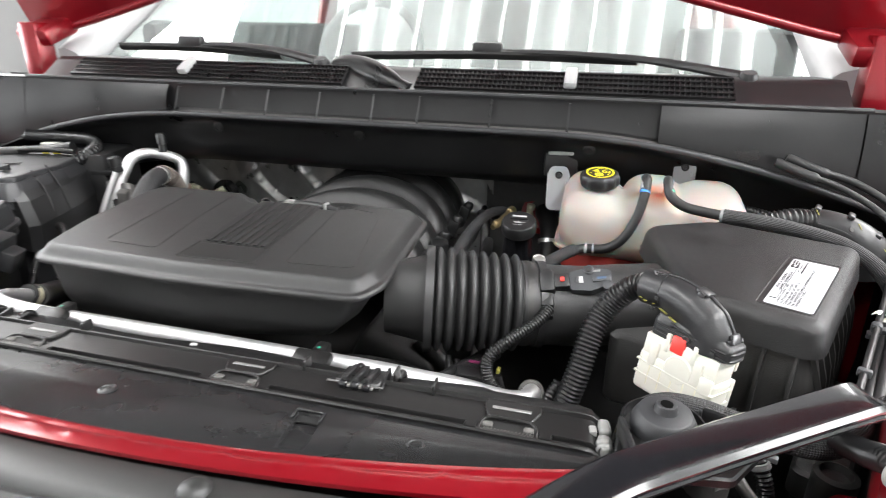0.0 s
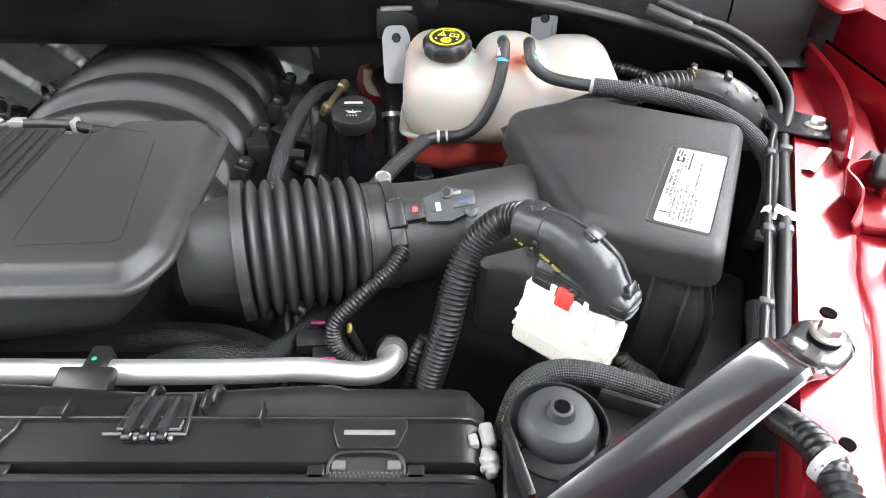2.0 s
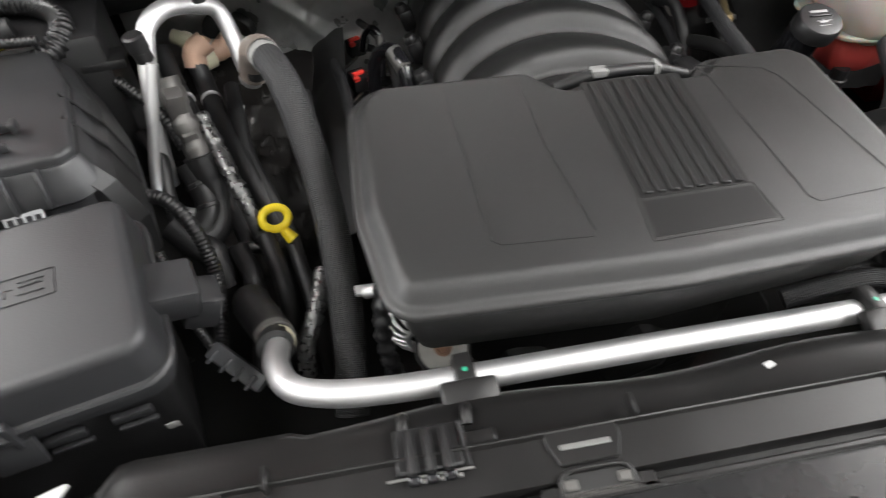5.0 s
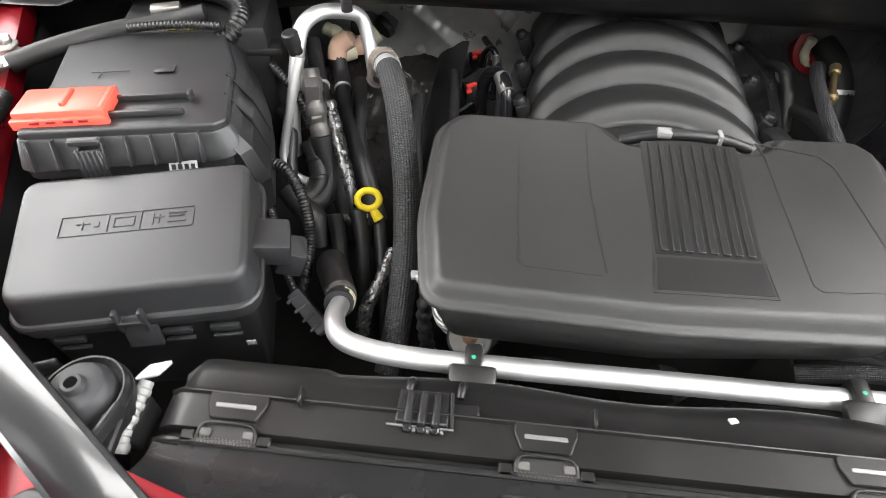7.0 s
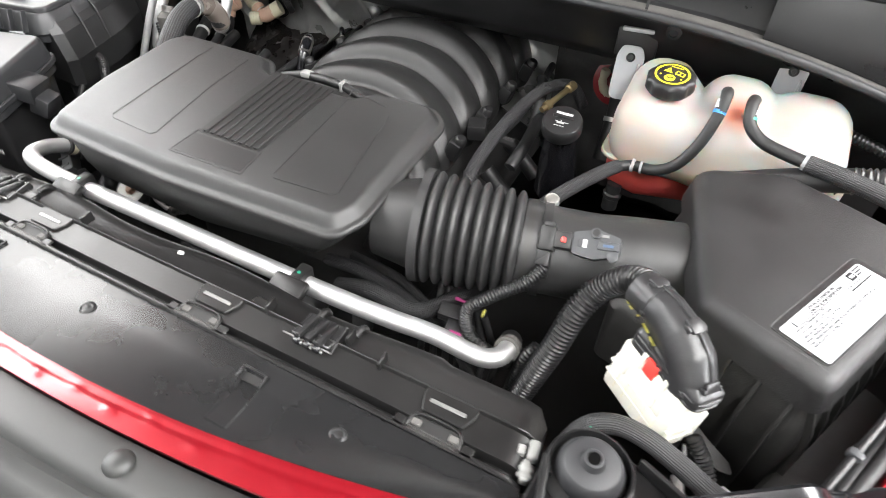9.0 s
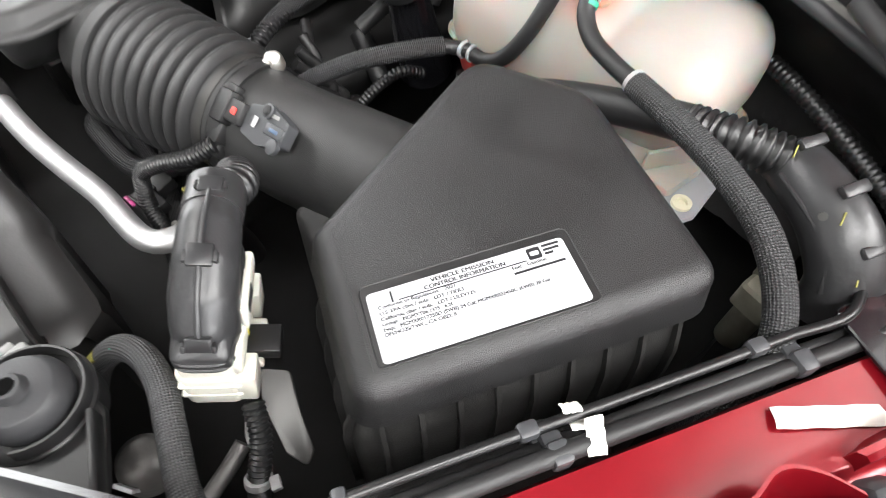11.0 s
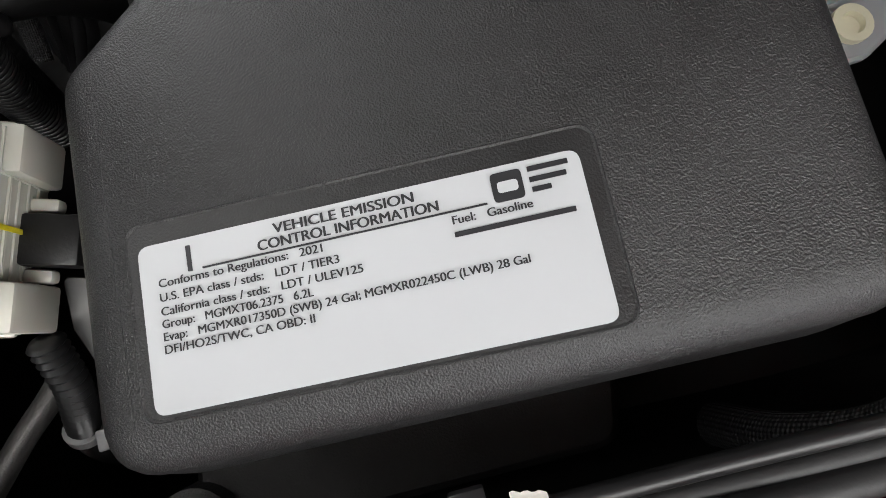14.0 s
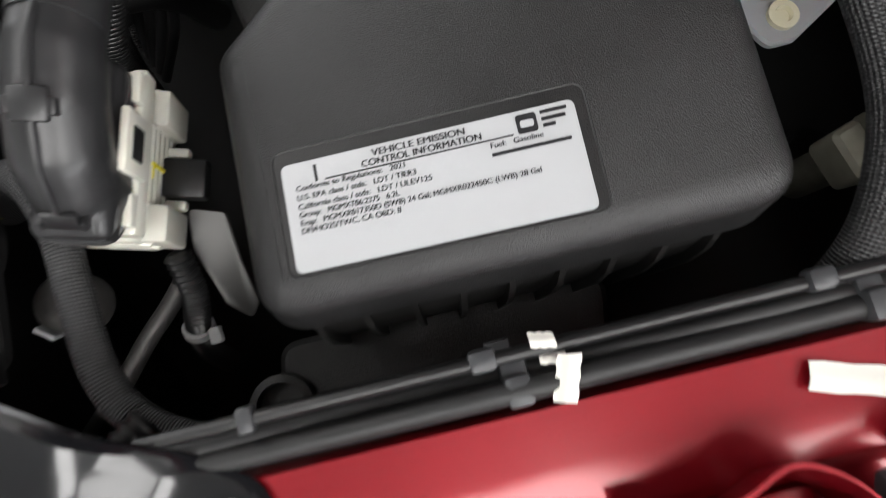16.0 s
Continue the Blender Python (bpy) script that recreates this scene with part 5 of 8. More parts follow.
part("conduit", tube(B(), [(0.412, 0.112, 0.900), (0.416, 0.118, 0.945), (0.427, 0.128, 0.988), (0.439, 0.140, 1.032), (0.449, 0.160, 1.073), (0.463, 0.176, 1.100), (0.484, 0.176, 1.126), (0.503, 0.168, 1.138), tuple(PL @ Vector((-0.054, -0.010, 0.0700)))], ribbed(0.0140, 0.0024, 0.0048), 20, 0.0006), "conduit", main, sharp=80)
PLI = PL.inverted()
BV = -0.010
BEND = [(-0.050, 0.0705), (-0.030, 0.0720), (-0.008, 0.0680), (0.010, 0.0590), (0.0195, 0.0470), (0.0215, 0.0340)]
BEND_R = [0.0175, 0.0185, 0.0193, 0.0200, 0.0200, 0.0195]
def boot_field(p):
    """The split elbow cover: a fat bent tube, a web under its bend and an oval skirt that grips the plug."""
    q = PLI @ Vector(p)
    u, v, w = q.x, q.y - BV, q.z
    tube_d = 1.0
    for (u0, w0), (u1, w1), r0, r1 in zip(BEND, BEND[1:], BEND_R, BEND_R[1:]):
        du, dw = u1 - u0, w1 - w0
        f = max(0.0, min(1.0, ((u - u0) * du + (w - w0) * dw) / (du * du + dw * dw)))
        tube_d = min(tube_d, math.sqrt((u - u0 - f * du) ** 2 + v * v + (w - w0 - f * dw) ** 2) - r0 - f * (r1 - r0))
    web = rbox((u, v, w), (-0.010, 0, 0.048), (0.026, 0.0145, 0.022), 0.005)
    skirt = rbox((u, v, w), (0.004, 0, 0.0375), (0.0415, 0.0170, 0.0125), 0.005)
    return max(smin(smin(tube_d, web, 0.006), skirt, 0.0025), 0.0300 + 0.12 * u - w)
elbow = part("elbow", blob(B(), PL @ Vector((-0.002, BV, 0.050)), boot_field, 120, 72, 0.12), "elbow", main, "worn black split elbow cover", sharp=50)
def boot_box(c, size, turn, bevel=0.0015):
    bm = B()
    m = PL @ Matrix.Translation(c) @ Matrix.Rotation(radians(turn), 4, "Y")
    made = bmesh.ops.create_cube(bm, size=1.0, matrix=m @ Matrix.Diagonal((*size, 1)))
    bmesh.ops.bevel(bm, geom=list(bm.edges), offset=bevel, segments=2, affect="EDGES", profile=0.5)
    return bm
part("collar", tube(B(), [PL @ Vector((-0.064, BV, 0.0690)), PL @ Vector((-0.040, BV, 0.0714))], 0.0188, 28, 0.004), "elbow", elbow)
def outer_bend(k, over):
    (u0, w0), (u1, w1) = BEND[max(k - 1, 0)], BEND[min(k + 1, 5)]
    n_ = Vector((-(w1 - w0), u1 - u0)).normalized()
    return BEND[k][0] + n_.x * (BEND_R[k] + over), BEND[k][1] + n_.y * (BEND_R[k] + over)
part("parting_seam", tube(B(), [PL @ Vector((outer_bend(k, 0.0002)[0], BV, outer_bend(k, 0.0002)[1])) for k in range(6)], 0.0017, 8, 0.003), "elbow", elbow)
for k, lo in ((0, 0.012), (2, 0.014), (4, 0.010)):
    u, w = outer_bend(k, 0.0012)
    turn = (0, 0, 14, 40, 62, 84)[k]
    latch = part("latch", boot_box((u, BV, w - 0.0008), (lo, 0.015, 0.0038), turn), "elbow", elbow)
    for side in (-1, 1):
        part("latch_arm", boot_box((u, BV + side * 0.0085, w - 0.0035), (lo * 0.5, 0.0026, 0.0070), turn, 0.0008), "elbow", latch)
for w in (0.0355, 0.0425):
    ring = rounded([(-0.0390, -0.0178), (0.0470, -0.0178), (0.0470, 0.0178), (-0.0390, 0.0178)], 0.012, 5)
    part("collar_ridge", loft(B(), [[PL @ Vector((u, BV + v, w + h)) for u, v in inset(ring, d)] for h, d in ((-0.0016, 0.0006), (-0.0008, -0.0004), (0.0008, -0.0004), (0.0016, 0.0006))]), "elbow", elbow)
for u, w in ((-0.040, 0.066), (-0.042, 0.0545), (-0.016, 0.047), (0.030, 0.0375)):
    part("latch_window", boot_box((u, BV - 0.0176, w), (0.0052, 0.0030, 0.0040), 8, 0.0006), "dark", elbow)
part("window_rail", boot_box((0.006, BV - 0.0178, 0.0445), (0.052, 0.0022, 0.0016), 8, 0.0006), "elbow", elbow)
part("cover_screw", lathe(B(), PL @ Vector((0.002, BV - 0.0165, 0.0395)), PL.to_3x3() @ Vector((0, -1, 0)), [(0.0042, 0), (0.0042, 0.0022), (0.0030, 0.0026), (0.0012, 0.0016)], 16), "elbow", elbow)
for u, w, lu, turn in ((-0.058, 0.0600, 0.003, 12), (-0.053, 0.0585, 0.004, 12), (-0.0425, 0.0590, 0.002, 12), (-0.030, 0.0560, 0.010, 14), (-0.018, 0.0525, 0.009, 18)):
    part("elbow_mark", boot_box((u, BV - 0.0165 - 0.0008 * (u > -0.03), w), (lu, 0.0030, 0.0009), turn, 0.0002), "chalk", elbow, "yellow paint mark")
def plug_box(bm, c, size, bevel=0.003, seg=2):
    made = bmesh.ops.create_cube(bm, size=1.0, matrix=PL @ Matrix.Translation(c) @ Matrix.Diagonal((*size, 1)))
    vs = set(made["verts"])
    es = [e for e in bm.edges if e.verts[0] in vs and e.verts[1] in vs]
    bmesh.ops.bevel(bm, geom=es, offset=bevel, segments=seg, affect="EDGES", profile=0.5)
    return bm
bm = B()
plug_box(bm, (0, -0.0115, -0.012), (0.084, 0.037, 0.046), 0.006, 3)
part("plug_base", bm, "white_plastic", main)
bm = B()
plug_box(bm, (0, -0.0110, 0.0145), (0.080, 0.036, 0.031), 0.003)
plug_box(bm, (0.0215, -0.0110, 0.0285), (0.037, 0.034, 0.010), 0.002)
wp = part("white_plug", bm, "white_plastic", main, "ivory white plastic plug")
for c, size in (((-0.026, -0.027, 0.010), (0.010, 0.008, 0.028)), ((0.022, -0.027, 0.012), (0.010, 0.008, 0.026)), ((-0.036, -0.006, 0.018), (0.010, 0.026, 0.020)), ((0.033, -0.028, 0.004), (0.014, 0.006, 0.018)),
                ((-0.031, 0.009, -0.012), (0.020, 0.010, 0.034)), ((0.031, 0.010, -0.012), (0.020, 0.014, 0.036)), ((-0.0125, 0.012, -0.020), (0.006, 0.014, 0.008)), ((0.0175, 0.012, -0.020), (0.006, 0.014, 0.008)),
                ((0.0, -0.0115, -0.002), (0.0862, 0.0392, 0.003)), ((0.0, -0.0115, -0.016), (0.0858, 0.0388, 0.0025))):
    part("tab", plug_box(B(), c, size, 0.002), "white_plastic", wp)
for u in (-0.026, -0.013, 0.0, 0.013, 0.026):
    part("groove", plug_box(B(), (u, -0.0300, -0.012), (0.0012, 0.0008, 0.026), 0.0002), "cream", wp)
for w in (0.006, -0.001, -0.008, -0.015, -0.022):
    part("ridge", plug_box(B(), (0, 0.0072, w), (0.078, 0.0014, 0.0010), 0.0003), "white_plastic", wp)
for u in (-0.021, 0.021):
    part("ridge", plug_box(B(), (u, 0.0074, -0.010), (0.0014, 0.0016, 0.038), 0.0004), "white_plastic", wp)
part("upper_band", plug_box(B(), (0.0, 0.0080, 0.0240), (0.082, 0.0060, 0.0140), 0.0016), "white_plastic", wp)
latch_tab = part("side_latch", plug_box(B(), (0.0, 0.0112, 0.0400), (0.030, 0.0040, 0.0260), 0.0012), "white_plastic", wp)
part("latch_slot", plug_box(B(), (0.0, 0.0134, 0.0410), (0.016, 0.0008, 0.0120), 0.0003), "dark", latch_tab, "dark slot")
for u in (-0.030, 0.030):
    part("side_block", plug_box(B(), (u, 0.0085, 0.0330), (0.016, 0.0050, 0.0080), 0.0012), "white_plastic", wp)
part("plug_clip", plug_box(B(), (0.0025, 0.018, -0.018), (0.022, 0.024, 0.013), 0.002), "black", wp, "black retaining clip")
part("plug_lock", plug_box(B(), (-0.004, -0.026, 0.030), (0.015, 0.008, 0.018), 0.002), "redclip", wp, "red locking tab")
for u in (-0.0150, 0.0150):
    part("guide_post", plug_box(B(), (u, -0.0250, 0.0280), (0.0055, 0.0090, 0.0200), 0.0012), "white_plastic", wp)
part("guard", lathe(B(), PL @ Vector((0.003, -0.0270, 0.0060)), PL.to_3x3() @ Vector((0, -1, 0)), [(0.0150, 0), (0.0150, 0.0022), (0.0138, 0.0034), (0.0040, 0.0036)], 28), "white_plastic", wp, "white half round guard")
bm = B()
plug_box(bm, (0.000, 0.0080, -0.004), (0.0022, 0.0008, 0.022), 0.0002)
plug_box(bm, (0.002, 0.0080, -0.016), (0.018, 0.0008, 0.0022), 0.0002)
plug_box(bm, (0.004, 0.0080, 0.005), (0.007, 0.0008, 0.0018), 0.0002)
part("plug_mark", bm, "yellowink", wp, "yellow inspection mark")
bm = B()
prism(bm, rounded([(0.566, 0.116), (0.586, 0.103), (0.620, 0.096), (0.636, 0.102), (0.630, 0.112), (0.606, 0.120), (0.580, 0.132)], 0.004, 3), lambda x, y: 1.030 - 0.45 * (x - 0.57), lambda x, y: 1.0325 - 0.45 * (x - 0.57), 0.0006)
part("plug_bracket", bm, "bandsteel", main, "grey steel plug bracket")
lower = thing("braided_hose", (0.56, 0.06, 1.0), "black woven sleeve hose beside the bump stop", "hose")
part("sleeve", tube(B(), [(0.482, 0.018, 1.000), (0.486, 0.035, 1.032), (0.499, 0.053, 1.054), (0.522, 0.062, 1.062), (0.550, 0.060, 1.063), (0.580, 0.050, 1.062), (0.621, 0.036, 1.058), (0.655, 0.038, 1.056), (0.687, 0.062, 1.058), (0.706, 0.10, 1.056), (0.726, 0.15, 1.05)], 0.0096, 18, 0.005), "braid_grey", lower)
bm = B()
tube(bm, [(0.5005, 0.0530, 1.0565), (0.5050, 0.0565, 1.0590)], 0.0080, 8, 0.003)
part("sleeve_mark", bm, "greenink", lower, "green paint dab")
for a, b in (((0.4860, 0.0350, 1.0350), (0.4900, 0.0420, 1.0440)), ((0.4825, 0.0200, 1.0080), (0.4833, 0.0250, 1.0160))):
    part("sleeve_mark", tube(B(), [a, b], 0.0086, 8, 0.003), "chalk", lower, "yellow paint dab")
filt = thing("pump_fitting", (0.56, 0.035, 0.96), "cast metal fitting with a dark corrugated hose", "fitting")
part("body", lathe(B(), (0.562, 0.022, 1.000), (0.05, 0.1, 1), [(0.019, 0), (0.0195, 0.014), (0.0175, 0.024), (0.012, 0.031), (0.005, 0.034)], 24), "iron", filt)
part("body_tag", block(B(), (0.572, 0.008, 1.020), (0.014, 0.003, 0.014), (20, 0, 30), 0.0005), "paper", filt, "small pale tag")
part("pigtail", tube(B(), [(0.588, 0.098, 1.040), (0.606, 0.088, 1.022), (0.620, 0.071, 1.000), (0.628, 0.060, 0.970), (0.632, 0.050, 0.92)], ribbed(0.0082, 0.0018, 0.0040), 16, 0.001), "conduit", filt, sharp=70)
for at, ax in (((0.6195, 0.0715, 1.001), (0.4, -0.4, -0.9)),):
    part("tie", lathe(B(), at, ax, [(0.0090, -0.003), (0.0098, -0.0025), (0.0098, 0.0025), (0.0090, 0.003)], 22), "lightgrey", filt, "pale cable tie")
    part("tie_head", block(B(), (0.631, 0.079, 1.006), (0.010, 0.007, 0.006), (0, 0, -20), 0.001), "lightgrey", filt, "pale cable tie head")
part("rod", tube(B(), [(0.590, 0.078, 1.000), (0.596, 0.060, 0.995), (0.603, 0.038, 0.992), (0.618, 0.005, 0.990), (0.630, -0.03, 0.985)], 0.0062, 16, 0.005), "iron", filt, "grey metal line")
part("lead", tube(B(), [(0.585, 0.094, 1.030), (0.592, 0.084, 1.012), (0.603, 0.080, 1.004)], 0.0022, 8, 0.003), "lightgrey", filt, "thin pale lead")

# ---------------------------------------------------------------- air box with its label
box_top = lambda x, y: 1.0761 + 0.0814 * y + 0.0611 * x
airbox = thing("air_filter_box", (0.64, 0.27, 0.86), "pebbled black plastic air filter box with a white label", "air filter box")
ABOX = [(0.505, 0.388), (0.555, 0.184), (0.668, 0.130), (0.766, 0.337), (0.604, 0.416)]
outline = rounded(ABOX, [0.030, 0.016, 0.020, 0.020, 0.050], 7)
part("lid", lid(B(), outline, box_top, 0.036, 0.015, 7, flare=0.004), "airbox", airbox)
bm = B()
low = inset(outline, 0.0085)
rings = []
for dz, ins in ((0.030, 0.0), (0.044, -0.002), (0.075, -0.011), (0.10, -0.014), (0.23, -0.014)):
    rings.append([(x, y, box_top(x, y) - dz) for x, y in inset(low, ins)])
loft(bm, rings[::-1])
base = part("base", bm, "airbase", airbox, "dusty black lower box")
def wall_ribs(a, b, count, first=0.06, last=0.94):
    a, b = Vector(a), Vector(b)
    d = (b - a).normalized()
    nrm = Vector((d.y, -d.x))
    for i in range(count):
        f = first + (last - first) * i / (count - 1)
        c = a.lerp(b, f) - nrm * 0.0070
        bm = B()
        z = box_top(c.x, c.y)
        w = 0.0017
        rings = []
        for dz, out in ((0.030, -0.002), (0.042, 0.0032), (0.060, 0.0100), (0.075, 0.0150), (0.10, 0.0180), (0.16, 0.0184), (0.20, 0.0184)):
            p = c + nrm * out
            rings.append([(p.x - d.x * w, p.y - d.y * w, z - dz), (p.x + d.x * w, p.y + d.y * w, z - dz),
                          (p.x + d.x * w - nrm.x * 0.03, p.y + d.y * w - nrm.y * 0.03, z - dz), (p.x - d.x * w - nrm.x * 0.03, p.y - d.y * w - nrm.y * 0.03, z - dz)])
        loft(bm, rings[::-1])
        part("rib", bm, "airbase", base)
wall_ribs(ABOX[2], ABOX[3], 9)
wall_ribs(ABOX[1], ABOX[2], 4, 0.12, 0.85)
bm = B()
prism(bm, rounded([(0.470, 0.215), (0.548, 0.196), (0.535, 0.300), (0.490, 0.300)], 0.015), 0.95, lambda x, y: 1.048 + 0.3 * (y - 0.21), 0.006)
part("flange", bm, "airbase", airbox, "black lower flange")
bm = B()
prism(bm, rounded([(0.655, 0.100), (0.700, 0.075), (0.790, 0.27), (0.75, 0.30)], 0.015), 0.95, 0.985, 0.004)
lathe(bm, (0.690, 0.083, 0.95), (0, 0, 1), [(0.020, 0), (0.020, 0.048), (0.015, 0.050), (0.014, 0.042)], 24)
part("flange", bm, "airbase", airbox, "black lower flange")
LA, LEX = Vector((0.6206, 0.1790, box_top(0.6206, 0.1790))), None
ex2 = Vector((0.0562, 0.1118)).normalized()
LEX = Vector((ex2.x, ex2.y, 0.0814 * ex2.y + 0.0611 * ex2.x)).normalized()
LNZ = Vector((-0.0611, -0.0814, 1)).normalized()
LEY = LEX.cross(LNZ).normalized()
def on_label(u, v, h=0.0):
    """Millimetres along the label's top edge and down from it."""
    return LA + LEX * u * 0.001 + LEY * v * 0.001 + LNZ * h
def label_plate(bm, u0, v0, u1, v1, r, h0, h1):
    pts = rounded([(u0, v0), (u1, v0), (u1, v1), (u0, v1)], r, 5)
    return loft(bm, [[on_label(u, v, h0) for u, v in pts], [on_label(u, v, h1) for u, v in pts]])
frame_bm = B()
outer, inner = rounded([(-4.5, -7), (130.5, -7), (130.5, 49), (-4.5, 49)], 6, 6), rounded([(-3.3, -5.8), (129.3, -5.8), (129.3, 47.8), (-3.3, 47.8)], 5, 6)
va = [frame_bm.verts.new(on_label(u, v, 0.0001)) for u, v in outer]
vb = [frame_bm.verts.new(on_label(u, v, 0.0006)) for u, v in inset(outer, 0.4)]
vc = [frame_bm.verts.new(on_label(u, v, 0.0001)) for u, v in inner]
for p, q in ((va, vb), (vb, vc)):
    for i in range(len(p)):
        j = (i + 1) % len(p)
        frame_bm.faces.new((p[i], p[j], q[j], q[i]))
part("label_rim", frame_bm, "airbox", airbox, "moulded rim round the label")
field = part("label_field", label_plate(B(), -3.4, -5.9, 129.4, 47.9, 5, -0.0008, 0.00025), "label_field", airbox, "smooth darker field round the label")
label = part("label", label_plate(B(), -0.6, 0, 125, 47.0, 3.5, 0.0001, 0.0006), "paper", airbox, "white emission information label with black print")


def text_mesh(words, size, bold=0.0, squeeze=1.0):
    cu = bpy.data.curves.new("print", "FONT")
    cu.body, cu.size, cu.offset = words, size, bold
    ob = new("print", cu)
    ob.scale = (squeeze, 1, 1)
    me = bpy.data.meshes.new_from_object(ob.evaluated_get(bpy.context.evaluated_depsgraph_get()))
    bpy.data.objects.remove(ob)
    return me


def print_text(words, u0, v0, u1, cap, parent, place, name="print", mat="ink", bold=0.0):
    """Lettering from u0 to u1 with its foot at v0 and capitals of that height, in millimetres."""
    me = text_mesh(words, 1.0)
    xs = [v.co.x for v in me.vertices]
    lo, hi = min(xs), max(xs)
    off = origin_of(parent)
    bm, n = B(), len(me.vertices)
    for shift in (-bold / 2, bold / 2):
        vs = [bm.verts.new(place(u0 + shift + (v.co.x - lo) / (hi - lo) * (u1 - u0), v0 - v.co.y / 0.70 * cap, 0.0011 + 0.00004 * (shift > 0)) - off) for v in me.vertices]
        for f in me.polygons:
            bm.faces.new([vs[i] for i in f.vertices])
    me.clear_geometry()
    bm.to_mesh(me)
    bm.free()
    me.materials.append(M[mat])
    ob = new(name, me)
    ob.parent = parent
    return ob


for words, u0, v0, u1, cap, bold in (("VEHICLE EMISSION", 39.2, 4.6, 79.0, 2.9, 0.29), ("CONTROL INFORMATION", 34.3, 8.5, 85.2, 2.9, 0.29),
                               ("Conforms to Regulations:   2021", 4.9, 12.6, 51.9, 2.35, 0.18), ("U.S. EPA class / stds:   LDT / TIER3", 4.8, 16.6, 56.0, 2.35, 0.18),
                               ("California class / stds:   LDT / ULEV125", 4.7, 20.5, 62.0, 2.35, 0.18), ("Group:   MGMXT06.2375   6.2L", 4.6, 24.0, 47.5, 2.35, 0.18),
                               ("Evap:   MGMXR017350D (SWB) 24 Gal; MGMXR022450C (LWB) 28 Gal", 4.6, 27.5, 106.0, 2.35, 0.18), ("DFI/HO2S/TWC, CA OBD: II", 4.5, 31.0, 46.8, 2.35, 0.18),
                               ("Fuel:   Gasoline", 88.2, 13.2, 110.0, 2.35, 0.18)):
    print_text(words, u0, v0, u1, cap, label, on_label, bold=bold)
bars = B()
label_plate(bars, 17.8, 9.3, 98.3, 9.8, 0.1, 0.00055, 0.0010)
label_plate(bars, 100.3, 1.9, 108.8, 10.0, 1.4, 0.00055, 0.0010)
for u0, v0, u1, h in ((110.6, 1.6, 121.6, 2.0), (110.6, 4.6, 120.6, 2.0), (110.8, 7.4, 116.0, 2.0), (88.0, 14.9, 120.8, 2.0), (13.6, 2.0, 14.8, 8.0)):
    label_plate(bars, u0, v0 + 0.4, u1, v0 + h - 0.2, 0.2, 0.00055, 0.0010)
part("print_bar", bars, "ink", label, "printed bars and a black square mark")
bm = B()
label_plate(bm, 101.8, 4.6, 107.4, 7.6, 1.0, 0.0010, 0.0013)
part("print_mark", bm, "paper", label, "white shape in the square mark")

# ---------------------------------------------------------------- coolant tank
tank = thing("coolant_tank", (0.53, 0.54, 0.98), "milky plastic coolant tank half full of red coolant", "coolant tank")
def tank_field(p):
    p = (p[0], p[1], p[2] - 0.17 * (p[1] - 0.545))
    a = rbox(p, (0.432, 0.541, 1.106), (0.047, 0.074, 0.055), 0.040)
    b = rbox(p, (0.531, 0.541, 1.106), (0.050, 0.070, 0.056), 0.040)
    c = rbox(p, (0.619, 0.541, 1.102), (0.057, 0.074, 0.056), 0.044)
    d = rbox(p, (0.526, 0.517, 1.096), (0.134, 0.049, 0.050), 0.042)
    return smin(smin(smin(a, b, 0.012), c, 0.012), d, 0.016)
part("upper_shell", blob(B(), (0.522, 0.54, 1.10), tank_field, 96, 48, 0.25), "tank", tank, "milky white upper shell", sharp=80)
bm = B()
flange = rounded([(0.378, 0.480), (0.440, 0.462), (0.520, 0.484), (0.600, 0.462), (0.682, 0.480), (0.686, 0.600), (0.60, 0.618), (0.45, 0.618), (0.378, 0.60)], 0.03, 5)
prism(bm, flange, 1.054, 1.061, 0.002)
part("seam", bm, "tank", tank, "moulded seam")
bm = B()
lowl = inset(flange, 0.010)
loft(bm, [[(x * 1.0, y, 1.055) for x, y in lowl], [(x, y, 1.03) for x, y in inset(lowl, 0.002)], [(x, y, 1.008) for x, y in inset(lowl, 0.008)], [(x, y, 1.000) for x, y in inset(lowl, 0.016)]][::-1])
part("lower_shell", bm, "tanklow", tank, "red lower shell full of coolant")
bm = B()
lathe(bm, (0.412, 0.487, 0.965), (0, 0, 1), [(0.012, 0), (0.012, 0.02), (0.014, 0.022), (0.014, 0.028), (0.011, 0.03), (0.011, 0.045)], 18)
wing = part("mounting_wing", prism(B(), rounded([(0.640, 0.446), (0.686, 0.424), (0.706, 0.426), (0.712, 0.440), (0.706, 0.500), (0.650, 0.510)], 0.008), 1.062, 1.068, 0.0015), "clear_plastic", tank, "milky flat mounting wing")
part("wing_boss", lathe(B(), (0.697, 0.443, 1.067), (0, 0, 1), [(0.0085, 0), (0.0085, 0.004), (0.0050, 0.004), (0.0045, 0.001)], 20), "cream", wing, "pale boss with a hole")
part("wing_web", block(B(), (0.668, 0.468, 1.080), (0.004, 0.055, 0.030), (0, 0, -30), 0.0015), "tank", wing)
part("lower_step", block(B(), (0.646, 0.468, 1.054), (0.084, 0.050, 0.044), (0, 0, -6), 0.006), "tank", tank, "pale pink lower step of the tank")
part("outlet", bm, "black", tank, "black quick coupling under the tank")
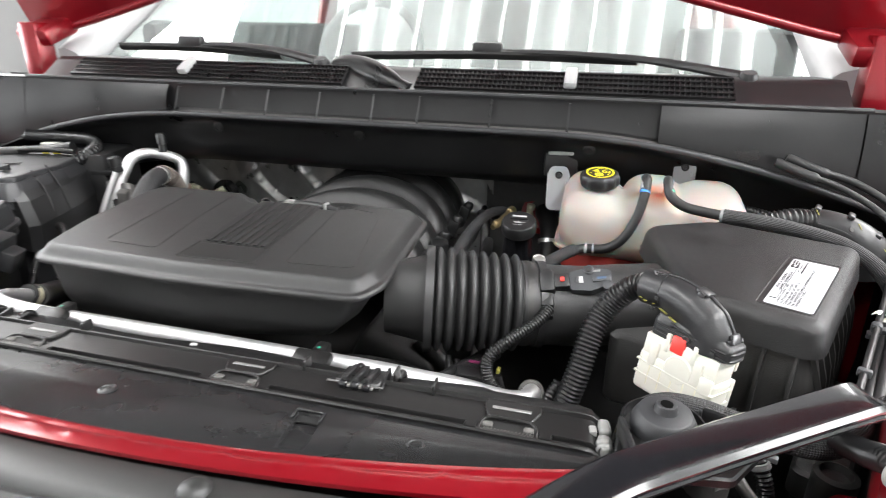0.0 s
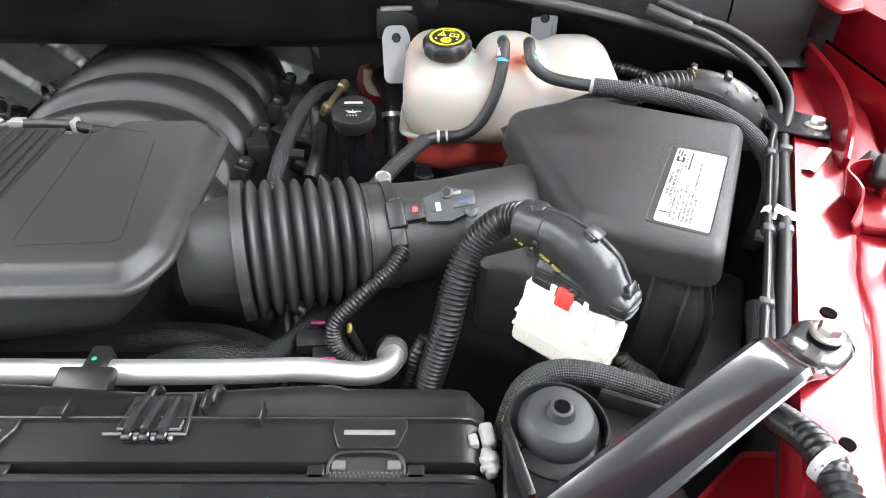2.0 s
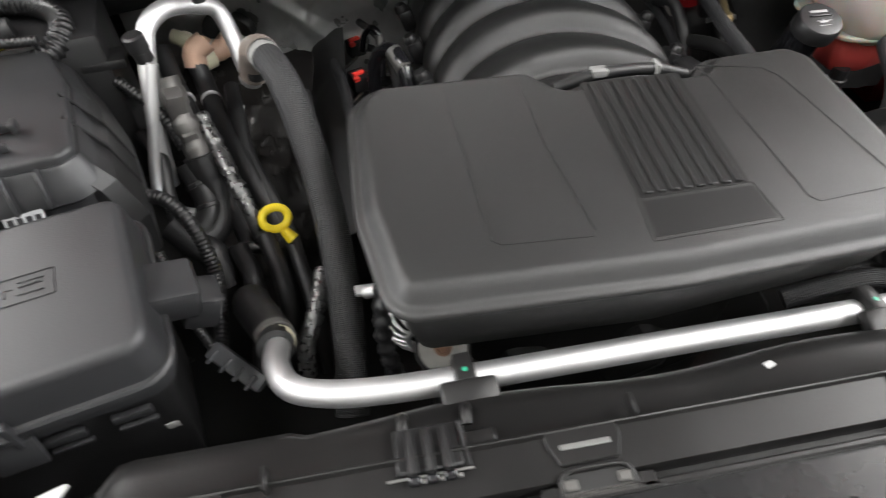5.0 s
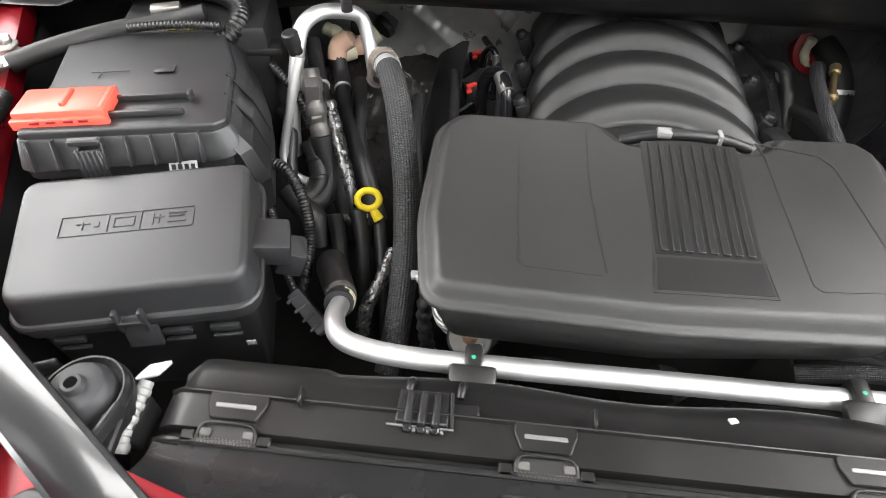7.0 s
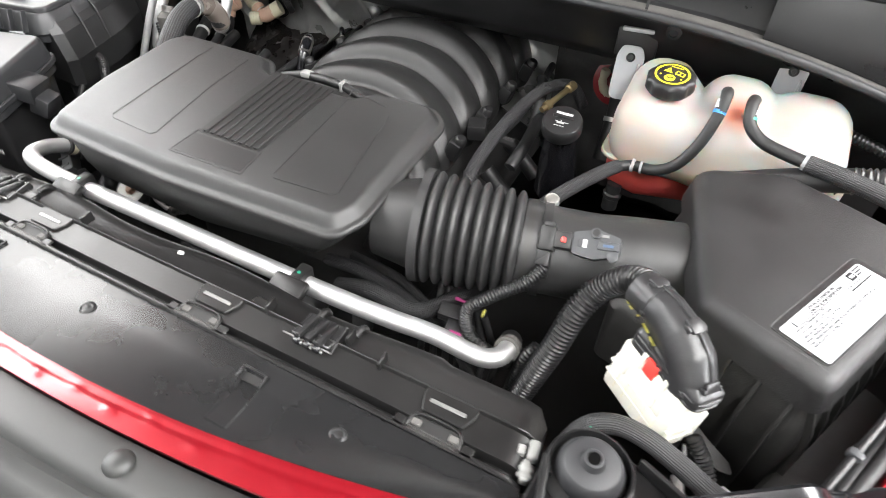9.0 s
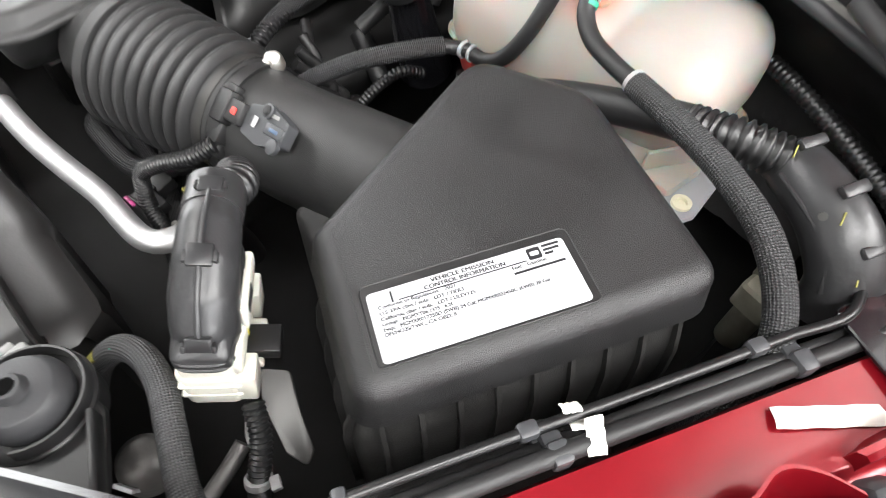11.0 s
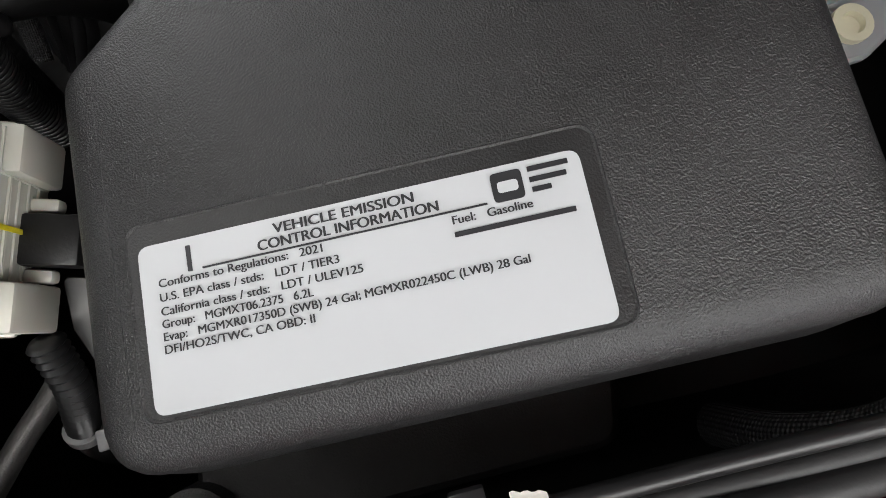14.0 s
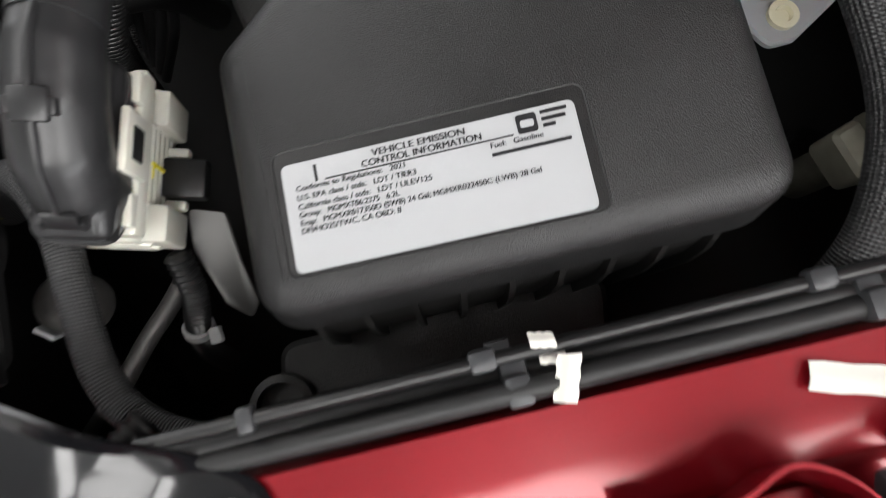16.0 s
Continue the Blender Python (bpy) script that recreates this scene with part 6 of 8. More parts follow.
def ear(x, y, z, turn, w, h):
    bm = B()
    o = rounded([(-w / 2, -h), (w / 2, -h), (w / 2, 0.008), (w * 0.36, 0.024), (-w * 0.36, 0.024), (-w / 2, 0.008)], 0.012, 6)
    m = pose(x, y, z, 78, 0, turn)
    loft(bm, [[m @ Vector((u, v, -0.002)) for u, v in o], [m @ Vector((u, v, 0.002)) for u, v in o]])
    block(bm, m @ Vector((w * 0.35, -h * 0.45, 0.004)), (0.003, 0.008, h * 0.9), (-12, 0, turn), 0.001)
    e = part("ear", bm, "clear_plastic", tank, "clear milky mounting ear")
    bm = B()
    lathe(bm, m @ Vector((0, 0.008, 0.002)), m.to_3x3() @ Vector((0, 0, 1)), [(0.0065, 0), (0.0065, 0.002), (0.0045, 0.0045), (0.003, 0.0045), (0.0028, 0.0025)], 16)
    part("ear_screw", bm, "black", e, "black screw")
ear(0.371, 0.606, 1.140, 8, 0.040, 0.056)
ear(0.583, 0.612, 1.168, -8, 0.036, 0.028)
CAPX = Vector((-0.03, -0.17, 1)).normalized()
CAPC = Vector((0.443, 0.519, 1.158))
bm = B()
n = 60
q = CAPX.to_track_quat("Z", "Y").to_matrix()
rings = []
for r, h, k in ((0.0285, 0.0, 0.0), (0.0300, 0.002, 0.4), (0.0310, 0.006, 1.0), (0.0305, 0.016, 1.0), (0.0285, 0.0195, 0.6), (0.0268, 0.0205, 0.0), (0.0255, 0.0212, 0.0), (0.0240, 0.0212, 0.0)):
    rings.append([CAPC + q @ Vector(((r + k * 0.0016 * math.cos(10 * math.tau * i / n)) * math.cos(math.tau * i / n), (r + k * 0.0016 * math.cos(10 * math.tau * i / n)) * math.sin(math.tau * i / n), h)) for i in range(n)])
loft(bm, rings)
cap = part("cap", bm, "black", tank, "black scalloped screw cap with yellow warning print", sharp=50)
def on_cap(u, v, h=0.0):
    return CAPC + q @ Vector((u * 0.001, -v * 0.001, 0.0213 + h))
bm = B()
k = 48
ro = [[on_cap(r * math.cos(math.tau * i / k), r * math.sin(math.tau * i / k), 0.0004) for i in range(k)] for r in (22.5, 19.6)]
loft(bm, ro, cap=False)
part("warning_ring", bm, "yellowink", cap, "yellow printed ring")
bm = B()
def cap_poly(pts):
    loft(bm, [[on_cap(u, v, 0.0001) for u, v in pts], [on_cap(u, v, 0.0004) for u, v in pts]])
def disc(cx, cy, r, m=20):
    return [(cx + r * math.cos(math.tau * i / m), cy + r * math.sin(math.tau * i / m)) for i in range(m)]
cap_poly([(-13, -2), (-1.5, -2), (-7, -12.5)])
cap_poly([(2.5, -10), (15, -7), (15, 0.5), (2.5, -1.5)])
cap_poly(disc(0, 9, 7.0))
cap_poly([(-8, -16.5), (8, -16.5), (8, -15), (-8, -15)])
cap_poly(disc(-13.5, 6, 1.3))
cap_poly(disc(14, 6, 1.3))
part("warning_print", bm, "yellowink", cap, "yellow warning signs")
bm = B()
for pts in ([(-7.6, -4), (-6.4, -4), (-6.4, -9), (-7.6, -9)], [(4.2, -8), (8, -7), (8, -2.2), (4.2, -3)], [(9.4, -6.8), (13.2, -6), (13.2, -1.2), (9.4, -2)], [(-4.2, 8), (4.2, 8), (4.2, 9.2), (-4.2, 9.2)], [(-3.5, 11), (3.5, 5.8), (4.1, 6.6), (-2.9, 11.8)]):
    loft(bm, [[on_cap(u, v, 0.0004) for u, v in pts], [on_cap(u, v, 0.0006) for u, v in pts]])
part("warning_detail", bm, "ink", cap)
for x, y in ((0.513, 0.506), (0.546, 0.502)):
    bm = B()
    lathe(bm, (x, y, 1.154), (0, -0.25, 1), [(0.0075, 0), (0.0075, 0.004), (0.0055, 0.005), (0.0055, 0.016)], 16)
    part("nipple", bm, "tank", tank, "moulded hose nipple")

def small_hose(points, r, mat, label, extra=()):
    root = thing("tank_hose", points[0], label, "hose", "coolant tank hoses")
    root.location.z = min(p[2] for p in points) - r
    part("hose", tube(B(), points, r, 14, 0.005), mat, root)
    return root
h1 = small_hose([(0.513, 0.504, 1.178), (0.514, 0.492, 1.176), (0.512, 0.478, 1.155), (0.503, 0.465, 1.120), (0.486, 0.457, 1.088), (0.462, 0.457, 1.070), (0.432, 0.459, 1.066), (0.412, 0.445, 1.066)], 0.0075, "rubber", "thin black rubber hose from the coolant tank")
part("sleeve", tube(B(), [(0.414, 0.447, 1.066), (0.398, 0.420, 1.066), (0.372, 0.372, 1.062), (0.345, 0.335, 1.045), (0.31, 0.31, 1.01)], 0.0095, 14, 0.005), "braid", h1, "black woven sleeve")
part("hose_clip", lathe(B(), (0.430, 0.4592, 1.066), (1, 0, 0), [(0.0095, 0), (0.0095, 0.004)], 16), "clear_plastic", h1, "clear hose clip")
part("hose_clip", lathe(B(), (0.442, 0.4588, 1.067), (1, 0, 0.1), [(0.0090, 0), (0.0090, 0.003)], 16), "clear_plastic", h1, "clear hose clip")
h2 = small_hose([(0.546, 0.500, 1.178), (0.545, 0.488, 1.176), (0.550, 0.472, 1.160), (0.568, 0.460, 1.149), (0.595, 0.452, 1.145), (0.624, 0.446, 1.143)], 0.0075, "rubber", "thin black rubber hose from the coolant tank")
part("sleeve", tube(B(), [(0.622, 0.4465, 1.143), (0.668, 0.435, 1.142), (0.720, 0.419, 1.138), (0.766, 0.397, 1.130), (0.800, 0.367, 1.112), (0.815, 0.338, 1.085), (0.812, 0.318, 1.05), (0.806, 0.31, 1.00)], 0.0105, 16, 0.005), "braid_grey", h2, "black woven sleeve")
part("hose_clip", lathe(B(), (0.619, 0.448, 1.1435), (0.9, -0.3, 0), [(0.0100, 0), (0.0100, 0.004)], 16), "clear_plastic", h2, "clear hose clip")
for root, p, qd, mark in ((h1, (0.5135, 0.4905, 1.1725), (0.5125, 0.480, 1.159), "blueink"), (h2, (0.5455, 0.4865, 1.1725), (0.549, 0.475, 1.162), "greenink")):
    a, b = Vector(p), Vector(qd)
    part("hose_tag", tube(B(), [a, a.lerp(b, 0.6)], 0.0081, 14, 0.003), "paper", root, "white printed hose tag")
    part("hose_mark", tube(B(), [a.lerp(b, 0.75), b], 0.0080, 14, 0.003), mark, root, "coloured paint mark")
bl = thing("tank_bracket", (0.372, 0.63, 1.10), "black steel bracket behind the coolant tank", "bracket")
part("plate", block(B(), (0.372, 0.625, 1.165), (0.060, 0.020, 0.045), (0, 0, 8), 0.004), "black", bl)
part("edge", block(B(), (0.372, 0.612, 1.187), (0.045, 0.008, 0.006), (0, 0, 8), 0.002), "lightgrey", bl, "pale plastic edge")

# ---------------------------------------------------------------- oil filler, manifold, engine
oil = thing("oil_filler", (0.318, 0.49, 0.95), "black plastic oil filler neck with its cap", "oil filler")
part("neck", tube(B(), [(0.317, 0.515, 0.95), (0.318, 0.495, 1.02), (0.320, 0.480, 1.085)], lambda q: 0.034 - 0.010 * min(1.0, q / 0.11), 28, 0.01), "gloss", oil)
OA = Vector((0, -0.34, 1)).normalized()
OC = Vector((0.321, 0.476, 1.078))
bm = B()
lathe(bm, OC, OA, [(0.024, 0), (0.0285, 0.002), (0.0290, 0.006), (0.0285, 0.020), (0.0265, 0.0225), (0.020, 0.0235)], 40)
oq = OA.to_track_quat("Z", "Y").to_matrix()
ocap = part("cap", bm, "black", oil, "black oil filler cap with pale print")
bm = B()
block(bm, OC + OA * 0.0245 + Vector((0, 0.004, 0.001)), (0.030, 0.004, 0.003), (math.degrees(math.atan2(0.34, 1)), 0, 0), 0.0012)
part("grip", bm, "black", ocap)
bm = B()
def cap_print(pts):
    loft(bm, [[OC + oq @ Vector((u * 0.001, v * 0.001, 0.0236 + h)) for u, v in pts] for h in (0.0, 0.0004)])
SGN = 1 if (oq @ Vector((1, 0, 0))).x > 0 else -1
def cp(u0, v0, u1, v1):
    cap_print([(u0 * SGN, v0 * SGN), (u1 * SGN, v0 * SGN), (u1 * SGN, v1 * SGN), (u0 * SGN, v1 * SGN)])
cp(-12, 9, 12, 13)
cp(-6, -8, 5, -4.5)
cp(4, -5.5, 11, -4.3)
cp(-9, -5, -5, -4)
cp(-1, -4.5, 0.5, -2)
for i in range(4):
    cp(-8 + i * 4, -13, -5.5 + i * 4, -11.6)
part("cap_print", bm, "lightgrey", ocap, "pale oil can sign and a pale bar")

manifold = thing("intake_manifold", (0.0, 0.58, 0.95), "black moulded intake manifold with arched runners", "intake manifold")
def arch(u, v):
    """u along the engine, v round the arch."""
    y = 0.375 + 0.50 * u
    ph = (y - 0.385) / 0.078
    f = ph - math.floor(ph)
    ridge = math.sin(0.5 * math.pi * min(1.0, f / 0.30)) if f < 0.30 else math.cos(0.5 * math.pi * (f - 0.30) / 0.70) ** 0.75
    a = 0.160 + 0.010 * ridge
    b = 0.112 + 0.022 * ridge - 0.052 * (1 - u) ** 2
    th = math.pi * v
    lean = 0.035 * (0.5 + 0.5 * math.cos(th))
    return (-0.004 - a * math.cos(th), y - lean * 0 - 0.05 * abs(math.cos(th)) ** 2, 0.985 + b * math.sin(th) ** 0.8)
bm = B()
sheet(bm, arch, span(0, 1, 140), span(0, 1, 40))
part("runner_shell", bm, "cover", manifold, sharp=70)
for side in (-1, 1):
    for i in range(4):
        y = 0.44 + i * 0.10
        bm = B()
        block(bm, (side * 0.172 - 0.004, y, 1.018), (0.022, 0.026, 0.034), (0, side * 20, 0), 0.005)
        lathe(bm, (side * 0.180 - 0.004, y, 1.030), (side * 0.3, 0, 1), [(0.010, 0), (0.010, 0.008), (0.007, 0.012)], 12)
        part("injector", bm, "black", manifold, "black injector plug")
for x, y, z in ((-0.262, 0.808, 0.950), (-0.264, 0.690, 0.954), (-0.256, 0.578, 0.955), (0.178, 0.50, 1.03)):
    bm = B()
    block(bm, (x, y, z - 0.006), (0.030, 0.034, 0.026), (0, 0, 20), 0.004)
    tube(bm, [(x + 0.02, y, z - 0.01), (x + 0.06, y + 0.01, z - 0.02)], 0.008, 8, 0.01)
    root = part("coil_plug", bm, "black", manifold, "black coil plug")
    if x < 0:
        for dx, dy, dz, l_ in ((0.000, -0.004, 0.0085, 0.019), (-0.004, -0.017, 0.0060, 0.010)):
            part("coil_lock", block(B(), (x + dx, y + dy, z + dz), (l_, 0.007, 0.006), (8, 0, 28), 0.001), "redclip", root, "red lock tab")
        part("coil_rail", block(B(), (x - 0.010, y - 0.040, z - 0.014), (0.006, 0.040, 0.004), (0, -20, -35), 0.001), "iron", root, "grey metal tab")

# Filler masses under the cover; near-black stands for shade and hides the ground.
engine = thing("engine_block", (0, 0.4, 0.52), "plain engine block under the cover, near-black for the shade there", "engine")
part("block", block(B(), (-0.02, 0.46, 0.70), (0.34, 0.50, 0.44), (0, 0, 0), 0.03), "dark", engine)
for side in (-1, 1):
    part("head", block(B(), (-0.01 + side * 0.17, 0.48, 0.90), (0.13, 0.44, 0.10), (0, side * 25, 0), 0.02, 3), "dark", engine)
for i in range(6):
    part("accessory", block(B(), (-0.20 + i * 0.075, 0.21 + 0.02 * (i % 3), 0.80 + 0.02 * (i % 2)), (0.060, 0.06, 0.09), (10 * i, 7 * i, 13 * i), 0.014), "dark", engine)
for y in (0.30, 0.40, 0.50, 0.60):
    for side in (-1, 1):
        part("plug_boot", tube(B(), [(side * 0.20, y, 0.95), (side * 0.26, y - 0.01, 0.90)], 0.014, 10, 0.02), "rubber", engine)
alt = thing("alternator", (-0.25, 0.13, 0.92), "cast metal alternator with a finned housing", "alternator")
AC_, AR = Vector((-0.232, 0.225, 0.938)), 0.046
bm = B()
lathe(bm, AC_ + Vector((0, 0.075, 0)), (0, -1, 0), [(0.030, 0), (0.046, 0.010), (0.047, 0.062), (0.040, 0.066), (0.036, 0.078), (0.026, 0.096), (0.018, 0.098)], 36)
alt_body = part("housing", bm, "dark", alt)
for r_, y_, t_ in ((AR, 0.006, 0.0042), (0.026, -0.030, 0.0036)):
    part("ring", tube(B(), [AC_ + Vector((r_ * math.cos(math.tau * k / 36), y_, r_ * math.sin(math.tau * k / 36))) for k in range(37)], t_, 8, 0.02), "alu", alt, "cast aluminium ring")
for k in range(22):
    a = math.tau * k / 22
    part("fin", tube(B(), [AC_ + Vector((r_ * math.cos(a + tw), y_, r_ * math.sin(a + tw))) for r_, y_, tw in ((AR, 0.005, 0.0), (0.0455, -0.008, 0.05), (0.0405, -0.020, 0.10), (0.033, -0.027, 0.14), (0.026, -0.030, 0.16))], 0.0021, 8, 0.004), "alu", alt_body)
lug = part("lug", tube(B(), [(-0.292, 0.205, 1.012), (-0.282, 0.202, 1.018), (-0.273, 0.205, 1.006), (-0.268, 0.214, 0.982)], lambda q: 0.0062 - 0.02 * min(q, 0.06), 12, 0.004), "alu", alt, "cast aluminium lug")
part("lug_foot", block(B(), (-0.290, 0.212, 1.008), (0.026, 0.012, 0.006), (0, 12, 8), 0.002), "alu", lug)
for dx, dz in ((0.030, -0.012), (0.016, -0.036), (-0.004, -0.048)):
    part("bolt", bolt(B(), AC_ + Vector((dx, -0.036, dz)), (0, -1, 0.4), 0.006, 0.008), "iron", alt, "dark bolt")

# hoses and looms low in the bay
def loom(points, r, mat, name, label, cat, pitch=0.0):
    bm = B()
    if pitch:
        tube(bm, points, ribbed(r, r * 0.2, pitch), 12, pitch / 4)
    else:
        tube(bm, points, r, 14, 0.004)
    return solo(name, bm, mat, label, cat, sharp=70)

for i, pts in enumerate(([(0.14, 0.16, 0.955), (0.20, 0.15, 0.985), (0.26, 0.155, 0.975), (0.30, 0.19, 0.985), (0.33, 0.23, 0.99)], [(0.10, 0.19, 0.96), (0.18, 0.18, 0.975), (0.25, 0.175, 0.955), (0.30, 0.17, 0.93)],
                         [(0.12, 0.22, 0.95), (0.22, 0.20, 0.96), (0.31, 0.16, 0.94), (0.36, 0.13, 0.90)])):
    loom(pts, 0.011 - 0.002 * i, "braid_shaded", "wiring_loom", "black taped wiring loom low beside the engine", "wiring loom")
for i in range(7):
    loom([(0.27 + 0.012 * i, 0.21 - 0.005 * i, 0.985), (0.275 + 0.013 * i, 0.18, 0.95), (0.27 + 0.016 * i, 0.15 + 0.004 * i, 0.91), (0.30 + 0.01 * i, 0.13, 0.84)], 0.0045, "rubber", "cable", "thin black cable hanging beside the engine", "cable")
for at, size in (((0.3125, 0.174, 1.004), (0.014, 0.004, 0.003)), ((0.3290, 0.126, 1.004), (0.014, 0.004, 0.003)), ((0.300, 0.205, 0.985), (0.012, 0.005, 0.004))):
    solo("connector_clip", block(B(), at, size, (0, 8, 6), 0.001), "pinkclip", "small magenta connector clip on the wiring", "clip", group="connector clips")
solo("connector_clip", block(B(), (0.3430, 0.174, 0.997), (0.004, 0.010, 0.006), (0, 20, 8), 0.001), "chalk", "small yellow connector clip on the wiring", "clip", group="connector clips")
for at in ((0.309, 0.160, 0.992), (0.327, 0.142, 0.988)):
    plug_b = thing("loom_plug", (at[0], at[1], at[2] - 0.012), "black plastic connector plug on the wiring", "connector", "loom plugs")
    part("shell", block(B(), at, (0.034, 0.020, 0.016), (12, 6, 10), 0.003), "black", plug_b)
    part("rib", block(B(), (at[0], at[1] - 0.010, at[2] + 0.004), (0.028, 0.003, 0.008), (12, 6, 10), 0.001), "black", plug_b)
loom([(0.420, 0.150, 1.010), (0.411, 0.141, 0.995), (0.406, 0.135, 0.970), (0.402, 0.128, 0.935), (0.400, 0.12, 0.88)], 0.0078, "conduit", "drop_conduit", "thin black corrugated conduit beside the thick one", "conduit", 0.0045)
for i in range(5):
    loom([(0.20 + 0.02 * i, 0.42 - 0.02 * i, 1.00), (0.23 + 0.015 * i, 0.40, 0.985 - 0.01 * i), (0.27 + 0.01 * i, 0.36 + 0.01 * i, 0.95), (0.29, 0.30, 0.92)], 0.007, "rubber", "hose", "black rubber hose beside the engine", "hose")
loom([(0.236, 0.335, 1.030), (0.232, 0.375, 1.048), (0.232, 0.440, 1.058), (0.236, 0.520, 1.064), (0.246, 0.590, 1.066), (0.262, 0.640, 1.060), (0.282, 0.668, 1.045), (0.300, 0.680, 1.01)], 0.0095, "braid", "vent_hose", "black rubber vent hose beside the manifold", "hose")
loom([(0.240, 0.310, 1.015), (0.235, 0.345, 1.036), (0.232, 0.385, 1.050)], 0.0102, "conduit", "vent_conduit", "black corrugated conduit beside the manifold", "conduit", 0.0055)
bm = B()
tube(bm, [(0.262, 0.560, 1.052), (0.273, 0.596, 1.058), (0.287, 0.640, 1.066)], lambda s: 0.0050 + (0.0030 if 0.012 < s < 0.020 or 0.070 < s < 0.084 else 0), 12, 0.002)
solo("quick_coupling", bm, "brass", "small brass coloured quick coupling on a hose", "coupling")
loom([(0.36, 0.47, 0.99), (0.35, 0.44, 1.00), (0.34, 0.40, 0.98), (0.33, 0.36, 0.94)], 0.007, "conduit", "conduit", "thin black corrugated conduit under the filler", "conduit", 0.005)
bm = B()
lathe(bm, (0.330, 0.790, 1.015), (0.1, -1, 0.35), [(0.044, -0.01), (0.044, 0.006), (0.032, 0.008), (0.030, 0.002)], 36)
sv = thing("brake_port", (0.312, 0.765, 0.98), "dark red port with a cream clip in the firewall", "port")
part("ring", bm, "darkred", sv)
bm = B()
tube(bm, [(0.308, 0.777, 1.039), (0.306, 0.777, 1.012), (0.320, 0.779, 0.985)], lambda s: 0.008 + 0.002 * noise.noise((s * 90, 0, 0)), 10, 0.004)
part("clip", bm, "cream", sv, "cream plastic clip")
part("boot", tube(B(), [(0.336, 0.790, 1.022), (0.350, 0.755, 1.01), (0.358, 0.71, 0.98), (0.360, 0.67, 0.92)], 0.021, 16, 0.01), "rubber", sv, "black rubber boot")
part("band", lathe(B(), (0.3575, 0.714, 0.983), (0, -0.5, -0.8), [(0.0235, 0), (0.0235, 0.008)], 20), "foil", sv, "bright metal band")

# ---------------------------------------------------------------- right of the air box
conn = thing("corner_harness", (0.78, 0.45, 1.0), "black corrugated conduit and split elbow behind the air box", "conduit")
part("conduit", tube(B(), [(0.672, 0.449, 1.134), (0.692, 0.448, 1.140), (0.715, 0.450, 1.145), (0.745, 0.460, 1.142)], ribbed(0.0165, 0.003, 0.0065), 18, 0.0016), "conduit", conn, sharp=70)
bm = B()
tube(bm, [(0.740, 0.464, 1.141), (0.765, 0.452, 1.140), (0.795, 0.440, 1.130), (0.818, 0.430, 1.108), (0.826, 0.422, 1.078)], lambda s: 0.020 + 0.005 * min(1, s / 0.07), 22, 0.005, flat=0.85)
corner_elbow = part("elbow", bm, "elbow", conn, "black split elbow cover with yellow marks")
bm = B()
for p, tz in (((0.744, 0.449, 1.1590), 20), ((0.792, 0.428, 1.1490), 20), ((0.822, 0.416, 1.124), 30)):
    part("elbow_mark", block(B(), p, (0.0009, 0.009, 0.0011), (38, 0, tz)), "chalk", corner_elbow, "yellow paint mark")
for p, s in (((0.748, 0.463, 1.1615), 0.008), ((0.786, 0.447, 1.1580), 0.009), ((0.818, 0.432, 1.1380), 0.008)):
    part("latch", block(B(), p, (s, 0.022, 0.006), (0, 20, -22), 0.002), "elbow", corner_elbow)
part("elbow_screw", lathe(B(), (0.782, 0.4265, 1.144), (0.1, -0.8, 0.5), [(0.003, 0), (0.003, 0.0015)], 12), "bandsteel", corner_elbow, "small bright screw")
part("seam", tube(B(), [(0.745, 0.441, 1.144), (0.770, 0.429, 1.140), (0.798, 0.418, 1.128), (0.812, 0.408, 1.105)], 0.0020, 8, 0.004), "elbow", corner_elbow)
part("taped_hose", tube(B(), [(0.52, 0.448, 1.07), (0.560, 0.449, 1.090), (0.604, 0.450, 1.109), (0.640, 0.450, 1.123), (0.680, 0.449, 1.137)], 0.0150, 18, 0.005), "rubber", conn, "black tape wound over the conduit")
loom([(0.67, 0.60, 1.115), (0.71, 0.585, 1.112), (0.75, 0.575, 1.102), (0.80, 0.555, 1.092), (0.85, 0.53, 1.085)], 0.0085, "conduit", "conduit", "thin black corrugated conduit below the cowl", "conduit", 0.0055)

corner = thing("corner_bracket", (0.791, 0.472, 0.95), "dull cream plastic bracket behind the air box", "bracket")
plate = part("plate", prism(B(), rounded([(0.770, 0.454), (0.803, 0.448), (0.813, 0.472), (0.805, 0.496), (0.775, 0.492)], 0.006, 4), 0.990, 1.020, 0.003), "dullcream", corner)
part("rib", block(B(), (0.789, 0.472, 1.026), (0.036, 0.005, 0.020), (0, 0, -12), 0.0015), "dullcream", plate)
part("post", lathe(B(), (0.791, 0.472, 0.93), (0, 0, 1), [(0.014, 0), (0.014, 0.062), (0.010, 0.066)], 20), "dullcream", corner)

def rail_line(w, h, r, mat, label, s0=-0.02, s1=0.36, tail=()):
    pts = [ledge_point(s, w, h + 0.002 * math.sin(s * 21 + w * 300), 1) for s in span(s0, s1, 8)] + list(tail)
    root = thing("fuel_line", (pts[0][0], pts[0][1], pts[0][2] - r), label, "line", "lines along the fender rail")
    part("tube", tube(B(), pts, r, 12, 0.008), mat, root)
    if len(tail) > 2:
        d = Vector((-0.80, 0.20, 0.28)).normalized()
        part("end_cap", lathe(B(), Vector(tail[-1]) - d * 0.012, d, [(0.0075, 0), (0.0088, 0.004), (0.0088, 0.008), (0.0078, 0.012), (0.0076, 0.060), (0.0060, 0.064)], 16), "rubber", root, "black rubber end cap")
    return root
